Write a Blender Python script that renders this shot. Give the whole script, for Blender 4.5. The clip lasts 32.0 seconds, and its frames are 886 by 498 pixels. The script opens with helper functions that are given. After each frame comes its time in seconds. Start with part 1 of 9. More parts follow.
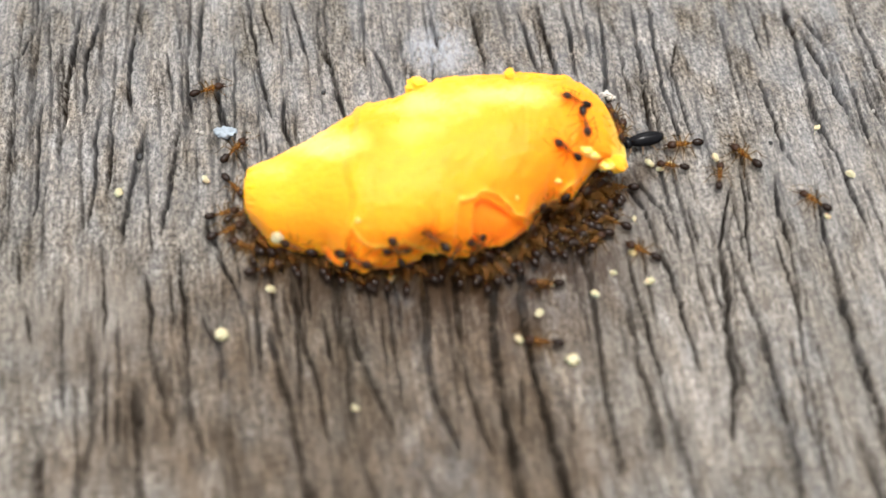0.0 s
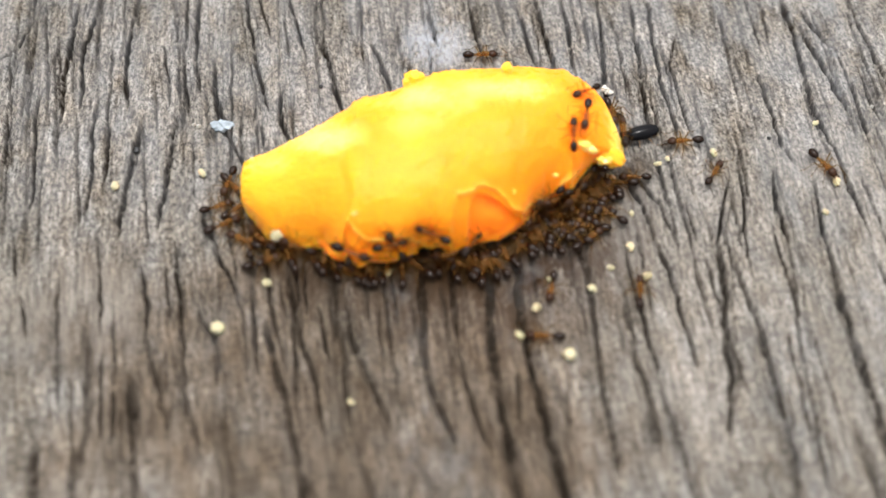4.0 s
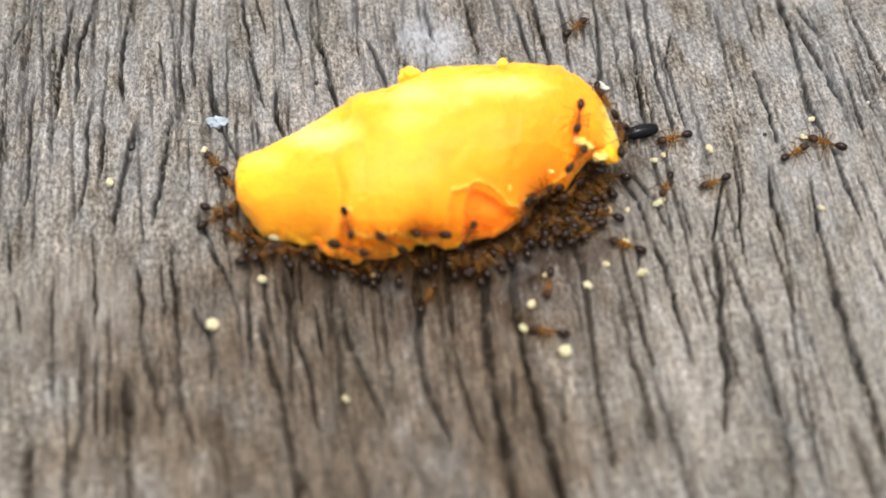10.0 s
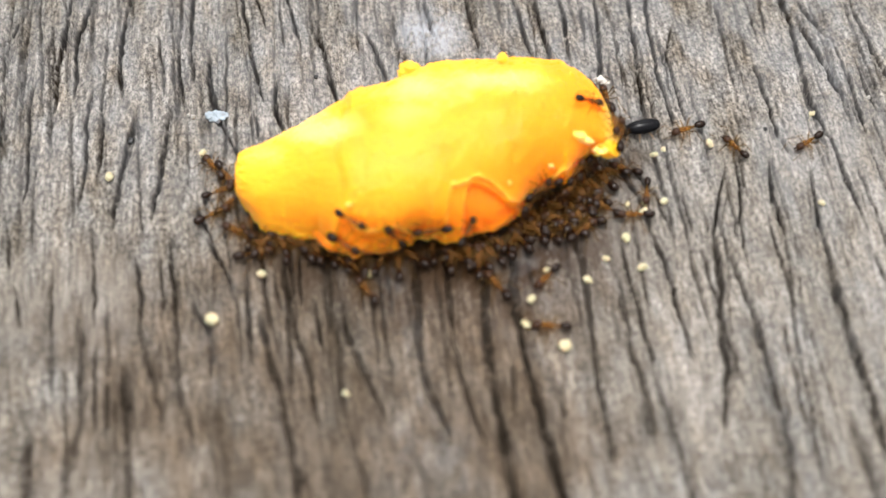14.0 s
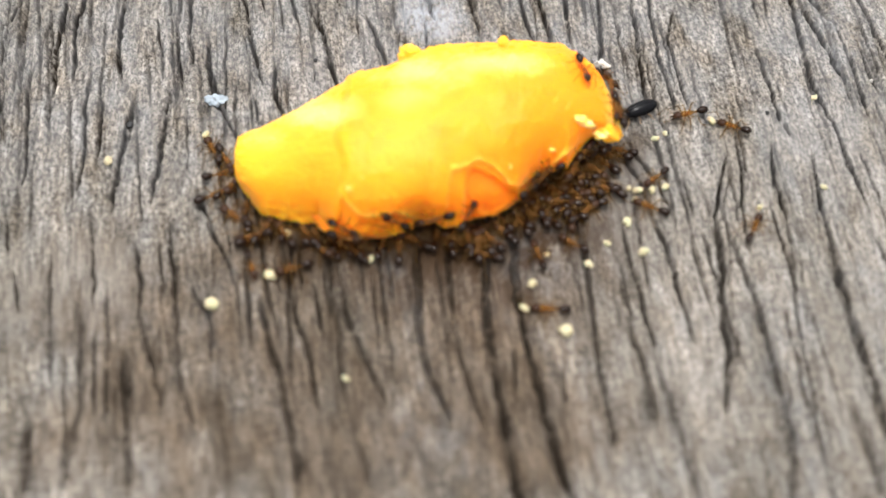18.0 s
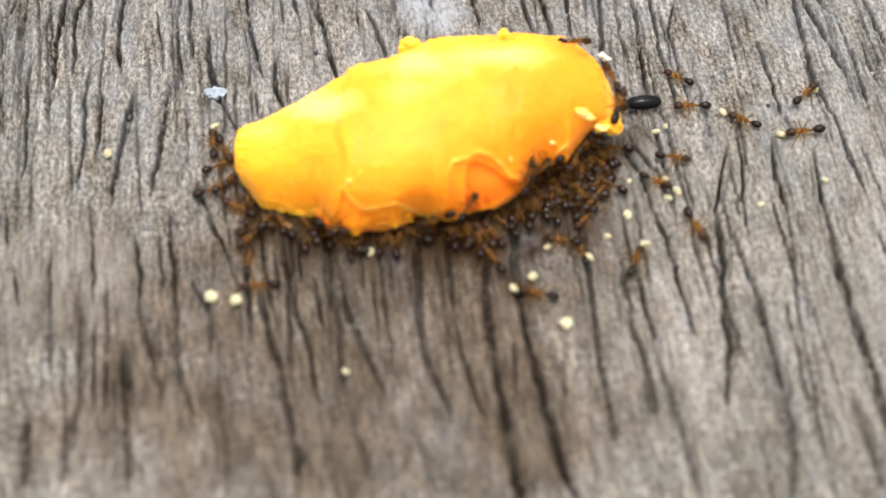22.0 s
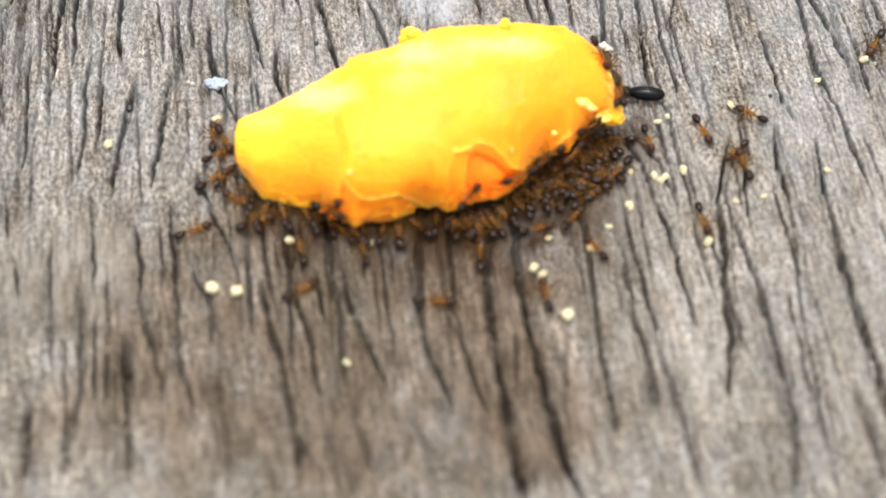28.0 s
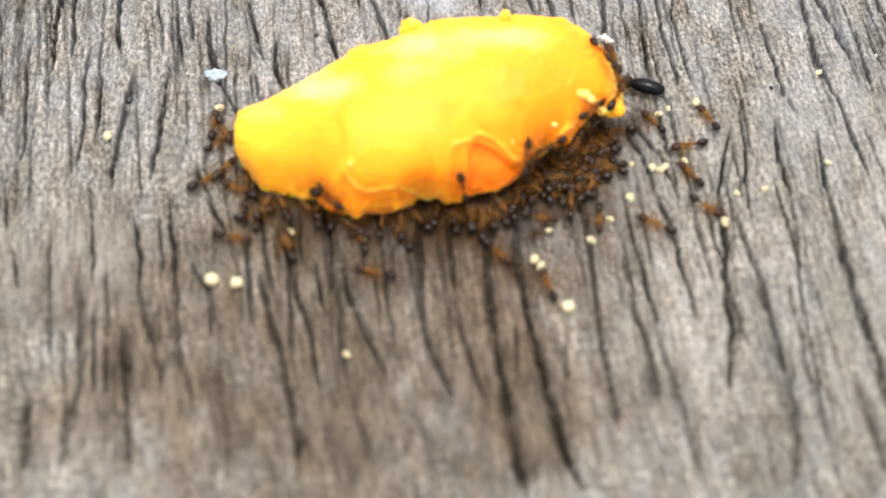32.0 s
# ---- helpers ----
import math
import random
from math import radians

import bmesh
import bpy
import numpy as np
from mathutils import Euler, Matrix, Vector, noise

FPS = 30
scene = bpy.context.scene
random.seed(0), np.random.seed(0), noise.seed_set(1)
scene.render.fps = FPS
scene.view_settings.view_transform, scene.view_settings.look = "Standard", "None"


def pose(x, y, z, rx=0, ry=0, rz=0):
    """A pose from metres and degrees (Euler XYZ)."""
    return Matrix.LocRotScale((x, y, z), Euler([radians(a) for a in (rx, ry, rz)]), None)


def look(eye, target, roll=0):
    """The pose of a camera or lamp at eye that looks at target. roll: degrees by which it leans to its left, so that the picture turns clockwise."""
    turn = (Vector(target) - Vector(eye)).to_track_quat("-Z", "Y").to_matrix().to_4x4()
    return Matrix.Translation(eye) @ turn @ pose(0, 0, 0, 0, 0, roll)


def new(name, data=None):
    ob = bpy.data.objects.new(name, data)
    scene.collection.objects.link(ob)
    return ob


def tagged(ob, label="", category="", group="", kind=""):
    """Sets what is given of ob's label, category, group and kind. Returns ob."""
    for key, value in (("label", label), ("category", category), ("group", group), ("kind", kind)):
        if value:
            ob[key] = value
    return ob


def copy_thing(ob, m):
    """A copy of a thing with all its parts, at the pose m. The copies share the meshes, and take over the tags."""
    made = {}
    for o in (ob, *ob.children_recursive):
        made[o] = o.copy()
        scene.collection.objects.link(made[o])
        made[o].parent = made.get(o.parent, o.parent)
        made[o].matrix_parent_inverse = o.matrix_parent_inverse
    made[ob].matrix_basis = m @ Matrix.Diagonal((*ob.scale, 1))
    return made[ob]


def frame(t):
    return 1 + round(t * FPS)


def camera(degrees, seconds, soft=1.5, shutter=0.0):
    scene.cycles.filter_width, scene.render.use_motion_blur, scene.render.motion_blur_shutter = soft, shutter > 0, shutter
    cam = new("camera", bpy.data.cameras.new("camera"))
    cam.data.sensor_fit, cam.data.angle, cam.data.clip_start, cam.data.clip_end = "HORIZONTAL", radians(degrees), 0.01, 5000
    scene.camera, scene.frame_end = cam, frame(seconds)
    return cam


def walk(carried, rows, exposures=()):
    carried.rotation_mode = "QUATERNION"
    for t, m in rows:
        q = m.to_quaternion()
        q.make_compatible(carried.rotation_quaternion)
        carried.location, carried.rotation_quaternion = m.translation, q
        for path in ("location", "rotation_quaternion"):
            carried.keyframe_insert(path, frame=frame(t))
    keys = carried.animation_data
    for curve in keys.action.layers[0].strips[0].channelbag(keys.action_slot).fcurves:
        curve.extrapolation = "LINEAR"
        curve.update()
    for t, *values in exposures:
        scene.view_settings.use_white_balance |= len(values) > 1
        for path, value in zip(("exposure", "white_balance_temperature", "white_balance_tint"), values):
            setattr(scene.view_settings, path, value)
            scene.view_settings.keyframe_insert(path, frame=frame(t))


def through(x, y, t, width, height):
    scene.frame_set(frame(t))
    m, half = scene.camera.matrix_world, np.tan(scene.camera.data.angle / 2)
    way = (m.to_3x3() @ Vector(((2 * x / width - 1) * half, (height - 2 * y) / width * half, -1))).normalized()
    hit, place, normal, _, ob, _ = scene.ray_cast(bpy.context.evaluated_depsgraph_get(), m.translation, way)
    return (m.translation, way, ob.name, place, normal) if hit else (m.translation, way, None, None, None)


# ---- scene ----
mm = 0.001
cam = camera(34, 32.0, shutter=0.5)
cam.data.dof.use_dof = True
cam.data.dof.focus_distance = 0.0905
cam.data.dof.aperture_fstop = 24

# the hand-held path: seconds, place in millimetres, turn in degrees
PATH = [
    (0, -0.000, -48.180, 68.809, 35.000, 0.000, -0.000), (0.5, -0.068, -48.082, 68.631, 35.054, 0.014, -0.058),
    (1, -0.088, -48.218, 68.558, 34.904, -0.042, 0.052), (1.5, -0.101, -48.272, 68.506, 34.922, -0.159, 0.144),
    (2, -0.005, -48.286, 68.501, 35.051, -0.107, 0.152), (2.5, -0.011, -48.362, 68.459, 35.067, -0.115, 0.156),
    (3, 0.095, -48.306, 68.554, 35.074, -0.113, 0.161), (3.5, 0.146, -48.397, 68.371, 35.060, -0.107, 0.146),
    (5.5, 0.246, -48.209, 68.631, 34.955, -0.104, 0.166), (6, 0.301, -48.310, 68.544, 35.130, -0.124, 0.137),
    (6.5, 0.474, -48.323, 68.483, 35.240, -0.122, 0.083), (7, 0.412, -48.264, 68.445, 35.039, -0.144, 0.136),
    (7.5, 0.454, -48.254, 68.487, 34.966, -0.084, 0.155), (8, 0.395, -48.262, 68.411, 34.908, -0.103, 0.138),
    (8.5, 0.394, -48.256, 68.381, 34.914, -0.095, 0.149), (9, 0.374, -48.122, 68.451, 34.710, -0.110, 0.137),
    (9.5, 0.334, -48.086, 68.527, 34.695, -0.146, 0.122), (10, 0.373, -48.182, 68.427, 34.785, -0.132, 0.107),
    (10.5, 0.384, -48.162, 68.384, 34.801, -0.158, 0.121), (11, 0.427, -48.140, 68.393, 34.765, -0.144, 0.101),
    (11.5, 0.387, -48.110, 68.401, 34.714, -0.163, 0.092), (12, 0.391, -48.110, 68.410, 34.728, -0.158, 0.081),
    (12.5, 0.363, -48.101, 68.458, 34.774, -0.173, 0.113), (13, 0.337, -48.106, 68.342, 34.586, -0.187, 0.118),
    (13.5, 0.429, -48.136, 68.286, 34.577, -0.113, 0.126), (14, 0.382, -48.123, 68.300, 34.584, -0.152, 0.130),
    (14.5, 0.375, -48.025, 68.241, 34.374, -0.144, 0.135), (16.5, 0.489, -47.953, 68.065, 34.135, -0.137, 0.095),
    (17, 0.380, -47.866, 68.073, 33.957, -0.154, 0.081), (17.5, 0.386, -47.817, 68.101, 33.869, -0.122, 0.155),
    (18, 0.356, -47.955, 68.006, 33.986, -0.147, 0.122), (18.5, 0.402, -47.927, 68.016, 33.942, -0.132, 0.097),
    (19, 0.452, -48.021, 67.896, 33.964, -0.095, 0.125), (19.5, 0.429, -47.888, 68.009, 33.895, -0.161, 0.049),
    (20, 0.474, -47.885, 67.915, 33.830, -0.128, 0.084), (20.5, 0.475, -47.905, 67.903, 33.889, -0.139, 0.047),
    (21, 0.361, -47.744, 67.919, 33.628, -0.176, 0.068), (21.5, 0.307, -47.986, 67.858, 33.852, -0.168, 0.123),
    (22, 0.348, -47.955, 67.858, 33.766, -0.149, 0.131), (22.5, 0.310, -47.927, 67.813, 33.674, -0.180, 0.113),
    (23, 0.419, -47.891, 67.768, 33.590, -0.109, 0.108), (23.5, 0.414, -47.894, 67.704, 33.417, -0.075, 0.165),
    (24, 0.337, -47.750, 67.724, 33.355, -0.181, 0.096), (24.5, 0.288, -47.747, 67.782, 33.398, -0.188, 0.152),
    (25, 0.307, -47.787, 67.808, 33.483, -0.171, 0.139), (25.5, 0.395, -47.898, 67.782, 33.523, -0.084, 0.132),
    (27.5, 0.373, -47.796, 67.768, 33.345, -0.091, 0.148), (28, 0.415, -47.793, 67.734, 33.358, -0.056, 0.156),
    (28.5, 0.359, -47.955, 67.616, 33.431, -0.125, 0.170), (29, 0.354, -47.837, 67.714, 33.399, -0.138, 0.160),
    (29.5, 0.498, -47.828, 67.717, 33.382, -0.068, 0.148), (30, 0.412, -47.728, 67.686, 33.221, -0.108, 0.161),
    (30.5, 0.354, -47.637, 67.610, 33.054, -0.135, 0.118), (31, 0.331, -47.720, 67.561, 33.048, -0.121, 0.171),
    (31.5, 0.322, -47.887, 67.486, 33.228, -0.125, 0.138), (32, 0.353, -47.925, 67.416, 33.240, -0.115, 0.176),
]

walk(cam, [(t, pose(x * mm, y * mm, z * mm, rx, ry, rz)) for t, x, y, z, rx, ry, rz in PATH],
     [(t, stops + 0.42) for t, stops in ((0, 0.8), (3, 0.8), (6, 0.75), (9, 0.77), (13, 0.8), (14, 0.88), (18, 0.86), (25, 0.9), (28, 1.06), (29, 1.02), (31, 1.12), (32, 1.05))])

# ---- light: bright haze, the sun nearly overhead ----
SUN_ELEVATION, SUN_AZIMUTH = 84, 8
world = bpy.data.worlds.new("sky")
scene.world = world
world.use_nodes = True
sky = world.node_tree.nodes.new("ShaderNodeTexSky")
sky.sky_type, sky.sun_disc = "NISHITA", False
sky.sun_elevation, sky.sun_rotation = radians(SUN_ELEVATION), radians(SUN_AZIMUTH)
sky.dust_density, sky.air_density, sky.ozone_density = 6.0, 1.0, 1.0
background = world.node_tree.nodes["Background"]
background.inputs["Strength"].default_value = 0.15
# thin cloud takes most of the blue out of the sky
cloud = world.node_tree.nodes.new("ShaderNodeHueSaturation")
cloud.inputs["Saturation"].default_value = 0.12
world.node_tree.links.new(sky.outputs["Color"], cloud.inputs["Color"])
world.node_tree.links.new(cloud.outputs["Color"], background.inputs["Color"])
sun_data = bpy.data.lights.new("sun", "SUN")
sun_data.energy, sun_data.angle, sun_data.color = 0.7, radians(12), (1.0, 0.97, 0.93)
sun = new("sun", sun_data)
a, e = radians(SUN_AZIMUTH), radians(SUN_ELEVATION)
sun.matrix_world = look((math.sin(a) * math.cos(e), math.cos(a) * math.cos(e), math.sin(e)), (0, 0, 0))


# ---- materials ----
def material(name):
    mat = bpy.data.materials.new(name)
    mat.use_nodes = True
    return mat, mat.node_tree.nodes, mat.node_tree.links, mat.node_tree.nodes["Principled BSDF"]


def ramp(nodes, links, source, *stops):
    node = nodes.new("ShaderNodeValToRGB")
    for n, (at, colour) in enumerate(stops):
        stop = node.color_ramp.elements[n] if n < 2 else node.color_ramp.elements.new(at)
        stop.position, stop.color = at, (*colour, 1) if len(colour) == 3 else colour
    links.new(source, node.inputs["Fac"])
    return node.outputs["Color"]


def scaled(nodes, links, source, x, y, z):
    node = nodes.new("ShaderNodeMapping")
    node.inputs["Scale"].default_value = (x, y, z)
    links.new(source, node.inputs["Vector"])
    return node.outputs["Vector"]


def noisy(nodes, links, source, scale, detail=4.0, rough=0.55):
    node = nodes.new("ShaderNodeTexNoise")
    node.inputs["Scale"].default_value, node.inputs["Detail"].default_value = scale, detail
    node.inputs["Roughness"].default_value = rough
    links.new(source, node.inputs["Vector"])
    return node.outputs["Fac"]


def mixed(nodes, links, kind, factor, a, b):
    node = nodes.new("ShaderNodeMix")
    node.data_type, node.blend_type = "RGBA", kind
    for socket, value in ((node.inputs[0], factor), (node.inputs[6], a), (node.inputs[7], b)):
        if isinstance(value, bpy.types.NodeSocket):
            links.new(value, socket)
        else:
            socket.default_value = value
    return node.outputs[2]


def bumped(nodes, links, bsdf, height, strength, distance):
    node = nodes.new("ShaderNodeBump")
    node.inputs["Strength"].default_value, node.inputs["Distance"].default_value = strength, distance
    links.new(height, node.inputs["Height"])
    links.new(node.outputs["Normal"], bsdf.inputs["Normal"])


def wood_material():
    mat, nodes, links, bsdf = material("weathered_wood")
    grain = nodes.new("ShaderNodeUVMap")
    grain.uv_map = "grain"
    uv = grain.outputs["UV"]
    broad = noisy(nodes, links, scaled(nodes, links, uv, 0.22, 0.07, 1), 1.0, 3.0)
    fibre = noisy(nodes, links, scaled(nodes, links, uv, 4.0, 0.55, 1), 1.0, 5.0, 0.7)
    fleck = noisy(nodes, links, scaled(nodes, links, uv, 4.4, 2.8, 1), 1.0, 4.0, 0.8)
    base = ramp(nodes, links, broad, (0.3, (0.133, 0.122, 0.105)), (0.7, (0.268, 0.249, 0.229)), (0.52, (0.195, 0.18, 0.163)))
    streak = ramp(nodes, links, fibre, (0.35, (0.33, 0.31, 0.29)), (0.66, (1.2, 1.2, 1.19)))
    speck = ramp(nodes, links, fleck, (0.4, (0.28, 0.275, 0.27)), (0.6, (1.72, 1.72, 1.7)))
    patch = noisy(nodes, links, scaled(nodes, links, uv, 0.9, 0.45, 1), 1.0, 4.0, 0.65)
    worn = ramp(nodes, links, patch, (0.32, (0.62, 0.58, 0.53)), (0.68, (1.3, 1.31, 1.33)))
    base = mixed(nodes, links, "MULTIPLY", 0.8, base, worn)
    stain = noisy(nodes, links, scaled(nodes, links, uv, 0.55, 0.2, 1), 1.7, 4.0, 0.6)
    base = mixed(nodes, links, "MULTIPLY", 1.0, base, ramp(nodes, links, stain, (0.35, (0.97, 1.01, 1.06)), (0.65, (1.06, 1.02, 0.96))))
    # juice stain and the shade before the fruit, multiplied into the colour
    damp_shade = nodes.new("ShaderNodeAttribute")
    damp_shade.attribute_name = "damp_shade"
    base = mixed(nodes, links, "MULTIPLY", damp_shade.outputs["Fac"], base, (0.62, 0.53, 0.44, 1))
    colour = mixed(nodes, links, "MULTIPLY", 0.9, base, streak)
    # the darkened wood is smoother
    speck = mixed(nodes, links, "MIX", ramp(nodes, links, damp_shade.outputs["Fac"], (0.0, (0, 0, 0)), (1.0, (0.6, 0.6, 0.6))), speck, (0.9, 0.9, 0.9, 1))
    colour = mixed(nodes, links, "MULTIPLY", 0.9, colour, speck)
    # trodden dirt and the fruit's contact shade, both as one dark brown
    dirt_shade = nodes.new("ShaderNodeAttribute")
    dirt_shade.attribute_name = "dirt_shade"
    colour = mixed(nodes, links, "MIX", dirt_shade.outputs["Fac"], colour, (0.03, 0.016, 0.0075, 1))
    bleached = nodes.new("ShaderNodeAttribute")
    bleached.attribute_name = "worn"
    colour = mixed(nodes, links, "MIX", bleached.outputs["Fac"], colour, mixed(nodes, links, "MULTIPLY", 0.5, (0.28, 0.256, 0.228, 1), streak))
    # the dark of the cracks' depth, painted in, with the stain beside them
    crack_dark = nodes.new("ShaderNodeAttribute")
    crack_dark.attribute_name = "crack_dark"
    colour = mixed(nodes, links, "MIX", crack_dark.outputs["Fac"], colour, (0.019, 0.0138, 0.0096, 1))
    # pale patches, and the sky's sheen on the far wood as colour
    pale_sheen = nodes.new("ShaderNodeAttribute")
    pale_sheen.attribute_name = "bloom_sheen"
    colour = mixed(nodes, links, "MIX", pale_sheen.outputs["Fac"], colour, (0.304, 0.32, 0.344, 1))
    links.new(colour, bsdf.inputs["Base Color"])
    bsdf.inputs["Roughness"].default_value = 0.7
    bsdf.inputs["Specular IOR Level"].default_value = 0.06
    height = mixed(nodes, links, "ADD", 0.6, fibre, fleck)
    bumped(nodes, links, bsdf, height, 1.0, 0.0002)
    return mat


def flesh_material(name, low, high, rough=0.35, through=0.01, riper=0.0):
    mat, nodes, links, bsdf = material(name)
    where = nodes.new("ShaderNodeTexCoord").outputs["Object"]
    soft = noisy(nodes, links, where, 160.0, 3.0)
    if riper:
        # one end is riper than the other
        place = nodes.new("ShaderNodeSeparateXYZ")
        links.new(where, place.inputs[0])
        lean = nodes.new("ShaderNodeMath")
        lean.operation = "MULTIPLY_ADD"
        lean.inputs[1].default_value = -riper
        links.new(place.outputs["X"], lean.inputs[0])
        links.new(soft, lean.inputs[2])
        soft = lean.outputs[0]
    fine = noisy(nodes, links, where, 1800.0, 5.0, 0.6)
    colour = ramp(nodes, links, soft, (0.35, low), (0.68, high))
    # painted glare on top, shade under the rim, then pale torn edges
    for name, tone in (("top_glare", (0.97, 0.63, 0.19, 1)), ("deep", (0.97, 0.2, 0.002, 1)), ("torn", (0.97, 0.6, 0.1, 1))):
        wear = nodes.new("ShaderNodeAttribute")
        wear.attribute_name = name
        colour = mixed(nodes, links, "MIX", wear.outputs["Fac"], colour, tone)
    links.new(colour, bsdf.inputs["Base Color"])
    bsdf.inputs["Roughness"].default_value = rough
    bsdf.inputs["Specular IOR Level"].default_value = 0.22
    bsdf.inputs["Subsurface Weight"].default_value = 1.0
    bsdf.inputs["Sheen Weight"].default_value = 0.1
    bsdf.inputs["Sheen Roughness"].default_value = 0.45
    bsdf.inputs["Subsurface Radius"].default_value = (0.65, 0.55, 0.2)
    bsdf.inputs["Subsurface Scale"].default_value = through
    bumped(nodes, links, bsdf, fine, 0.2, 0.00006)
    return mat


def plain(name, colour, rough, dark=0.6, scale=2500.0, bump=0.3, subsurface=0.0, gloss=0.35):
    """A mottled material: its colour, and the same darkened in blotches."""
    mat, nodes, links, bsdf = material(name)
    where = nodes.new("ShaderNodeTexCoord").outputs["Object"]
    spots = noisy(nodes, links, where, scale, 4.0)
    links.new(ramp(nodes, links, spots, (0.32, tuple(c * dark for c in colour)), (0.68, colour)), bsdf.inputs["Base Color"])
    bsdf.inputs["Roughness"].default_value = rough
    bsdf.inputs["Specular IOR Level"].default_value = gloss
    if subsurface:
        bsdf.inputs["Subsurface Weight"].default_value = subsurface
        bsdf.inputs["Subsurface Scale"].default_value = 0.0002
    bumped(nodes, links, bsdf, spots, bump, 0.00003)
    return mat


def amber(name, colour, tint, clear):
    """Thin brown horn that lets some of what lies behind it through, tinted."""
    mat = plain(name, colour, 0.4, 0.6, gloss=0.15)
    nodes, links = mat.node_tree.nodes, mat.node_tree.links
    glass = nodes.new("ShaderNodeBsdfTransparent")
    glass.inputs["Color"].default_value = (*tint, 1)
    blend = nodes.new("ShaderNodeMixShader")
    blend.inputs["Fac"].default_value = clear
    links.new(nodes["Principled BSDF"].outputs["BSDF"], blend.inputs[1])
    links.new(glass.outputs["BSDF"], blend.inputs[2])
    links.new(blend.outputs["Shader"], nodes["Material Output"].inputs["Surface"])
    return mat


WOOD = wood_material()
FLESH = flesh_material("fruit_flesh", (0.98, 0.255, 0.002), (0.98, 0.36, 0.01), 0.5, 0.0018, riper=22.0)
PULP = flesh_material("inner_pulp", (0.98, 0.2, 0.003), (0.98, 0.25, 0.005), 0.4, 0.0012)
# deeper orange than the flesh, standing in for shade inside the hollow
HOLLOW_SHADE = flesh_material("hollow_shade", (0.98, 0.13, 0.002), (0.98, 0.17, 0.003), 0.4, 0.0016)
TORN = flesh_material("torn_pulp", (0.98, 0.4, 0.012), (0.98, 0.5, 0.04), 0.4, 0.0003)
RIND = flesh_material("pale_pulp", (0.95, 0.6, 0.12), (0.96, 0.72, 0.28), 0.3, 0.0002)
CRUMB = plain("pale_crumb", (0.47, 0.42, 0.26), 0.6, 0.82, 3000, 0.5, 0.2)
FLAKE = plain("bluish_white_flake", (0.29, 0.34, 0.38), 0.6, 0.6)
CHIP = plain("white_chip", (0.5, 0.48, 0.43), 0.6, 0.8)
SPECK = plain("dark_speck", (0.02, 0.02, 0.02), 0.5)
HEAD = plain("ant_head", (0.032, 0.014, 0.0065), 0.25, 0.55, gloss=0.12)
BODY = amber("ant_body", (0.21, 0.105, 0.028), (1.0, 0.76, 0.36), 0.6)
GASTER = plain("ant_gaster", (0.013, 0.006, 0.003), 0.06, 0.5, bump=0.01, gloss=0.15)
LEG = amber("ant_leg", (0.135, 0.08, 0.026), (1.0, 0.8, 0.44), 0.63)
BLACK = plain("beetle_shell", (0.004, 0.004, 0.005), 0.1, 0.6, bump=0.01, gloss=0.1)
BROWN = plain("beetle_front", (0.09, 0.035, 0.016), 0.3, 0.6)
TAN = plain("beetle_leg", (0.3, 0.2, 0.12), 0.4, 0.7)


# ---- building helpers ----
def mesh_of(name, bm, mat, smooth=True):
    me = bpy.data.meshes.new(name)
    bm.to_mesh(me)
    bm.free()
    me.materials.append(mat)
    me.polygons.foreach_set("use_smooth", [smooth] * len(me.polygons))
    return me


def part(name, bm, mat, parent, label="", smooth=True):
    ob = new(name, mesh_of(name, bm, mat, smooth))
    ob.parent = parent
    return tagged(ob, label)


def smoothstep(a, b, v):
    v = np.clip((v - a) / (b - a), 0, 1)
    return v * v * (3 - 2 * v)


def lattice(x, y, seed):
    """Smooth noise between -1 and 1 over a grid of one unit."""
    table = np.random.default_rng(seed).uniform(-1, 1, (256, 256))
    i, j = np.floor(x).astype(int), np.floor(y).astype(int)
    u, v = x - i, y - j
    u, v = u * u * (3 - 2 * u), v * v * (3 - 2 * v)
    at = lambda a, b: table[a % 256, b % 256]
    return (at(i, j) * (1 - u) + at(i + 1, j) * u) * (1 - v) + (at(i, j + 1) * (1 - u) + at(i + 1, j + 1) * u) * v


def layers(x, y, seed, count=3):
    return sum(lattice(x * 2**n, y * 2**n, seed + n) / 2**n for n in range(count))


# ---- the wood: one sheet, carved along its grain; lengths in millimetres ----
def spread(low, high, step, far):
    """Even steps from low to high, then ever wider ones out to far on both sides."""
    inner, tail = np.arange(low, high, step), []
    gap, at = step, 0.0
    while at < far:
        gap *= 1.5
        at += gap
        tail.append(at)
    tail = np.array(tail)
    return np.concatenate([low - tail[::-1], inner, inner[-1] + tail])


GX, GY = np.meshgrid(spread(-31, 31, 0.06, 6000), spread(-22, 22, 0.14, 6000))
CX, CY = np.clip(GX, -34, 34) / 10, np.clip(GY, -26, 26) / 10
# constant along the grain, which bends as the cracks do
GRAIN = GX + 10 * CY * (0.1217 - 0.0058 * CX - 0.0082 * CY - 0.0062 * CX**2 + 0.0073 * CX * CY + 0.0032 * CY**2)
RELIEF = 0.22 * layers(GRAIN / 9, GY / 26, 3) + 0.05 * layers(GRAIN / 0.9, GY / 6, 11) + 0.03 * layers(GRAIN / 0.28, GY / 1.7, 21)
RELIEF += 0.026 * layers(GRAIN / 0.15, GY / 0.4, 31, 2)
CRACK_DARK, BLOOM_SHEEN, DAMP_SHADE = np.zeros_like(GX), np.zeros_like(GX), np.zeros_like(GX)
EDGE = 0.6 * layers(GX / 0.4, GY / 0.6, 41) + 0.55 * layers(GX / 0.13, GY / 0.22, 45, 2)
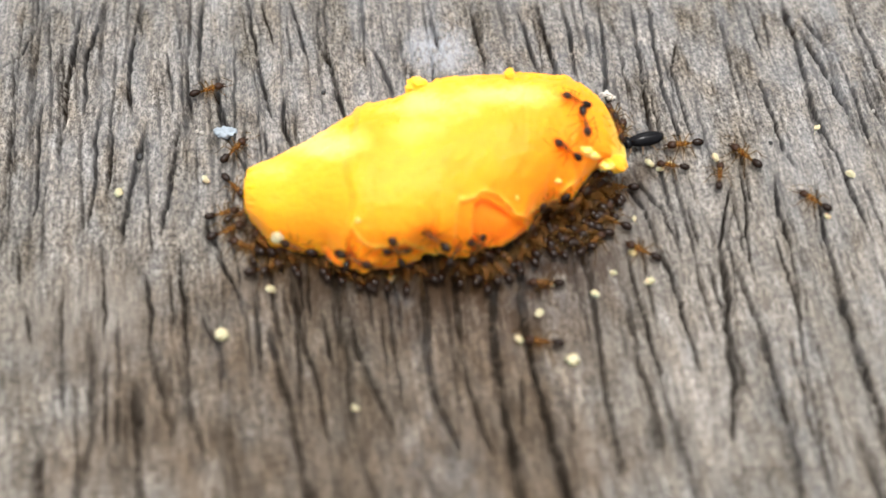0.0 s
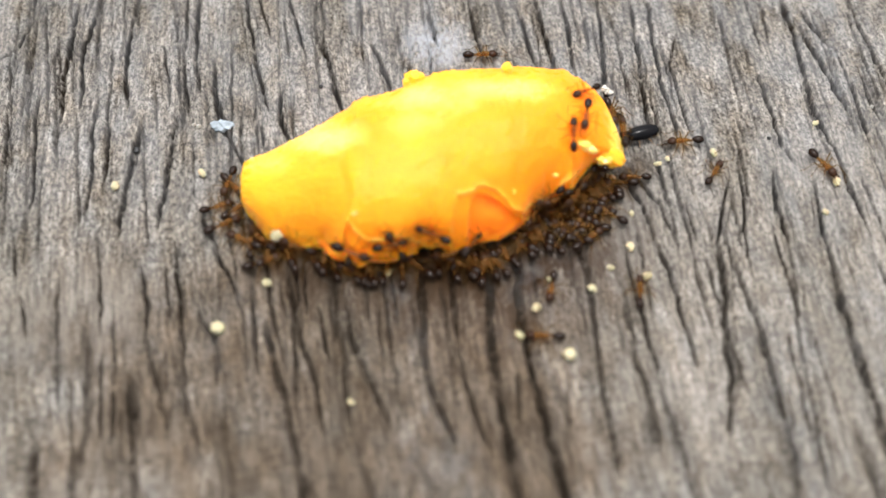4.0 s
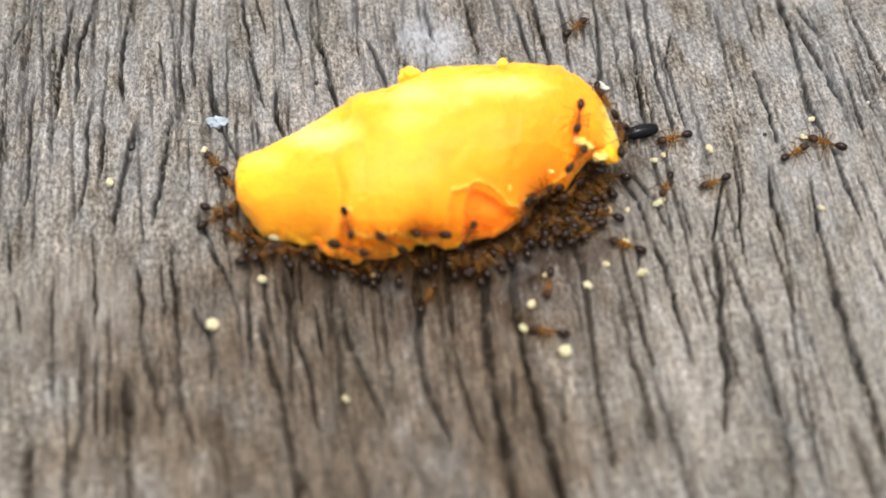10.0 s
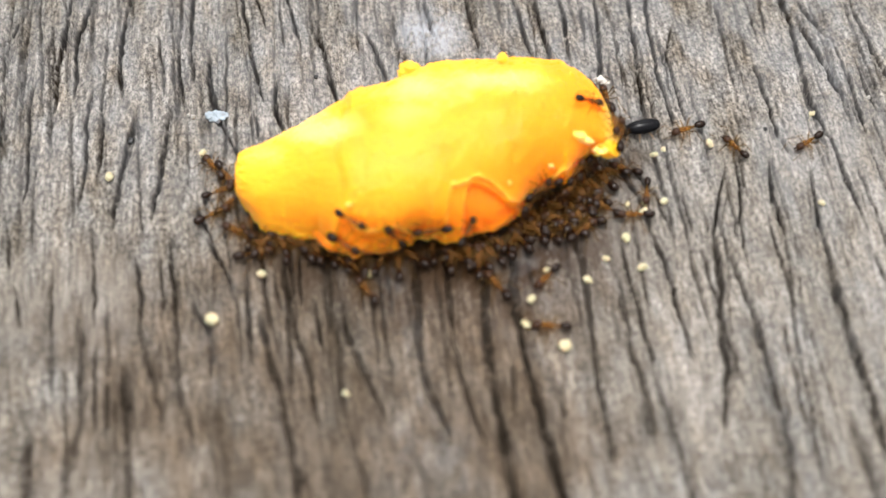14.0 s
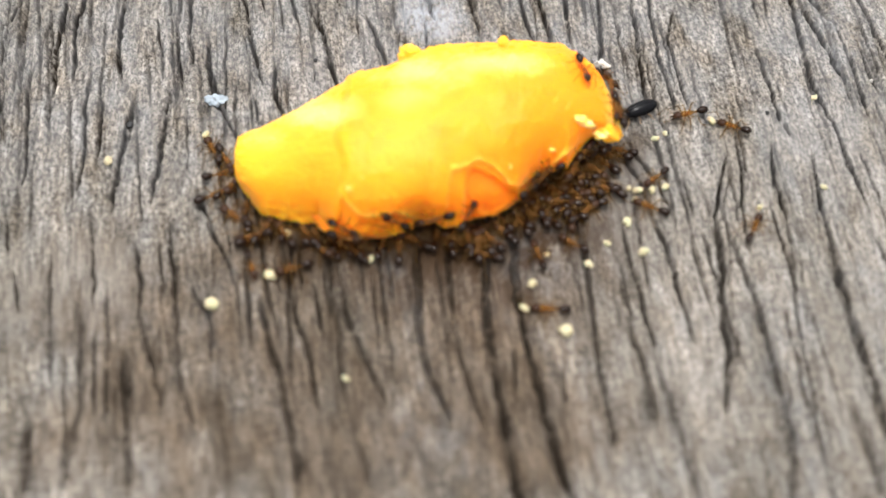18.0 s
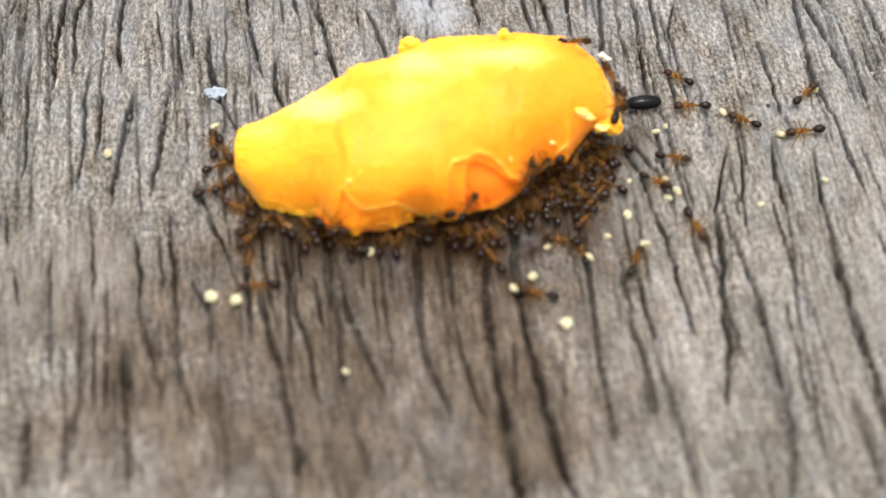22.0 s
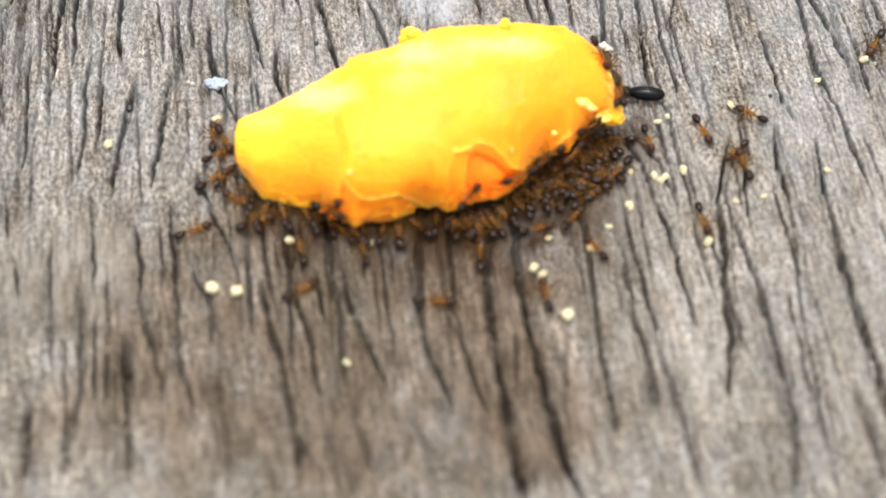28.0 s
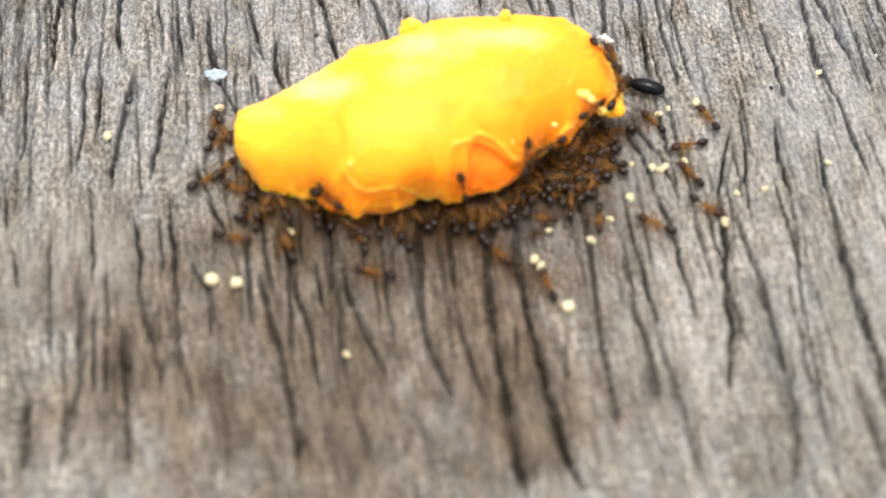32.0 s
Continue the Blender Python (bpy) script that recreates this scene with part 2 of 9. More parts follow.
BREAK = layers(GRAIN / 1.1, GY / 1.3, 51, 2)
GRIT = layers(GX / 0.17, GY / 0.3, 53, 2)
# fibres that still bridge the cracks
RUNGS = smoothstep(0.2, 0.75, layers(GRAIN / 0.45, GY / 0.16, 57, 2))


def carve(xs, ys, width, depth, dark):
    """Cuts a ragged groove of that width along a line."""
    global RELIEF
    xs, ys = np.array(xs), np.array(ys)
    order = np.argsort(ys)
    xs, ys = xs[order], ys[order]
    # it runs on a little at both ends
    more = 0.7 if len(xs) > 2 else 0.3
    lean = (xs[1] - xs[0]) / (ys[1] - ys[0]), (xs[-1] - xs[-2]) / (ys[-1] - ys[-2])
    xs = np.concatenate([[xs[0] - more * lean[0]], xs, [xs[-1] + more * lean[1]]])
    ys = np.concatenate([[ys[0] - more], ys, [ys[-1] + more]])
    rows = np.where((GY[:, 0] > ys[0] - 0.6) & (GY[:, 0] < ys[-1] + 0.6))[0]
    columns = np.where((GX[0] > xs.min() - 2) & (GX[0] < xs.max() + 2))[0]
    if not len(rows) or not len(columns):
        return
    area = np.s_[rows[0]:rows[-1] + 1, columns[0]:columns[-1] + 1]
    x, y = GX[area], GY[area]
    seed = int(1000 * abs(xs[0] + 3 * ys[0])) % 199
    middle = np.interp(y, ys, xs) + 0.07 * layers(y / 0.9, y * 0 + seed, 61)
    fade = min(2.0, (ys[-1] - ys[0]) / 3.5)
    ends = smoothstep(ys[0] - 0.5, ys[0] + fade, y) * (1 - smoothstep(ys[-1] - fade, ys[-1] + 0.5, y))
    swell = 0.92 + 0.2 * lattice(y / 1.7, y * 0 + seed + 0.5, 67)
    half = width / 2 * (0.25 + 0.75 * ends) * swell * (1 + 0.6 * EDGE[area] + 0.2 * BREAK[area])
    off = np.abs(x - middle)
    deep = (1 - smoothstep(half * 0.55, half * 1.2 + 0.02, off)) * ends * (1 - 0.7 * RUNGS[area])
    RELIEF[area] = np.minimum(RELIEF[area], RELIEF[area] * (1 - deep) - depth * deep * (1 + 0.3 * BREAK[area]))
    # core: the shade of the depth, put into the colour; band: a ragged stain
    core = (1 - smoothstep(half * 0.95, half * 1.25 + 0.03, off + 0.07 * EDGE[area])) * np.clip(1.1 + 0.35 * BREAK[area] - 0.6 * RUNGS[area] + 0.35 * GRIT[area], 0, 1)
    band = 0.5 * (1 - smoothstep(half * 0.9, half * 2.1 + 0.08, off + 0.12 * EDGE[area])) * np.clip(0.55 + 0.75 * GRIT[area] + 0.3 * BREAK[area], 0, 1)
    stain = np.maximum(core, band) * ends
    CRACK_DARK[area] = np.maximum(CRACK_DARK[area], dark * stain)


dice = random.Random(5)


def crack(width, *line):
    x, y = zip(*line)
    # those nearest the eye are cut shallower and coloured less dark
    fresh = float(smoothstep(-15, -3, np.mean(y)))
    carve(x, y, (0.94 - 0.04 * fresh) * width, (0.1 + 0.4 * width) + float(smoothstep(-15, -2, np.mean(y))) * (0.2 + 1.1 * width), 0.55 + 0.45 * max(float(smoothstep(-12, 0, np.mean(y))), float(smoothstep(0.33, 0.52, width))))
    # hairlines that run beside it
    side = dice.choice((-1, 1)) * dice.uniform(0.2, 0.5)
    shift = dice.uniform(-1.5, 1.5)
    carve([v + side for v in x], [v + shift for v in y], 0.3 * width, 0.15, 0.4)


crack(0.26, (-23.5, 18.6), (-23.7, 15.3), (-23.6, 12.0), (-23.3, 9.4))
crack(0.26, (-22.2, 19.9), (-22.5, 16.8), (-22.8, 14.4), (-22.3, 10.6))
crack(0.26, (-19.9, 19.9), (-19.9, 15.4), (-19.9, 12.9), (-19.4, 10.4))
crack(0.29, (-15.8, 19.9), (-15.7, 16.8), (-15.6, 13.9), (-15.0, 11.6))
crack(0.23, (-16.5, 15.4), (-16.1, 12.5), (-15.5, 9.7))
crack(0.13, (-17.7, 15.4), (-17.0, 12.0))
crack(0.29, (-14.3, 13.4), (-14.0, 11.1), (-13.6, 9.9))
crack(0.49, (-13.9, 10.6), (-13.2, 8.5))
crack(0.20, (-13.1, 8.1), (-12.4, 6.8), (-11.9, 5.9))
crack(0.20, (-12.9, 19.9), (-12.3, 16.9), (-11.6, 13.5), (-10.7, 10.2))
crack(0.10, (-11.9, 19.4), (-10.9, 15.9))
crack(0.20, (-10.1, 19.9), (-9.3, 16.9), (-8.7, 14.9))
crack(0.29, (-7.8, 16.1), (-7.2, 14.4), (-6.5, 11.6), (-5.9, 9.5))
crack(0.23, (-4.6, 15.9), (-3.8, 14.0), (-3.0, 11.5))
crack(0.23, (-0.8, 18.2), (-0.2, 15.7))
crack(0.16, (-0.8, 15.4), (-0.6, 13.0))
crack(0.23, (-25.0, 11.5), (-24.8, 8.3), (-24.1, 3.5), (-24.1, 2.3))
crack(0.26, (-21.3, 10.8), (-21.3, 8.3), (-20.9, 5.3), (-20.9, 2.3))
crack(0.16, (-20.8, 10.8), (-20.3, 8.3), (-20.0, 4.4))
crack(0.29, (-18.4, 9.0), (-18.5, 7.0), (-18.7, 4.0), (-18.7, 0.7))
crack(0.49, (-18.4, 7.4), (-18.4, 6.2))
crack(0.26, (-16.3, 9.2), (-16.3, 6.1), (-16.4, 3.6), (-16.4, 0.7))
crack(0.16, (-26.8, 10.1), (-26.0, 4.8))
crack(0.13, (-25.9, 18.8), (-26.9, 15.1), (-27.8, 14.1))
crack(0.10, (-24.4, 15.3), (-24.6, 12.9))
crack(0.23, (-10.0, 11.1), (-9.7, 8.8), (-9.3, 7.7))
crack(0.16, (-11.0, 8.6), (-10.7, 7.0))
crack(0.29, (-13.2, 0.2), (-12.4, -1.7), (-11.6, -3.2))
crack(0.26, (-14.0, 1.7), (-13.2, 0.2))
crack(0.23, (-15.4, 0.2), (-14.9, -2.5), (-14.4, -5.5))
crack(0.16, (-19.8, 0.2), (-19.2, -3.2), (-18.8, -5.9))
crack(0.23, (-17.0, -2.1), (-16.4, -4.4), (-16.3, -5.9))
crack(0.16, (-15.6, -2.1), (-15.1, -5.1))
crack(0.20, (-21.7, -2.5), (-21.2, -6.3), (-20.5, -10.5))
crack(0.36, (-19.5, -5.9), (-19.1, -8.4), (-18.7, -11.9), (-18.9, -14.5), (-18.9, -17.4))
crack(0.33, (-16.4, -6.0), (-15.8, -8.0), (-15.1, -9.8), (-14.5, -11.9))
crack(0.23, (-13.3, -5.1), (-12.5, -6.6), (-11.9, -8.4))
crack(0.4, (-16.8, -8.8), (-16.5, -10.8), (-16.1, -13.2), (-15.5, -17.4))
crack(0.5, (-16.4, -10.7), (-16.3, -11.4))
crack(0.33, (-14.2, -8.7), (-13.6, -10.8), (-12.7, -12.9))
crack(0.46, (-21.3, -12.6), (-20.8, -17.4))
crack(0.26, (-10.6, -3.6), (-10.2, -6.2), (-9.9, -8.4))
crack(0.45, (-9.7, -5.5), (-9.1, -7.9), (-8.4, -10.0), (-7.8, -12.4), (-7.1, -15.0), (-6.8, -17.2))
crack(0.33, (-8.6, -2.4), (-8.0, -5.5), (-7.0, -8.4), (-6.2, -11.8))
crack(0.33, (-5.2, -4.7), (-4.8, -6.9), (-3.8, -9.1), (-2.8, -11.5))
crack(0.29, (-5.3, -6.2), (-5.2, -8.4), (-5.0, -10.5), (-3.9, -14.5), (-3.1, -17.3))
crack(0.42, (-1.1, -1.6), (-0.9, -6.2), (-0.8, -8.4), (-0.2, -10.3), (0.8, -12.9))
crack(0.26, (-11.3, -12.5), (-10.3, -17.3))
crack(0.26, (-0.9, -14.1), (-0.0, -17.3))
crack(0.23, (-23.6, -4.0), (-22.9, -6.3))
crack(0.36, (0.6, -0.8), (0.8, -3.8), (1.0, -6.8), (1.4, -9.3), (2.0, -11.3), (2.6, -13.3))
crack(0.55, (2.7, 0.3), (2.8, -3.5), (2.9, -7.6), (3.2, -9.8), (3.6, -12.5), (3.9, -14.5), (4.1, -16.2), (4.5, -18.1))
crack(0.5, (4.5, -0.0), (4.4, -3.2), (4.7, -6.8), (5.2, -9.0), (5.7, -11.8), (6.2, -14.5), (6.8, -16.5), (7.3, -18.1))
crack(0.23, (7.0, -9.4), (6.8, -12.1))
crack(0.31, (7.9, 0.3), (8.4, -1.9), (8.7, -6.1), (8.9, -9.3), (9.1, -12.0), (9.4, -14.6))
crack(0.29, (10.7, -0.0), (11.1, -3.1), (11.5, -6.1), (12.0, -9.0))
crack(0.33, (10.4, -3.1), (10.8, -7.6), (11.5, -10.4), (11.6, -13.1))
crack(0.29, (12.5, 0.3), (13.2, -2.4), (13.6, -5.4), (14.0, -7.9))
crack(0.39, (12.5, -11.1), (12.8, -13.8), (13.5, -17.9))
crack(0.36, (16.1, 0.3), (16.1, -3.1), (15.8, -6.8), (15.9, -9.0), (15.4, -12.1))
crack(0.42, (17.7, -5.0), (17.9, -7.3), (18.2, -9.6), (18.4, -11.8), (18.6, -13.5), (18.6, -14.9), (18.1, -17.7))
crack(0.23, (20.2, -0.0), (20.0, -3.9), (19.9, -6.7), (20.0, -9.9), (20.0, -13.0), (20.1, -14.9), (20.3, -17.6))
crack(0.42, (22.3, -0.0), (22.4, -1.9), (22.6, -4.2), (22.8, -6.4), (23.1, -8.5), (23.4, -10.4), (23.4, -12.0), (23.7, -14.3))
crack(0.16, (17.7, 0.3), (17.7, -1.6))
crack(0.39, (21.9, -11.7), (22.4, -14.1), (22.8, -17.2))
crack(0.16, (24.9, -1.1), (25.7, -3.8))
crack(0.20, (1.8, 19.5), (2.2, 16.9), (2.8, 13.5))
crack(0.23, (4.7, 19.5), (5.4, 16.9), (6.1, 13.5))
crack(0.29, (6.1, 19.5), (6.6, 16.9), (7.2, 13.5))
crack(0.29, (7.8, 20.0), (8.2, 16.5), (8.4, 13.5))
crack(0.26, (10.2, 20.0), (10.4, 16.0), (10.3, 12.1), (10.3, 9.8))
crack(0.26, (12.4, 19.5), (12.5, 15.5), (12.6, 12.1), (12.7, 8.9))
crack(0.23, (13.5, 20.0), (13.6, 16.5), (13.8, 12.6), (14.2, 9.8), (14.6, 7.6))
crack(0.16, (15.1, 16.5), (14.5, 14.0), (14.8, 11.7), (15.2, 8.5))
crack(0.16, (19.9, 20.1), (20.2, 18.0), (20.4, 16.0))
crack(0.23, (20.1, 12.6), (20.4, 10.3), (20.7, 7.6), (21.2, 6.3))
crack(0.26, (20.0, 12.6), (20.1, 12.2))
crack(0.33, (22.3, 20.1), (22.7, 17.5), (22.9, 14.6), (23.0, 10.8), (23.5, 8.5), (24.1, 6.3), (24.4, 4.2), (24.7, 2.1))
crack(0.36, (23.3, 17.0), (24.1, 14.6), (24.8, 11.3), (25.3, 9.9))
crack(0.23, (23.4, 19.0), (24.1, 17.3), (24.8, 16.0))
crack(0.23, (26.8, 19.6), (27.2, 17.0), (27.7, 14.6), (28.3, 12.0))
crack(0.20, (26.5, 13.1), (26.7, 10.8), (27.0, 9.7))
crack(0.26, (25.8, 12.7), (25.9, 10.3), (26.1, 8.1))
crack(0.29, (11.0, 4.5), (11.9, 2.9), (12.5, 0.3))
crack(0.23, (11.5, 5.4), (12.9, 2.9), (13.5, 0.4))
crack(0.20, (17.9, 5.9), (17.8, 2.5), (17.7, 0.3))
crack(0.23, (19.9, 5.4), (19.8, 2.5), (20.2, 0.0))
crack(0.26, (22.3, 4.6), (22.2, 1.7), (22.3, 0.0))
crack(0.16, (17.0, 4.1), (16.4, 1.6), (16.1, 0.3))
crack(0.13, (14.5, 2.9), (14.8, 0.4))
crack(0.10, (17.0, 12.6), (17.4, 10.8))
crack(0.16, (-24.8, 0.7), (-24.1, -2.5))
crack(0.20, (-6.7, -4.7), (-6.1, -7.6))
crack(0.2, (-5.6, -14.3), (-5.2, -16.1), (-4.9, -17.8))
crack(0.3, (11.1, -8.2), (11.3, -10.6), (11.3, -13.1))
crack(0.26, (4.3, -8.2), (4.2, -11.7))

# finer cracks and checks all over
for n in range(190):
    x, y, length = dice.uniform(-32, 32), dice.triangular(-23, 20, 16), dice.uniform(3, 11)
    ys = [y + length * k / 5 for k in range(6)]
    slope = -0.12 + 0.006 * x / 10 + 0.016 * y / 10 + dice.uniform(-0.05, 0.05)
    carve([x + slope * (v - y) for v in ys], ys, dice.uniform(0.1, 0.19), dice.uniform(0.2, 0.4), dice.uniform(0.55, 0.9))
for n in range(420):
    x, y, length = dice.uniform(-32, 32), dice.uniform(-23, 23), dice.uniform(0.8, 6.5)
    ys = [y + length * k / 4 for k in range(5)]
    slope = -0.12 + 0.006 * x / 10 + 0.016 * y / 10
    carve([x + slope * (v - y) for v in ys], ys, dice.uniform(0.04, 0.13), dice.uniform(0.08, 0.2), dice.uniform(0.1, 0.45))
# a pale bloom on the wood beyond the fruit, and worn light patches
BLOOM_SHEEN += 0.9 * np.clip(1 - np.hypot((GX + 0.4) / 2.6, (GY - 15.8) / 2.4), 0, 1) ** 0.7 * np.clip(0.6 + 0.7 * EDGE, 0, 1)
BLOOM_SHEEN += 0.15 * np.clip(layers(GRAIN / 3, GY / 7, 71) - 0.25, 0, 1) * np.clip(0.5 + EDGE, 0, 1)
# far wood tinted pale blue: the sky's glancing sheen, put into the colour
BLOOM_SHEEN += 0.17 * smoothstep(-3, 8, GY) * np.clip(0.7 + 0.8 * layers(GRAIN / 1.2, GY / 3, 73), 0, 1)
# shade on the wood before the fruit, put into the colour with soaked-in juice, with a blotchy rim
LOWER_SHADE = 1.15 - np.hypot((GX + 7) / 17.5, (GY + 10) / 11) + 0.25 * layers(GX / 5, GY / 5, 75)
DAMP_SHADE += 0.8 * smoothstep(0, 0.9, 1.1 - np.hypot((GX - 4.5) / 8, (GY - 0.5 - 0.35 * GX + 1.6) / 4) + 0.2 * layers(GX / 2, GY / 2, 76))
DAMP_SHADE += 0.45 * smoothstep(0, 0.7, 1 - np.hypot((GX - 3.6 + 0.12 * (GY + 10)) / 4.2, (GY + 10.5) / 8.5) + 0.25 * layers(GX / 2, GY / 4, 77))
DAMP_SHADE += 0.9 * smoothstep(0, 0.6, LOWER_SHADE) * np.clip(0.9 + 0.3 * layers(GX / 1.5, GY / 2, 78), 0.2, 1)
# wood bleached and rubbed smooth, beside the darkened part
WORN = 0.32 * smoothstep(7.5, 11, GX + 0.3 * (GY + 8)) * smoothstep(-17, -10, GY - 0.2 * (18 - GX)) * (1 - smoothstep(2, 8, GY - 0.3 * (GX - 15))) * np.clip(0.75 + 0.5 * layers(GRAIN / 1.8, GY / 6, 81), 0, 1)
WORN = WORN + 0.6 * np.clip(1.2 - np.hypot((GX + 21) / 5, (GY + 4.5) / 4), 0, 1) * np.clip(0.7 + 0.6 * layers(GRAIN / 0.9, GY / 3, 83), 0, 1)

# contact shade along the fruit, put into the colour, with dirt trodden in by the ants
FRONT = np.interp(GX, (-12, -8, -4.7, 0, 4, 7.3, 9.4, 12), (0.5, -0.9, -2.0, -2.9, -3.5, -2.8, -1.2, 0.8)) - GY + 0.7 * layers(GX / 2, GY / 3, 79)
DIRT_SHADE = np.clip(1.05 * (0.38 * (1 - smoothstep(-1.2, 1.6, FRONT)) + 0.62 * (1 - smoothstep(1.0, 5.6, FRONT))) * smoothstep(-6, -4, FRONT) * smoothstep(-13, -9, GX) * (1 - smoothstep(11, 13.5, GX)) * np.clip(0.9 + 0.3 * GRIT + 0.4 * BREAK, 0, 1), 0, 1)


def ground():
    rows, columns = GX.shape
    me = bpy.data.meshes.new("ground")
    verts = np.stack([GX, GY, RELIEF], -1).reshape(-1, 3) * mm
    k = np.arange(rows * columns).reshape(rows, columns)
    quads = np.stack([k[:-1, :-1], k[:-1, 1:], k[1:, 1:], k[1:, :-1]], -1).reshape(-1)
    count = len(quads) // 4
    me.vertices.add(len(verts))
    me.vertices.foreach_set("co", verts.ravel().astype(np.float32))
    me.loops.add(len(quads))
    me.loops.foreach_set("vertex_index", quads.astype(np.int32))
    me.polygons.add(count)
    me.polygons.foreach_set("loop_start", np.arange(0, 4 * count, 4, dtype=np.int32))
    me.polygons.foreach_set("use_smooth", np.ones(count, bool))
    me.update()
    flat = np.stack([GRAIN, GY], -1).reshape(-1, 2)
    me.uv_layers.new(name="grain").uv.foreach_set("vector", flat[quads].astype(np.float32).ravel())
    for name, values in (("crack_dark", CRACK_DARK), ("bloom_sheen", BLOOM_SHEEN), ("damp_shade", DAMP_SHADE), ("dirt_shade", DIRT_SHADE), ("worn", WORN)):
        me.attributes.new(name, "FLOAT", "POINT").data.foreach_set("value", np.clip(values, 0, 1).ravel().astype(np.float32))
    me.materials.append(WOOD)
    return tagged(new("ground", me), "weathered grey wooden board with long dark cracks along its grain", "wood", kind="structure")


ground()


# ---- the piece of fruit ----
# along its length: x, middle of its depth, half its depth, height
SECTIONS = np.array([
    (-11.4, 2.5, 1.7, 3.5), (-11.0, 2.3, 2.2, 4.0), (-10, 1.95, 2.85, 4.45), (-7.8, 2.05, 3.7, 5.5), (-4.7, 2.35, 5.55, 7.05),
    (0, 3.5, 6.25, 7.3), (4, 4.8, 5.8, 6.95), (7.3, 6.2, 4.1, 6.0), (9.4, 6.3, 2.5, 4.5), (10.3, 5.8, 1.3, 3.0), (10.8, 5.3, 0.5, 2.0),
])
# the torn lower edge of the outer layer, and the rim of the hollow eaten under it
LIP = np.array([(-12.5, -3), (-6.2, -2.6), (-5.5, -0.6), (-5.1, 1.4), (-4.9, 0.9), (-4.2, 0.15), (-3.75, -0.1), (-3.0, 0.2), (-2.1, 0.3), (-1.3, -0.16), (-0.4, -0.48), (0.35, -0.1),
                (0.66, 0.9), (0.7, 2.2), (0.95, 3.25), (1.6, 3.4), (2.4, 3.85), (3.0, 3.65), (3.6, 3.0), (4.15, 2.2), (4.8, 2.05), (5.4, 2.9), (6.7, 3.9), (7.6, 4.7), (8.4, 5.6), (9.4, 6.1), (12, 6.3)])
HOLLOW = np.array([(1.4, -3), (1.6, 1.6), (1.72, 2.9), (2.1, 3.25), (2.6, 3.15), (3.3, 2.65), (3.9, 1.95), (4.6, 1.5), (5.2, 0.4), (5.4, -3)])
# how far its foot draws back from a plain oval
FOOT = np.array([(-11.4, 0.9), (-11, 0.7), (-10.4, 0.3), (-9.5, 0.0), (-8.5, 0.12), (-7.5, 0.35), (-6.5, 0.6), (-5.6, 0.1), (-4.6, -0.25), (-3.6, -0.1), (-2.3, -0.1), (-1.4, 0.5), (-0.7, 0.7),
                 (0.9, -0.2), (1.9, -0.5), (3.5, -0.65), (4.6, -0.5), (5.3, 0.45), (6, 0.6), (7.5, -0.45), (8.2, 0.2), (9, 0.55), (9.7, 0.4), (10.8, 0.3)])


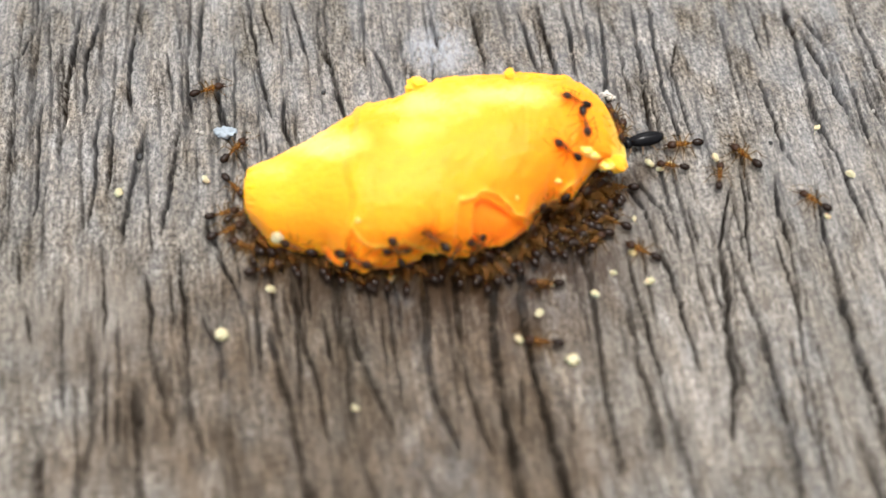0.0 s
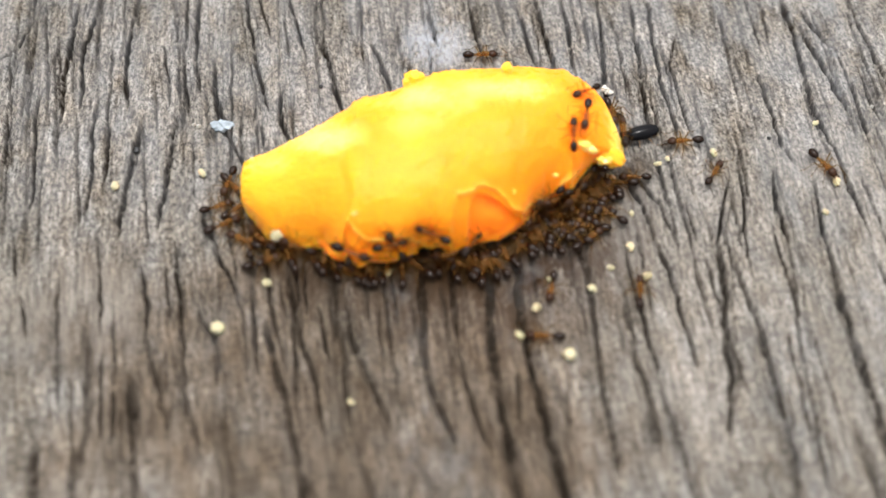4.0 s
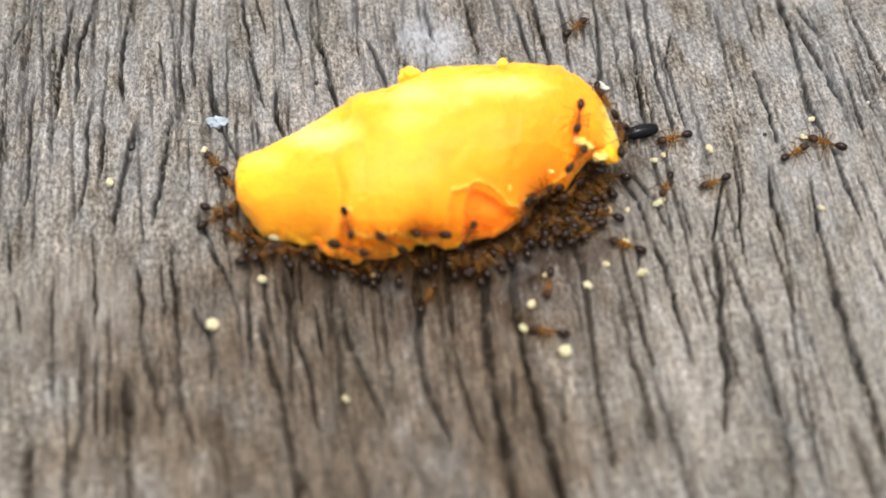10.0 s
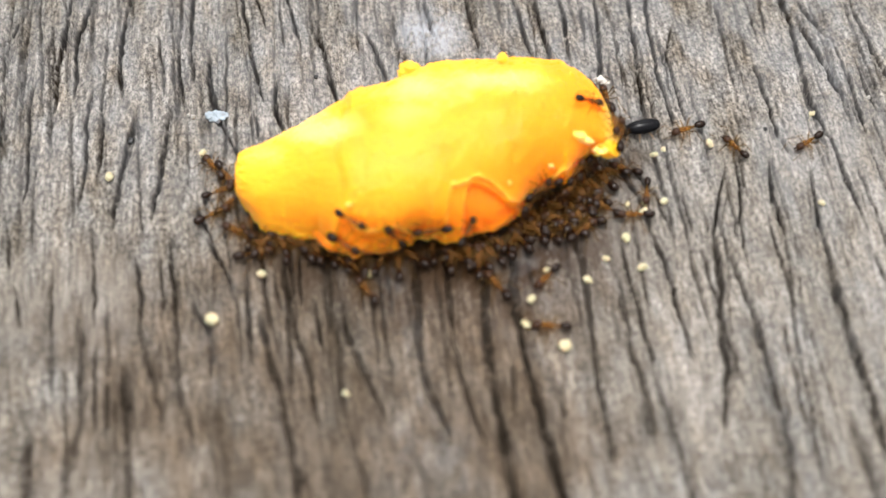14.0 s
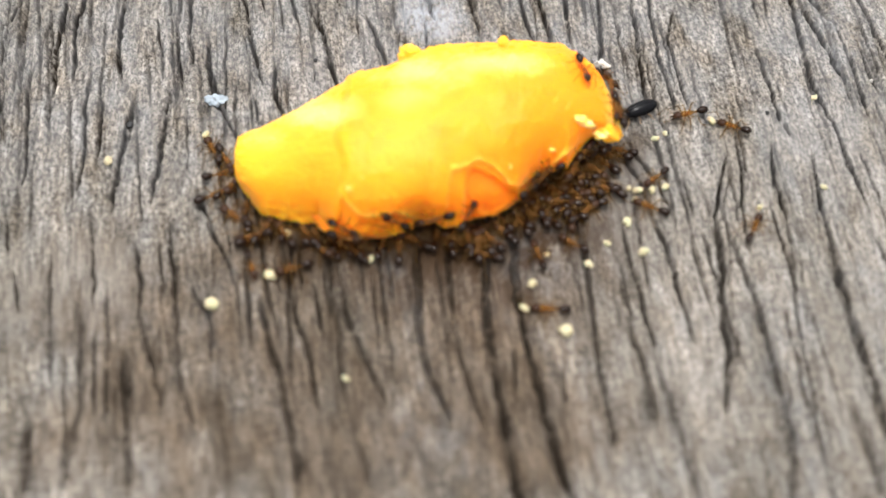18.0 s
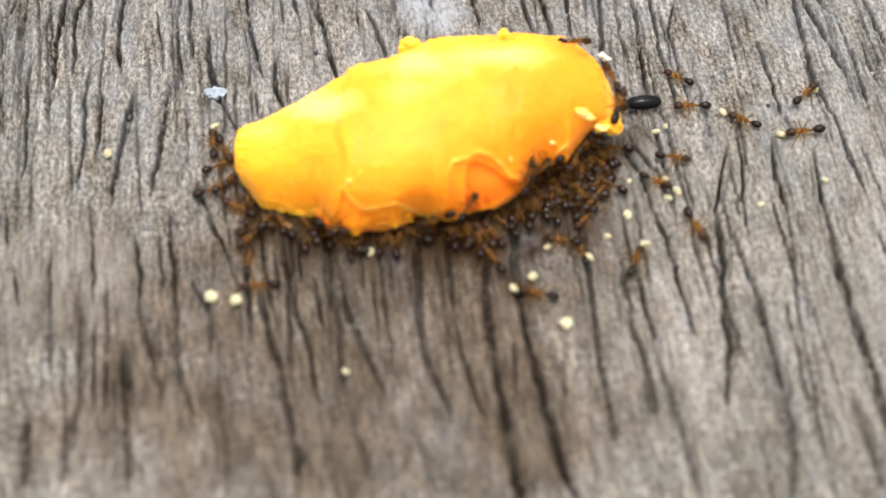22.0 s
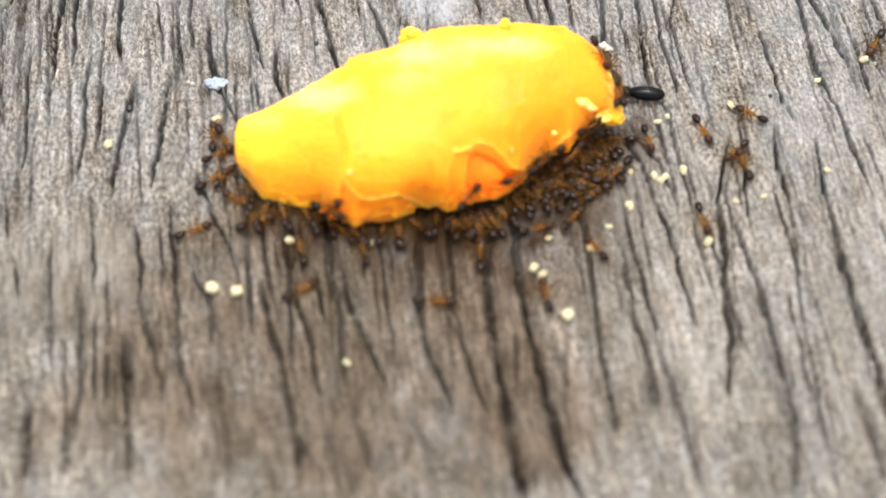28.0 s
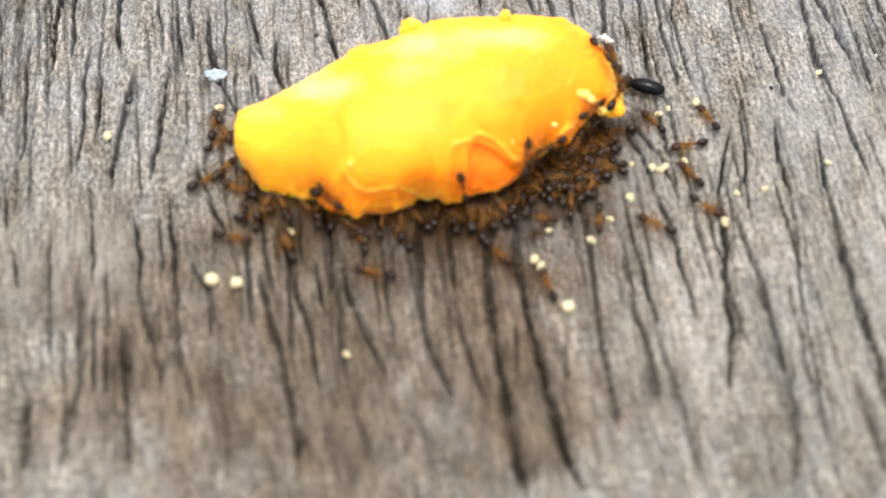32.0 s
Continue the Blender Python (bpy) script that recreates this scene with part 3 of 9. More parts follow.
def fruit_body():
    along, around = 420, 380
    t = np.linspace(0, 1, along)
    t = t + 0.06 * np.sin(2 * np.pi * t) * -1
    x = -11.4 + 22.2 * np.clip(t, 0, 1)
    middle, half, tall = [np.interp(x, SECTIONS[:, 0], SECTIONS[:, k]) for k in (1, 2, 3)]
    kernel = np.hanning(25) / np.hanning(25).sum()
    middle, half, tall = [np.convolve(np.pad(v, 12, mode="edge"), kernel, "valid") for v in (middle, half, tall)]
    half[0] = half[-1] = tall[0] * 0 + 0.05
    a = np.linspace(0, 2 * np.pi, around, endpoint=False)
    A, X = np.meshgrid(a, x)
    c, s = np.cos(A), np.sin(A)
    n = 2 / 2.1
    wide, high = np.sign(c) * np.abs(c) ** n, np.sign(s) * np.abs(s) ** n
    # it is widest low down, as a cut piece that has sagged on its base, and drawn in under its rim
    full = tall[:, None] * 0.408 * (1 + high)
    Z = tall[:, None] * np.where(s > 0, 0.14 + 0.676 * high, 0.14 * (1 + high))
    wide = wide * np.where((s < 0) & (c < 0), 1 + 0.45 * s, 1)
    tilt = lambda y, z: 0.82 * y + 0.57 * z
    reach = tilt(middle[:, None] + half[:, None] * np.sign(c) * np.abs(c) ** n, full)
    ahead, behind = reach.min(1), reach.max(1)
    best = []
    for k in (-1, 1):
        tries = half * np.linspace(0.5, 1.5, 81)[:, None]
        edge = tilt(middle[:, None] + tries[:, :, None] * wide, Z)
        edge = edge.min(2) if k < 0 else edge.max(2)
        best.append(np.take_along_axis(tries, np.abs(edge - (ahead if k < 0 else behind)).argmin(0)[None], 0)[0])
    Y = middle[:, None] + np.where(c < 0, best[0][:, None], best[1][:, None]) * wide
    Y += np.interp(X, FOOT[:, 0], FOOT[:, 1]) * np.clip(-c, 0, 1) * (1 - smoothstep(0.1, 0.75, s))
    # the thin end arches clear of the wood
    lift = 1.5 * smoothstep(4.9, 9.3, X)
    Z = lift + Z * (1 - lift / (0.816 * tall[:, None] + 0.3))
    lump = 0.14 * layers(X / 3.2, A * 1.6 + 9, 81, 2) + 0.02 * layers(X / 0.9, A * 5, 85, 2)
    ragged = smoothstep(8.6, 10, X) * 0.14 * layers(X / 0.8, A * 5, 88)
    # the torn rim and the blunt end are ragged too
    rim = smoothstep(-0.75, -0.45, s) * (1 - smoothstep(0.05, 0.4, s)) * (c < 0)
    ragged += (0.14 * rim + 0.4 * (1 - smoothstep(-11.3, -10.5, X))) * layers(X / 0.55, A * 9, 103, 2)
    seen = Y + 0.7 * Z
    nick = 0.1 * layers(X / 0.45, X * 0 + 3, 90, 2)
    lip = np.interp(X, LIP[:, 0], LIP[:, 1]) + nick
    front = (c < 0.35) & (Y < middle[:, None])
    below = lambda line, soft: (1 - smoothstep(line - soft, line + soft, seen)) * front
    under = below(lip, 0.09)
    cave = below(np.interp(X, HOLLOW[:, 0], HOLLOW[:, 1]) + 0.6 * nick, 0.12) * smoothstep(1.45, 1.7, X) * (1 - smoothstep(5.0, 5.4, X))
    # the layer curls a little at its torn edge
    curl = 0.07 * np.exp(-((seen - lip - 0.16) / 0.16) ** 2) * front * smoothstep(-5.4, -5.0, X) * (1 - smoothstep(7, 8.5, X))
    # the middle lobe laps over the blunt one along a crooked seam
    seam = X + 5.15 + 0.22 * np.sin(1.3 * seen) - 0.12 * lattice(seen / 0.8, seen * 0, 107)
    fold = 0.17 * smoothstep(-0.22, 0.3, seam) - 0.085 - 0.03 * np.exp(-((seam + 0.25) / 0.22) ** 2)
    fold *= smoothstep(0.4, 1.6, seen)
    plate = 0.06 * smoothstep(0, 0.35, X - 4.35 - 0.05 * (seen - 5) + 0.1 * lattice(seen, seen * 0, 109)) * smoothstep(2.0, 3.0, seen)
    plate += 0.06 * smoothstep(0, 0.4, X - 7.05 - 0.1 * (seen - 5) + 0.15 * lattice(seen, seen * 0, 111)) * smoothstep(2.4, 3.4, seen)
    # shallow overlapping scallops
    wander = 0.7 * layers(X / 1.6, seen / 1.6, 97)
    for cx, cs, r, h in ((6.2, 5.0, 1.7, 0.09), (9.0, 7.2, 2.0, 0.1), (3.2, 7.4, 3.0, 0.06), (-1.8, 2.6, 2.7, 0.09), (-8.6, 3.0, 2.0, 0.07), (1.2, 9.0, 2.6, 0.07), (5.2, 9.0, 1.8, 0.07), (-3.4, 7.4, 1.6, 0.06)):
        plate += 0.55 * h * (1 - smoothstep(r - 0.3, r + 0.2, np.hypot(X - cx, (seen - cs) * 0.9) + wander)) * (s > -0.6)
    push = lump + ragged + fold + plate + curl - 0.17 * under - 0.34 * cave
    push *= (np.sin(np.pi * np.linspace(0, 1, along)) ** 0.35)[:, None]
    Y += push * c
    Z = np.maximum(Z + push * s, 0.02 + 0 * Z)
    # a grainy, wet skin
    grain = 0.024 * layers(X / 0.3, A * 16, 95, 3) + 0.09 * smoothstep(0.2, 0.9, layers(X / 0.4, A * 13, 113, 2)) * (c > 0.1)
    Y += grain * c
    Z += grain * np.abs(s)
    verts = np.stack([X, Y, Z], -1).reshape(-1, 3) * mm
    k = np.arange(along * around).reshape(along, around)
    nxt = np.roll(k, -1, 1)
    faces = np.stack([k[:-1], nxt[:-1], nxt[1:], k[1:]], -1).reshape(-1, 4).tolist()
    faces += [k[0][::-1].tolist(), k[-1].tolist()]
    me = bpy.data.meshes.new("flesh")
    me.from_pydata(verts.tolist(), [], faces)
    me.materials.append(FLESH)
    me.polygons.foreach_set("use_smooth", [True] * len(me.polygons))
    # where the outer layer is gone a deeper orange stands in for shade; the thin end is paler
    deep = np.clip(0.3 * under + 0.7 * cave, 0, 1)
    # a pale highlight is painted along the curled lip; the tip is pale pulp
    torn = 0.5 * curl / 0.07 * np.clip(0.5 + layers(X / 0.5, seen / 0.5, 115), 0, 1) + 0.8 * smoothstep(9.7, 10.4, X + 0.3 * layers(A * 3, X, 99))
    # overexposed glare along the top, painted as paler yellow blotches
    top_glare = np.zeros_like(X)
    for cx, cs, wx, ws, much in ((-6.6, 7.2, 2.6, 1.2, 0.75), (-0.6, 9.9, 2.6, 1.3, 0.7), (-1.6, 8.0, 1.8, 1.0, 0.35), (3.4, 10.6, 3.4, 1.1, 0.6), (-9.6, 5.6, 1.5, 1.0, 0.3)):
        top_glare = np.maximum(top_glare, much * (1 - smoothstep(0.0, 1.3, np.hypot((X - cx) / wx, (seen - cs) / ws) + 0.25 * layers(X / 0.9, seen / 0.7, 117))))
    for name, values in (("top_glare", top_glare), ("deep", deep), ("torn", torn)):
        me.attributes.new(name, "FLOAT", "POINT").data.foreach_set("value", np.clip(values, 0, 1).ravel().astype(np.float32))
    return me


fruit = tagged(new("fruit_piece"), "soft ripe yellow-orange fruit piece with a torn lower edge", "fruit")
flesh = new("flesh", fruit_body())
flesh.parent = fruit
from mathutils.bvhtree import BVHTree


def lump(size, rough, seed, level=4, flat=0.0):
    """An uneven lump with its middle at the origin; size: its three half axes in millimetres."""
    bm = bmesh.new()
    bmesh.ops.create_icosphere(bm, subdivisions=level, radius=1)
    for v in bm.verts:
        n = v.co.normalized()
        push = 1 + rough * noise.fractal(n * 1.6 + Vector((seed, 3.1, 0)), 0.9, 2.0, 4)
        v.co = Vector((n[k] * push * size[k] * mm for k in range(3)))
        if flat:
            v.co.z = max(v.co.z, -flat * size[2] * mm)
    return bm


def placed(bm, x, y, z, rx=0, ry=0, rz=0):
    bm.transform(pose(x * mm, y * mm, z * mm, rx, ry, rz))
    return bm


def flap(width, tall, thick, bend, seed):
    """A torn shred of pulp: a thin plate, rounded and ragged, bent about its upright axis."""
    bm = bmesh.new()
    across, up = 18, 14
    sheets = []
    for side in (0.5, -0.5):
        rows = []
        for j in range(up + 1):
            v = j / up
            row = []
            for i in range(across + 1):
                u = 2 * i / across - 1
                edge = math.sqrt(max(0.02, 1 - (abs(u) * 0.98) ** 3))
                reach = edge * (1 + 0.16 * noise.noise(Vector((u * 2.4, seed, 1))))
                x = u * width / 2 * (1 - 0.25 * v * v)
                z = -tall * v * reach
                rim = min(1, 5 * (1 - v) + 0.12, 5 * (1 - abs(u)) + 0.12)
                y = bend * u * u + side * thick * rim + 0.12 * noise.noise(Vector((u * 3, v * 3, seed)))
                row.append(bm.verts.new((x * mm, y * mm, z * mm)))
            rows.append(row)
        sheets.append(rows)
    for rows, turn in zip(sheets, (1, -1)):
        for a, b in zip(rows, rows[1:]):
            for k in range(across):
                bm.faces.new((a[k], a[k + 1], b[k + 1], b[k])[::turn])
    rim = [r[0] for r in sheets[0]] + sheets[0][-1][1:] + [r[-1] for r in sheets[0][-2::-1]] + sheets[0][0][-2:0:-1]
    back = [r[0] for r in sheets[1]] + sheets[1][-1][1:] + [r[-1] for r in sheets[1][-2::-1]] + sheets[1][0][-2:0:-1]
    for k in range(len(rim)):
        n = (k + 1) % len(rim)
        bm.faces.new((rim[k], rim[n], back[n], back[k]))
    bmesh.ops.recalc_face_normals(bm, faces=bm.faces)
    return bm


SKIN = BVHTree.FromPolygons([v.co.copy() for v in flesh.data.vertices], [tuple(p.vertices) for p in flesh.data.polygons])
part("lower_lobe", placed(lump((3.0, 1.25, 1.0), 0.25, 4), -3.8, -0.7, 1.1, rz=3), PULP, fruit, "deeper orange lobe of pulp")
part("hollow_pulp", placed(lump((2.2, 1.4, 1.2), 0.12, 9), 2.9, 1.95, 1.25, rz=20), HOLLOW_SHADE, fruit, "pulp in the eaten hollow, its shade coloured deep orange")
part("torn_flap", placed(flap(1.5, 1.1, 0.3, 0.3, 8), 6.4, 3.9, 3.1, rx=14, rz=38), PULP, fruit)
part("torn_tip", placed(lump((0.95, 0.6, 0.55), 0.16, 6), 9.95, 4.75, 2.15, ry=28, rz=-12), TORN, fruit)
part("torn_tip", placed(lump((0.55, 0.4, 0.3), 0.5, 31), 9.6, 4.5, 2.3, ry=10, rz=30), RIND, fruit, "pale ragged tip of pulp")
for x, y, z, size, turn in ((8.45, 3.78, 4.2, (0.4, 0.2, 0.34), 30), (8.9, 3.8, 3.72, (0.48, 0.2, 0.22), 20), (6.72, 2.1, 3.4, (0.2, 0.1, 0.12), 15),
                            (-4.95, -1.76, 5.1, (0.14, 0.1, 0.22), 0),
                            (4.45, 0.5, 4.1, (0.08, 0.08, 0.3), -6)):
    x, y, z = SKIN.find_nearest(Vector((x, y, z)) * mm)[0] / mm
    part("pale_shred", placed(lump(size, 0.45, x, 3), x, y, z, ry=turn), RIND, fruit, "pale shred of pulp")
part("nub", placed(lump((0.72, 0.5, 0.62), 0.35, 21), -1.5, 8.75, 4.15, ry=18), TORN, fruit, "small nub of pulp")
part("nub", placed(lump((0.3, 0.3, 0.3), 0.4, 25), 3.9, 9.15, 4.9), TORN, fruit, "small nub of pulp")


# ---- loose bits on the wood ----
def level(x, y):
    """The height of the wood near a place, in millimetres."""
    i = np.searchsorted(GY[:, 0], y)
    j = np.searchsorted(GX[0], x)
    return float(np.percentile(RELIEF[max(i - 2, 0):i + 3, max(j - 4, 0):j + 5], 80))


def crumb_mesh(seed):
    """Two angular broken grains stuck together."""
    rand = random.Random(seed)
    bm = bmesh.new()
    for x, y, size in ((0, 0, 0.42), (rand.uniform(0.16, 0.3), rand.uniform(-0.2, 0.2), 0.3)):
        verts = []
        for n in range(26):
            v = Vector((rand.gauss(0, 1), rand.gauss(0, 1), rand.gauss(0, 1))).normalized() * size * rand.uniform(0.75, 1.05)
            verts.append(bm.verts.new(Vector((v.x + x, v.y * 0.85 + y, max(v.z * 0.75, -0.2))) * mm))
        done = bmesh.ops.convex_hull(bm, input=verts)
        bmesh.ops.delete(bm, geom=[g for g in done["geom_interior"] if isinstance(g, bmesh.types.BMVert)], context="VERTS")
    bmesh.ops.bevel(bm, geom=bm.edges[:], offset=0.03 * mm, segments=1, affect="EDGES")
    return mesh_of("crumb", bm, CRUMB, False)


CRUMBS = [crumb_mesh(seed) for seed in (1, 5, 8, 13, 21, 34)]
ROUND = mesh_of("crumb", lump((0.36, 0.31, 0.28), 0.42, 41, 3), CRUMB)
crumb_count = 0


def crumb(x, y, size, label="small pale yellow crumb lying on the grey wood", shape=None):
    global crumb_count
    ob = new("crumb", shape or CRUMBS[crumb_count % 6])
    crumb_count += 1
    size *= 1.12
    ob.matrix_basis = pose(x * mm, y * mm, (level(x, y) + 0.2 * size) * mm, 0, 0, 67 * crumb_count) @ Matrix.Diagonal((size, size, size, 1))
    return tagged(ob, label, "crumb", "crumbs on the wood")


BIG = "large rounded pale yellow crumb lying on the wood"
for x, y, size in ((-19.3, 4.0, 0.75), (-4.7, -10.5, 0.5), (5.45, -4.3, 0.7), (11.0, -0.1, 0.75), (9.75, -1.6, 0.5),
                   (23.0, 9.05, 0.5), (22.6, 2.15, 0.5), (13.1, 5.8, 0.55), (13.65, 6.2, 0.45),
                   (8.6, -3.0, 0.65), (6.3, -2.4, 0.45), (11.25, 2.2, 0.4)):
    crumb(x, y, size)
# crumbs that the ants carry about: seconds and place
CARRIED = [
    (0.65, ((0, -9.8, -3.0), (14.5, -9.8, -3.0), (16.5, -8.5, -1.3), (24, -8.5, -1.3), (25, -8.5, -2.7), (27.5, -8.25, -2.85), (32, -8.25, -2.85))),
    (0.65, ((0, -2.96, -2.18), (6, -3.00, -2.28), (10, -3.45, -2.71), (14, -3.68, -2.93), (17, -3.63, -2.94), (32, -3.87, -3.10))),
    (0.6, ((0, 9.6, 2.4), (8, 9.8, 2.3), (10, 13.32, 2.85), (12, 13.50, 2.64), (14, 13.40, 2.33), (17, 13.38, 2.28), (20, 13.41, 2.16), (22, 13.33, 2.19), (25, 13.09, 2.09), (28, 13.20, 1.75), (32, 13.17, 1.91))),
    (0.62, ((0, 10.2, 2.2), (12.5, 10.2, 2.2), (14, 12.27, 2.20), (17, 12.60, 2.00), (19, 12.60, 2.09), (22, 12.84, 2.10), (25, 12.59, 2.05), (28, 12.56, 1.91), (32, 12.42, 1.91))),
    (0.55, ((0, 9.2, 1.5), (17, 9.4, 1.4), (19, 13.69, 1.08), (20, 13.50, 0.86), (22, 13.36, 0.89), (25, 12.89, 1.72), (28, 12.85, 1.50), (32, 12.82, 1.66))),
    (0.45, ((0, 31.5, -0.6), (16, 31.5, -0.6), (16.5, 24.2, 0.1), (17, 18.61, 0.65), (20, 18.61, 0.36), (32, 18.63, 0.17))),
    (0.45, ((0, 31.8, 1.6), (25.5, 31.8, 1.6), (27.5, 17.05, -0.15), (32, 17.05, -0.15))),
]
CARRIED = [(crumb(*rows[0][1:], size, "pale yellow crumb that the ants drag across the wood"), size, rows) for size, rows in CARRIED]
crumb(-12.3, -5.95, 0.9, BIG, ROUND)
crumb(7.15, -7.5, 0.88, BIG, ROUND)


def flake():
    """A bluish white flake of three stuck scales."""
    thing = tagged(new("flake"), "bluish white crusty flake stuck beside a crack in the wood", "flake")
    thing.matrix_basis = pose(-13.4 * mm, 8.63 * mm, level(-13.4, 8.63) * mm)
    for x, y, z, size, seed in ((-0.32, 0.0, 0.12, 0.36, 3), (0.3, 0.05, 0.14, 0.42, 7), (0.0, -0.2, 0.08, 0.34, 11), (-0.1, 0.25, 0.1, 0.28, 15)):
        part("scale", placed(lump((size, size * 0.75, 0.14), 0.6, seed, 3), x, y, z, rx=12 * x, rz=50 * seed), FLAKE, thing)


flake()
for x, y, size in ((10.2, 11.8, 0.34), (10.5, 11.5, 0.26), (-14.8, 8.6, 0.14), (-15.1, 8.7, 0.1), (26.7, 10.4, 0.1)):
    ob = new("white_chip", mesh_of("white_chip", lump((size, size * 0.7, 0.16), 0.6, x, 3), CHIP))
    ob.matrix_basis = pose(x * mm, y * mm, (level(x, y) + 0.1) * mm)
    tagged(ob, "small whitish chip lying on the grey wood", "chip", "white chips")
# the last is a black lump standing in for a crack's dark pit
for x, y, size in ((20.0, 7.85, 0.13), (-7.5, 11.9, 0.14), (-18.45, 7.0, 0.2)):
    ob = new("dark_speck", mesh_of("dark_speck", lump((size, size * 1.3, size * 0.7), 0.4, x, 2), SPECK))
    ob.matrix_basis = pose(x * mm, y * mm, (level(x, y) + size * 0.4) * mm)
    tagged(ob, "tiny black speck on the wood", "speck", "dark specks")


# ---- the ants ----
def tube(path, radii, sides=6):
    """A round tube along a path of points in millimetres, closed at both ends."""
    bm = bmesh.new()
    path = [Vector(p) for p in path]
    rings = []
    for k, (p, r) in enumerate(zip(path, radii)):
        way = (path[min(k + 1, len(path) - 1)] - path[max(k - 1, 0)]).normalized()
        a = way.orthogonal().normalized()
        b = way.cross(a)
        rings.append([bm.verts.new((p + r * (math.cos(t) * a + math.sin(t) * b)) * mm) for t in (2 * math.pi * n / sides for n in range(sides))])
    for r, s in zip(rings, rings[1:]):
        for n in range(sides):
            bm.faces.new((r[n], r[(n + 1) % sides], s[(n + 1) % sides], s[n]))
    bm.faces.new(rings[0][::-1])
    bm.faces.new(rings[-1])
    bmesh.ops.recalc_face_normals(bm, faces=bm.faces)
    return bm


def oval(x, y, z, long, wide, tall, taper=0.0, tilt=0.0, level_=3):
    """An egg shape along y; taper narrows its front."""
    bm = bmesh.new()
    bmesh.ops.create_icosphere(bm, subdivisions=level_, radius=1)
    for v in bm.verts:
        s = 1 - taper * v.co.y
        v.co = Vector((v.co.x * s * wide / 2, v.co.y * long / 2, v.co.z * s * tall / 2)) * mm
    return placed(bm, x, y, z, tilt)


def joined(*pieces):
    bm = bmesh.new()
    for piece in pieces:
        me = bpy.data.meshes.new("piece")
        piece.to_mesh(me)
        piece.free()
        bm.from_mesh(me)
        bpy.data.meshes.remove(me)
    return bm


HIPS = ((0.42, 1.0), (0.22, 0.15), (0.04, -0.9))


def make_ant(size, seed):
    """One ant, its feet on z = 0, facing +y."""
    rand = random.Random(seed)
    k = size
    ant = tagged(new("ant"), "tiny brown ant with dark head and black glossy abdomen", "ant", "ants round the fruit")
    jaw = [tube([(s * 0.1 * k, 1.1 * k, 0.36 * k), (s * 0.13 * k, 1.24 * k, 0.33 * k), (s * 0.03 * k, 1.32 * k, 0.32 * k)], [0.05 * k, 0.04 * k, 0.015 * k], 5) for s in (-1, 1)]
    head = part("head", joined(oval(0, 0.86 * k, 0.42 * k, 0.6 * k, 0.52 * k, 0.42 * k, 0.14, -12), *jaw), HEAD, ant, "dark brown head")
    for s in (-1, 1):
        part("eye", oval(s * 0.2 * k, 0.93 * k, 0.5 * k, 0.12 * k, 0.07 * k, 0.1 * k, level_=2), GASTER, head, "black eye")
        a = rand.uniform(-0.12, 0.12)
        elbow = (s * (0.5 + a) * k, (1.28 + a) * k, 0.62 * k)
        end = (s * (0.3 + 2 * a) * k, (1.85 + a) * k, 0.28 * k)
        part("antenna", tube([(s * 0.1 * k, 1.08 * k, 0.5 * k), elbow, tuple((p + 2 * q) / 3 for p, q in zip(elbow, end)), end], [0.017 * k, 0.018 * k, 0.02 * k, 0.032 * k], 5), LEG, head)
    part("thorax", joined(oval(0, 0.4 * k, 0.46 * k, 0.56 * k, 0.35 * k, 0.36 * k, -0.1), oval(0, 0.12 * k, 0.44 * k, 0.62 * k, 0.27 * k, 0.3 * k, 0.15)), BODY, ant, "amber brown thorax")
    part("petiole", joined(oval(0, -0.19 * k, 0.42 * k, 0.2 * k, 0.14 * k, 0.24 * k, level_=2), oval(0, -0.34 * k, 0.4 * k, 0.18 * k, 0.17 * k, 0.19 * k, level_=2)), BODY, ant)
    lift = rand.uniform(-6, 10)
    part("abdomen", oval(0, -0.74 * k, 0.45 * k, 0.76 * k, 0.49 * k, 0.45 * k, 0.12, lift), GASTER, ant, "glossy black abdomen")
    for s in (-1, 1):
        for y, lean in HIPS:
            b = rand.uniform(-0.12, 0.12)
            knee = (s * 0.42 * k, (0.22 * lean + b) * k, 0.32 * k)
            ankle = (s * 0.78 * k, (0.55 * lean + 1.4 * b) * k, -0.26 * k)
            toe = (s * 0.98 * k, (0.78 * lean + 1.6 * b) * k, -0.34 * k)
            leg = part("leg", tube([(0, 0, 0), (s * 0.16 * k, 0.05 * lean * k, 0.0), knee, ankle, toe], [0.044 * k, 0.04 * k, 0.034 * k, 0.021 * k, 0.012 * k], 5), LEG, ant)
            leg.location = (s * 0.1 * k * mm, y * k * mm, 0.36 * k * mm)
    return ant


COLONY = 113
models = [make_ant(size, seed) for size, seed in ((1.0, 1), (0.93, 2), (1.06, 3), (0.98, 4), (0.88, 5))]
ants = models + [copy_thing(models[n % 5], pose(0, 0, 0)) for n in range(COLONY - 5)]


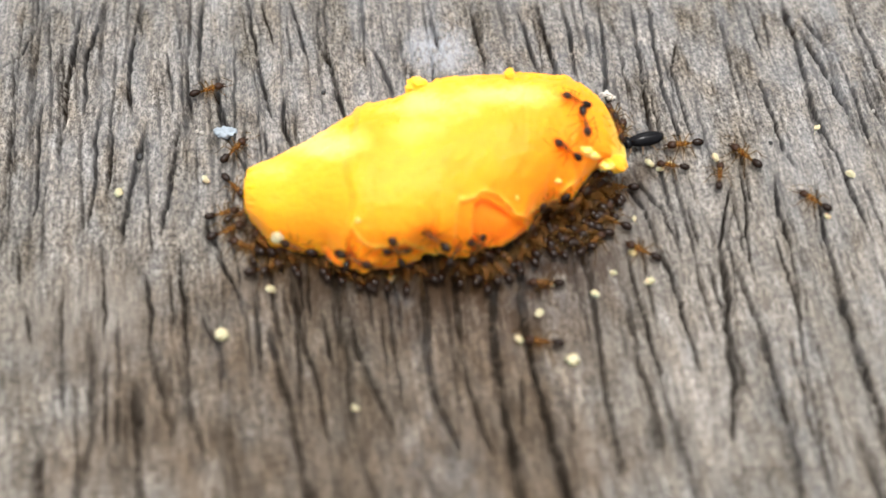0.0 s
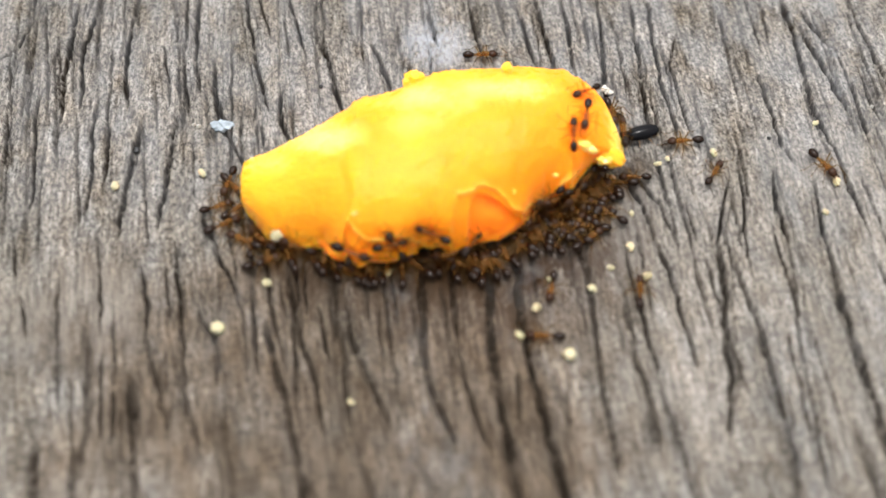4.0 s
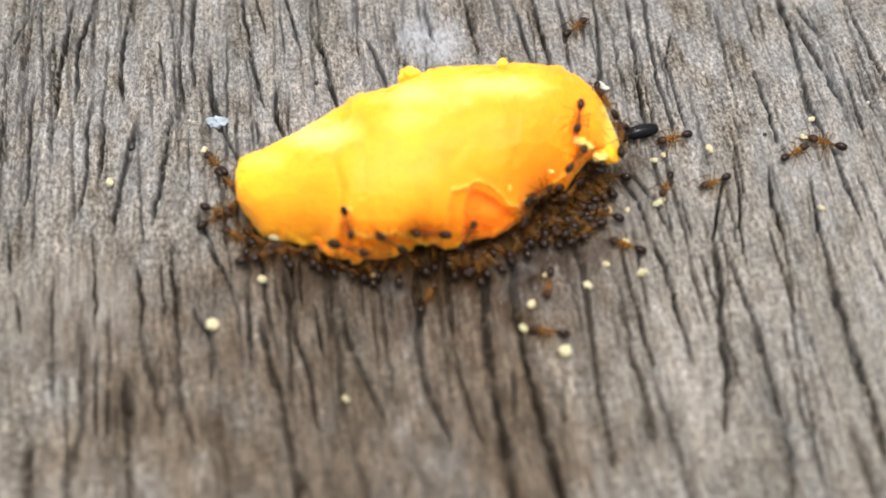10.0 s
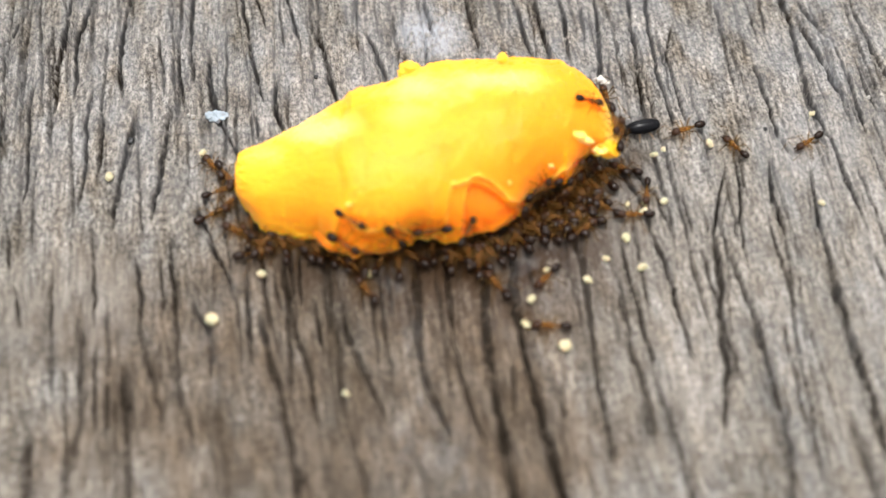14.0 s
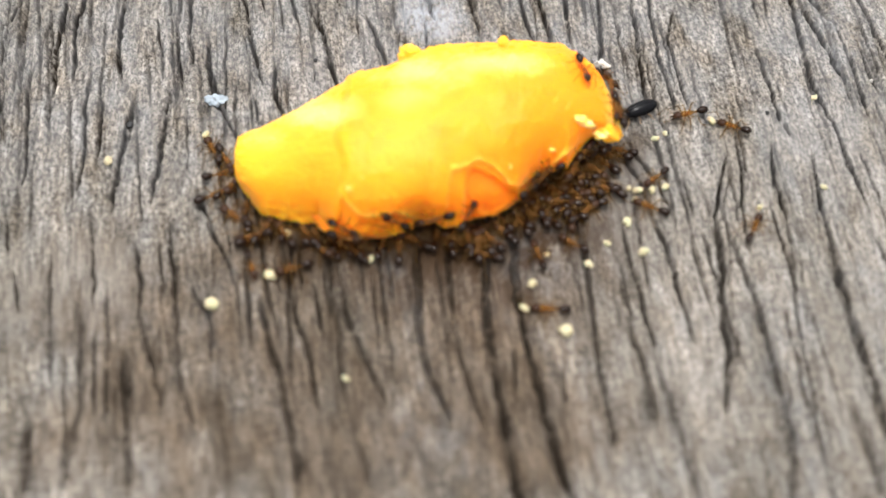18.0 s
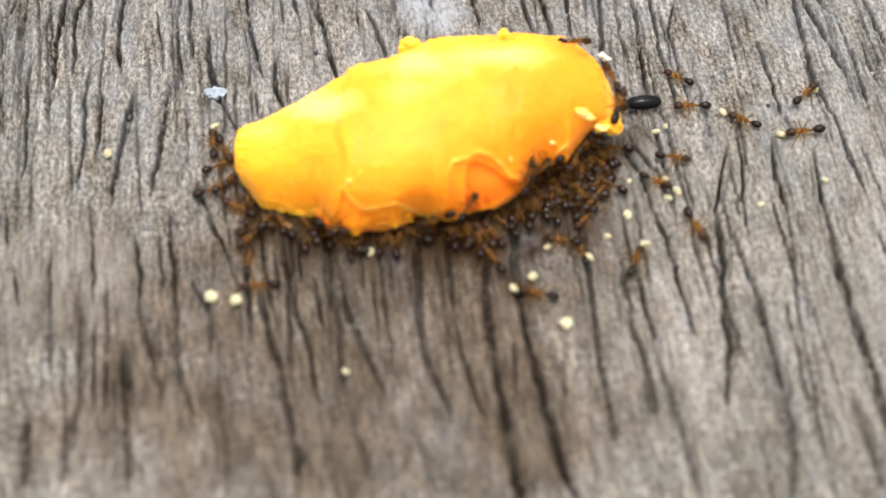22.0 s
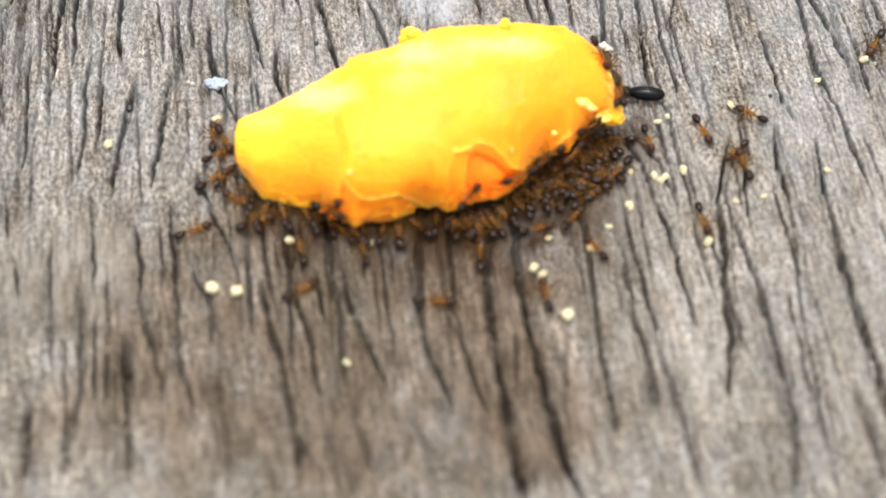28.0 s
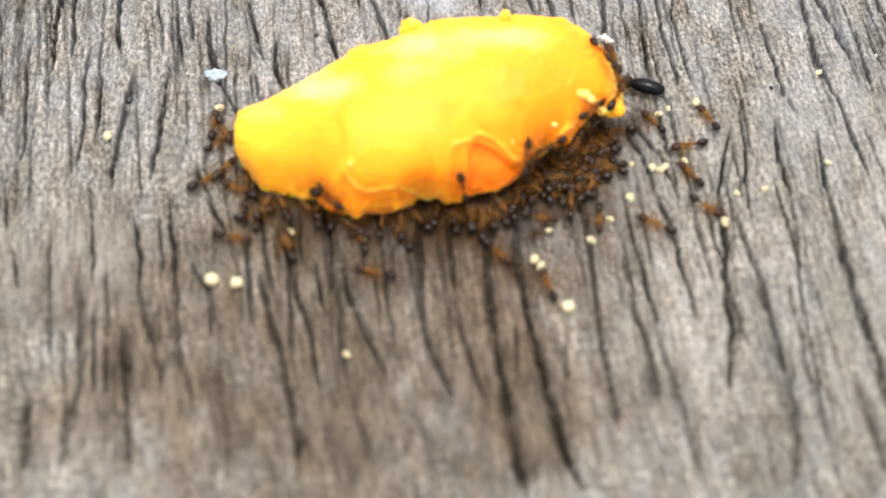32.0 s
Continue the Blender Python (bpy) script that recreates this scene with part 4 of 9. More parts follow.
# ---- a black beetle that feeds at the end of the fruit ----
def make_beetle():
    thing = tagged(new("beetle"), "small glossy black beetle feeding at the fruit", "beetle")
    for s in (-1, 1):
        bm = oval(0, 0, 0.55, 2.2, 0.95, 0.8, 0.03)
        for v in bm.verts:
            # long and nearly parallel-sided
            v.co.x *= 1 + 0.22 * (v.co.y / (1.1 * mm)) ** 2
        for v in bm.verts:
            if v.co.x * s < 0:
                v.co.x = 0.004 * mm * s
        part("wing_case", bm, BLACK, thing, "polished black wing case")
    part("thorax", oval(0, 1.2, 0.5, 0.62, 0.86, 0.62, 0.12), BLACK, thing)
    head = part("head", oval(0, 1.56, 0.42, 0.44, 0.5, 0.38, 0.2), BROWN, thing, "dark brown head")
    for s in (-1, 1):
        part("antenna", tube([(s * 0.12, 1.6, 0.45), (s * 0.42, 1.85, 0.5), (s * 0.4, 2.2, 0.35)], [0.025, 0.025, 0.045], 5), LEG, head)
        for y, lean in ((1.0, 0.6), (0.35, 0.0), (-0.2, -0.7)):
            leg = tube([(s * 0.2, y, 0.3), (s * 0.56, y + 0.2 * lean, 0.4), (s * 0.66, y + 0.45 * lean, 0.06), (s * 0.76, y + 0.6 * lean, 0.03)], [0.05, 0.045, 0.028, 0.016], 6)
            part("leg", leg, TAN, thing, "pale tan leg")
    return thing


beetle = make_beetle()


# ---- what moves ----
queue = iter(ants)
LABELS = {
    "walks": "tiny brown ant with black abdomen walking on the grey wood",
    "carries": "tiny brown ant with black abdomen carrying a pale crumb",
    "climbs": "tiny brown ant with black abdomen standing on the fruit",
    "feeds": "tiny brown ant with black abdomen crowding the fruit's edge",
}


def stand(x, y, z, heading):
    """The pose of an ant on the wood or, where z is over the wood, on the fruit's skin."""
    ahead = Vector((-math.sin(radians(heading)), math.cos(radians(heading)), 0))
    place, up = Vector((x, y, level(x, y))) * mm, Vector((0, 0, 1))
    if z > 0.25:
        place, up = SKIN.find_nearest(Vector((x, y, z)) * mm)[:2]
        place = place - up * 0.05 * mm
    side = ahead.cross(up).normalized()
    return Matrix.Translation(place) @ Matrix((side, up.cross(side), up)).transposed().to_4x4()


def gait(ant, rows):
    """Swings the legs in two sets of three wherever the ant walks."""
    legs = [o for o in ant.children if o.name.startswith("leg")]
    beats = [(0.0, 0)]
    for (t, m), (u, n) in zip(rows, rows[1:]):
        steps = min(int((u - t) / 0.14), int((n.translation - m.translation).length / (0.45 * mm)))
        if steps > 1:
            beats += [(t + 0.01, 0)] * (t + 0.01 > beats[-1][0] + 0.03)
            beats += [(t + (u - t) * (k + 0.5) / steps, 1 - 2 * (k % 2)) for k in range(steps)]
    beats.append((32.0, 0))
    for n, leg in enumerate(legs):
        base = leg.matrix_basis.copy()
        turn = 17 if n % 2 else -17
        walk(leg, [(t, base @ pose(0, 0, 0, 0, 0, turn * swing)) for t, swing in beats])


def march(rows, walker=False, load=None, does="feeds", rest=None):
    """Keys the next ant: seconds, x, y, z in millimetres and heading in degrees. load: the seconds at which it takes up and sets down a crumb; rest: where a large one then lies."""
    ant = tagged(next(queue), LABELS[does])
    path = []
    for t, *where in rows:
        m = stand(*where)
        if path:
            angle = math.degrees(path[-1][1].to_quaternion().rotation_difference(m.to_quaternion()).angle)
            angle = min(angle, 360 - angle)
            before, parts = path[-1], 1 + int(angle / 70)
            for k in range(1, parts):
                path.append((before[0] + (t - before[0]) * k / parts, before[1].lerp(m, k / parts)))
        path.append((t, m))
    walk(ant, path)
    if walker:
        gait(ant, path)
    if load:
        size = 0.95 if rest else 0.78
        ob = tagged(new("crumb", ROUND if rest else CRUMBS[1]), "pale yellow crumb held in an ant's jaws", "crumb", "crumbs carried by ants")
        ob.scale = (size, size, size)
        held = [(t, m @ pose(0.08 * mm, 1.38 * mm, 0.2 * mm, 20, 0, 40)) for t, m in path if load[0] <= t <= load[1]]
        if rest:
            held.append((load[1] + 1.0, pose(rest[0] * mm, rest[1] * mm, (level(*rest) + 0.24) * mm, 0, 0, 40)))
        walk(ob, [(0.0, held[0][1])] * (held[0][0] > 0) + held + [(32.0, held[-1][1])] * (held[-1][0] < 32))


def motions():
    march([
        (0, 14.72, 7.46, 0.00, 97), (1, 14.85, 7.05, 0.00, 99), (2, 14.84, 7.14, 0.00, 99), (3, 14.88, 7.34, 0.00, 97), (4.5, 14.81, 7.27, 0.00, 94),
        (6, 14.80, 7.19, 0.00, 95), (7, 14.97, 7.22, 0.00, 96), (8, 14.48, 7.41, 0.00, 124), (9, 14.57, 7.52, 0.00, 90), (10, 14.45, 7.26, 0.00, 107),
        (11, 14.45, 7.41, 0.00, 102), (12, 14.56, 7.51, 0.00, 95), (13, 14.95, 7.48, 0.00, 113), (14, 15.25, 7.51, 0.00, 111), (15.5, 15.27, 7.50, 0.00, 100),
        (17, 15.26, 7.45, 0.00, 101), (18, 15.27, 7.44, 0.00, 106), (19, 15.25, 7.45, 0.00, 90), (20, 15.33, 7.27, 0.00, 95), (21, 15.28, 7.52, 0.00, 90),
        (22, 15.35, 7.46, 0.00, 90), (23, 15.47, 7.46, 0.00, 85), (23.5, 15.49, 7.11, 0.00, 143), (24, 15.52, 6.77, 0.00, 200), (25, 15.67, 4.78, 0.00, 231),
        (26.5, 15.55, 4.90, 0.00, 213), (28, 15.55, 4.94, 0.00, 201), (29, 15.33, 4.15, 0.00, 176), (30, 15.58, 3.04, 0.00, 120), (31, 15.18, 2.86, 0.00, 122),
        (32, 14.65, 3.21, 0.00, 102),
    ], walker=True, does="walks")
    march([
        (0, 16.48, 4.88, 0.00, -9), (1, 16.79, 4.93, 0.00, -40), (2, 16.61, 4.83, 0.00, -39), (3, 16.36, 4.74, 0.00, -32), (4.5, 16.20, 4.72, 0.00, -31),
        (6, 16.11, 4.58, 0.00, -29), (7, 16.21, 4.46, 0.00, -29), (8, 16.70, 4.88, 0.00, -56), (9, 19.63, 6.56, 0.00, -91), (10, 21.47, 6.17, 0.00, -56),
        (11, 21.16, 5.85, 0.00, -29), (11.5, 20.65, 5.33, 0.00, 10), (12, 20.13, 4.81, 0.00, 49), (13, 17.51, 6.10, 0.00, 44), (14, 17.97, 6.09, 0.00, 38),
        (15.5, 17.50, 5.50, 0.00, 52), (17, 17.91, 6.44, 0.00, 63), (18, 17.80, 6.43, 0.00, 68), (19, 18.00, 6.44, 0.00, 53), (20, 18.12, 6.41, 0.00, 52),
        (21, 18.18, 6.45, 0.00, 55), (22, 18.39, 6.39, 0.00, 63), (23, 18.36, 6.15, 0.00, 60), (24, 18.58, 6.20, 0.00, 51), (25, 18.68, 6.15, 0.00, 50),
        (26.5, 18.61, 6.12, 0.00, 59), (28, 18.63, 6.05, 0.00, 57), (29, 18.72, 6.05, 0.00, 71), (30, 18.19, 6.58, 0.00, 47), (31, 17.82, 7.84, 0.00, 94),
        (32, 15.94, 5.13, 0.00, 29),
    ], walker=True, load=(15.5, 32), does="carries")
    march([
        (0, 18.30, 6.47, 0.00, 43), (1, 17.90, 7.04, 0.00, 21), (1.5, 18.69, 7.13, 0.00, -34), (2, 19.49, 7.22, 0.00, -90), (3, 22.99, 5.31, 0.00, -86),
        (4, 22.84, 5.66, 0.00, -146), (5, 22.69, 6.02, 0.00, -205), (6, 22.54, 6.37, 0.00, -264), (7, 22.46, 6.25, 0.00, -264), (8, 22.56, 6.35, 0.00, -261),
        (9, 20.53, 5.33, 0.00, -273), (10, 23.62, 6.90, 0.00, -291), (11, 23.15, 7.16, 0.00, -298), (12, 20.63, 5.81, 0.00, -322), (13, 25.73, 8.98, 0.00, -386),
        (13.5, 28.56, 10.25, 0.00, -328), (14, 31.39, 11.51, 0.00, -270), (20, 30.70, 8.37, 0.00, -277), (21, 24.29, 8.88, 0.00, -289), (22, 21.90, 5.63, 0.00, -262),
        (23, 24.03, 6.55, 0.00, -283), (24, 30.03, 5.82, 0.00, -270), (27.5, 31.28, 13.14, 0.00, -256), (28, 26.92, 11.84, 0.00, -212), (28.33, 25.99, 10.08, 0.00, -154),
        (28.67, 25.07, 8.31, 0.00, -97), (29, 24.14, 6.55, 0.00, -40), (30, 28.29, 5.13, 0.00, -90), (32, 28.29, 5.13, 0.00, -90),
    ], walker=True, load=(3, 32), does="carries")
    march([
        (0, 21.98, 3.10, 0.00, 49), (0.17, 22.94, 2.77, 0.00, -7), (0.33, 23.90, 2.44, 0.00, -63), (0.5, 24.86, 2.11, 0.00, -118), (1, 27.87, 0.70, 0.00, -104),
        (6, 28.41, 0.21, 0.00, -160), (11, 28.96, -0.28, 0.00, -215), (16, 29.50, -0.77, 0.00, -270), (16.5, 23.69, -0.19, 0.00, -333), (17, 17.89, 0.39, 0.00, -397),
        (18, 18.01, -1.13, 0.00, -386), (18.5, 22.92, -1.16, 0.00, -425), (19, 27.83, -1.19, 0.00, -464), (20.3, 27.84, -1.16, 0.00, -462), (21.6, 27.78, -1.16, 0.00, -463),
        (22.9, 27.81, -1.24, 0.00, -459), (24.2, 27.83, -1.16, 0.00, -459), (25.5, 27.86, -1.14, 0.00, -466), (26.8, 27.87, -1.19, 0.00, -458), (28.1, 27.88, -1.24, 0.00, -469),
        (29.4, 27.80, -1.13, 0.00, -465), (30.7, 27.85, -1.21, 0.00, -464), (32, 27.83, -1.19, 0.00, -464),
    ], walker=True, does="walks")
    march([
        (0, 13.83, 5.80, 0.00, 80), (1, 11.85, 4.82, 0.00, 100), (2, 11.66, 4.72, 0.00, 90), (3, 11.64, 4.66, 0.00, 90), (4.5, 11.60, 4.66, 0.00, 89),
        (6, 11.58, 4.69, 0.00, 86), (7, 11.69, 4.55, 0.00, 90), (8, 11.83, 4.53, 0.00, 88), (9, 13.53, 4.92, 0.00, 105), (10, 13.64, 3.76, 0.00, 158),
        (11, 13.17, 3.73, 0.00, 155), (12, 12.79, 3.25, 0.00, 170), (13, 12.52, 3.05, 0.00, 167), (14, 12.40, 2.95, 0.00, 172), (15.5, 12.53, 3.03, 0.00, 140),
        (17, 12.64, 3.00, 0.00, 103), (18, 12.88, 2.76, 0.00, 130), (19, 13.28, 2.77, 0.00, 203), (20, 13.04, 1.75, 0.00, 231), (21, 12.75, 1.80, 0.00, 221),
        (22, 12.68, 2.05, 0.00, 245), (23, 13.44, 3.04, 0.00, 206), (24, 13.30, 3.03, 0.00, 205), (25, 13.25, 3.20, 0.00, 228), (28, 12.35, 4.44, 0.00, 193),
        (28.33, 12.33, 4.55, 0.00, 145), (28.67, 12.23, 4.52, 0.00, 88), (29, 12.15, 4.62, 0.00, 28), (30, 12.11, 4.54, 0.00, 48), (31, 12.16, 4.80, 0.00, 35),
        (32, 12.73, 5.01, 0.00, 37),
    ], walker=True, load=(0, 25), does="carries")
    march([
        (0, 11.60, -0.36, 0.00, 59), (1, 10.72, -0.72, 0.00, 90), (1.5, 10.77, -1.23, 0.00, 44), (2, 10.82, -1.74, 0.00, -2), (3, 12.45, -3.59, 0.00, 28),
        (4.25, 10.75, -3.48, 0.00, -19), (5.5, 9.06, -3.37, 0.00, -66), (6, 9.33, -3.23, 0.00, -66), (7, 10.99, -0.68, 0.00, 3), (8, 11.70, 0.66, 0.00, 35),
        (9, 10.36, 0.97, 0.00, 82), (10, 11.08, -0.51, 0.00, 67), (10.5, 12.08, 0.54, 0.00, 25), (11, 13.08, 1.60, 0.00, -17), (12, 12.63, 1.86, 0.00, 50),
        (13, 13.17, 1.55, 0.00, 94), (14, 11.66, 1.25, 0.00, 90), (17, 10.14, -2.68, 0.00, 93), (18, 12.43, 0.59, 0.00, 64), (19, 10.73, -1.50, 0.00, 20),
        (19.5, 10.92, -0.28, 0.00, -18), (20, 11.10, 0.94, 0.00, -57), (20.5, 11.27, -1.35, 0.00, -120), (21, 11.45, -3.64, 0.00, -184), (21.33, 11.40, -3.56, 0.00, -130),
        (21.67, 11.26, -3.61, 0.00, -72), (22, 11.13, -3.55, 0.00, -23), (22.33, 12.35, -2.98, 0.00, -79), (22.67, 13.57, -2.41, 0.00, -135), (23, 14.79, -1.84, 0.00, -191),
        (24, 14.84, -1.74, 0.00, -171), (25, 14.96, -1.45, 0.00, -131), (26.5, 14.99, -1.44, 0.00, -155), (28, 15.00, -1.39, 0.00, -168), (29, 15.09, -1.36, 0.00, -144),
        (30, 15.22, -1.22, 0.00, -127), (31, 15.05, -0.99, 0.00, -121), (32, 15.10, -1.07, 0.00, -130),
    ], walker=True, load=(22, 32), does="carries")
    march([
        (0, 9.36, 3.73, 0.00, 43), (1.4, 9.48, 3.74, 0.00, 37), (2.8, 9.56, 3.62, 0.00, 38), (4.2, 9.58, 3.62, 0.00, 48), (5.6, 9.64, 3.55, 0.00, 37),
        (7, 9.77, 3.49, 0.00, 43), (8, 12.94, 1.62, 0.00, 93), (8.5, 13.03, 3.59, 0.00, 165), (9, 13.11, 5.56, 0.00, 236), (9.5, 14.81, 4.70, 0.00, 176),
        (10, 16.51, 3.83, 0.00, 115), (11, 15.62, 3.49, 0.00, 106), (12, 15.19, 3.05, 0.00, 104), (12.33, 14.19, 2.74, 0.00, 157), (12.67, 13.18, 2.43, 0.00, 209),
        (13, 12.18, 2.12, 0.00, 262), (13.33, 11.89, 2.93, 0.00, 318), (13.67, 11.60, 3.75, 0.00, 374), (14, 11.31, 4.56, 0.00, 430), (17, 11.81, 4.12, 0.00, 454),
        (18, 10.95, 4.74, 0.00, 437), (18.5, 11.14, 2.74, 0.00, 394), (19, 11.32, 0.74, 0.00, 350), (19.5, 11.59, 2.68, 0.00, 292), (20, 11.86, 4.62, 0.00, 233),
        (21, 12.25, 3.41, 0.00, 266), (22, 13.80, 3.64, 0.00, 261), (22.33, 14.61, 3.39, 0.00, 205), (22.67, 15.42, 3.15, 0.00, 149), (23, 16.23, 2.91, 0.00, 93),
        (23.33, 16.53, 2.45, 0.00, 36), (23.67, 16.82, 2.00, 0.00, -21), (24, 17.11, 1.54, 0.00, -78), (24.33, 16.64, 1.66, 0.00, -20), (24.67, 16.17, 1.77, 0.00, 38),
        (25, 15.70, 1.88, 0.00, 96), (28, 17.37, 3.26, 0.00, 133), (28.5, 16.59, 2.41, 0.00, 88), (29, 15.81, 1.57, 0.00, 43), (29.5, 15.83, 2.03, 0.00, 87),
        (30, 15.85, 2.49, 0.00, 131), (30.5, 15.47, 1.96, 0.00, 60), (31, 15.08, 1.42, 0.00, -11), (32, 14.58, 1.12, 0.00, 36),
    ], walker=True, does="walks")
    march([
        (0, 8.64, 2.90, 0.00, 43), (20, 9.04, 2.05, 0.00, 44), (21, 11.31, 1.23, 0.00, 67), (21.5, 13.00, 0.05, 0.00, 135), (22, 14.68, -1.14, 0.00, 203),
        (22.5, 14.15, 0.61, 0.00, 251), (23, 13.63, 2.37, 0.00, 298), (24, 13.71, 1.45, 0.00, 253), (24.33, 14.81, 1.21, 0.00, 194), (24.67, 15.90, 0.97, 0.00, 135),
        (25, 17.00, 0.72, 0.00, 76), (28, 17.72, 2.19, 0.00, 12), (29, 15.92, 1.85, 0.00, 23), (29.5, 14.94, -0.58, 0.00, -33), (30, 13.97, -3.02, 0.00, -89),
        (31, 13.77, -2.99, 0.00, -90), (31.33, 13.30, -2.77, 0.00, -40), (31.67, 12.83, -2.54, 0.00, 11), (32, 12.36, -2.32, 0.00, 61),
    ], walker=True, does="walks")
    march([
        (0, -14.77, 11.75, 0.00, -67), (1, -10.24, 10.42, 0.00, -54), (2, -4.99, 6.56, 4.83, -71), (3, -0.09, 13.64, 0.00, -71), (4.5, 3.60, 14.66, 0.00, -90),
        (5.5, 6.38, 15.75, 0.00, -75), (6, 7.04, 15.84, 0.00, -78), (7, 6.90, 16.05, 0.00, -80), (8, 6.91, 15.82, 0.00, -87), (9, 7.60, 16.27, 0.00, -59),
        (10, 8.85, 16.44, 0.00, -44), (11, 13.33, 17.21, 0.00, -111), (12, 13.99, 17.43, 0.00, -78), (13, 22.64, 17.65, 0.00, -69), (13.6, 26.40, 21.53, 0.00, -71),
        (14.91, 26.43, 21.51, 0.00, -66), (16.23, 26.46, 21.53, 0.00, -64), (17.54, 26.38, 21.48, 0.00, -70), (18.86, 26.35, 21.50, 0.00, -73), (20.17, 26.42, 21.49, 0.00, -78),
        (21.49, 26.45, 21.51, 0.00, -65), (22.8, 26.45, 21.52, 0.00, -72), (24.11, 26.41, 21.55, 0.00, -70), (25.43, 26.41, 21.55, 0.00, -65), (26.74, 26.41, 21.53, 0.00, -68),
        (28.06, 26.37, 21.51, 0.00, -65), (29.37, 26.41, 21.54, 0.00, -78), (30.69, 26.39, 21.54, 0.00, -78), (32, 26.40, 21.53, 0.00, -71),
    ], walker=True, does="walks")
    march([
        (0, -3.58, 24.02, 0.00, -179), (0.6, -3.58, 22.88, 0.00, -179), (0.73, -3.54, 20.96, 0.00, -235), (0.87, -3.49, 19.04, 0.00, -292), (1, -3.44, 17.13, 0.00, -348),
        (1.17, -3.50, 18.95, 0.00, -292), (1.33, -3.57, 20.77, 0.00, -235), (1.5, -3.63, 22.59, 0.00, -179), (2, -3.67, 24.79, 0.00, -179), (4.8, 10.24, 23.67, 0.00, -158),
        (5.5, 8.57, 18.04, 0.00, -107), (5.67, 8.69, 18.18, 0.00, -53), (5.83, 8.80, 18.27, 0.00, 15), (6, 8.89, 18.39, 0.00, 72), (7, -2.01, 17.50, 0.00, 99),
        (7.7, -6.93, 22.06, 0.00, 66), (9.05, -6.95, 22.09, 0.00, 69), (10.4, -6.99, 22.01, 0.00, 68), (11.75, -6.88, 22.03, 0.00, 65), (13.1, -6.92, 22.04, 0.00, 64),
        (14.45, -6.96, 22.05, 0.00, 67), (15.8, -6.96, 22.05, 0.00, 69), (17.15, -6.99, 22.07, 0.00, 69), (18.5, -6.96, 22.03, 0.00, 70), (19.85, -6.97, 22.03, 0.00, 65),
        (21.2, -6.91, 22.02, 0.00, 63), (22.55, -6.95, 22.10, 0.00, 65), (23.9, -6.89, 22.02, 0.00, 63), (25.25, -6.92, 22.11, 0.00, 65), (26.6, -6.97, 22.02, 0.00, 66),
        (27.95, -6.97, 22.10, 0.00, 70), (29.3, -6.97, 22.04, 0.00, 70), (30.65, -6.92, 22.10, 0.00, 63), (32, -6.93, 22.06, 0.00, 66),
    ], walker=True, does="walks")
    march([
        (0, 32.46, 15.52, 0.00, 90), (5.3, 32.85, 16.84, 0.00, 90), (6, 26.61, 15.24, 0.00, 94), (7, 24.64, 6.04, 0.00, 106), (7.33, 23.22, 6.18, 0.00, 158),
        (7.67, 21.79, 6.31, 0.00, 211), (8, 20.36, 6.45, 0.00, 263), (8.5, 23.06, 6.39, 0.00, 208), (9, 25.76, 6.32, 0.00, 153), (9.5, 27.65, 6.65, 0.00, 212),
        (10, 29.53, 6.99, 0.00, 270), (11.38, 29.49, 6.96, 0.00, 274), (12.75, 29.50, 6.97, 0.00, 269), (14.12, 29.52, 6.98, 0.00, 276), (15.5, 29.49, 6.93, 0.00, 276),
        (16.88, 29.58, 7.05, 0.00, 269), (18.25, 29.58, 7.04, 0.00, 266), (19.62, 29.56, 7.03, 0.00, 272), (21, 29.53, 6.96, 0.00, 268), (22.38, 29.50, 6.94, 0.00, 271),
        (23.75, 29.50, 7.02, 0.00, 264), (25.12, 29.58, 7.01, 0.00, 276), (26.5, 29.58, 7.04, 0.00, 271), (27.88, 29.47, 7.02, 0.00, 266), (29.25, 29.51, 7.01, 0.00, 271),
        (30.62, 29.52, 7.04, 0.00, 272), (32, 29.53, 6.99, 0.00, 270),
    ], walker=True, does="walks")
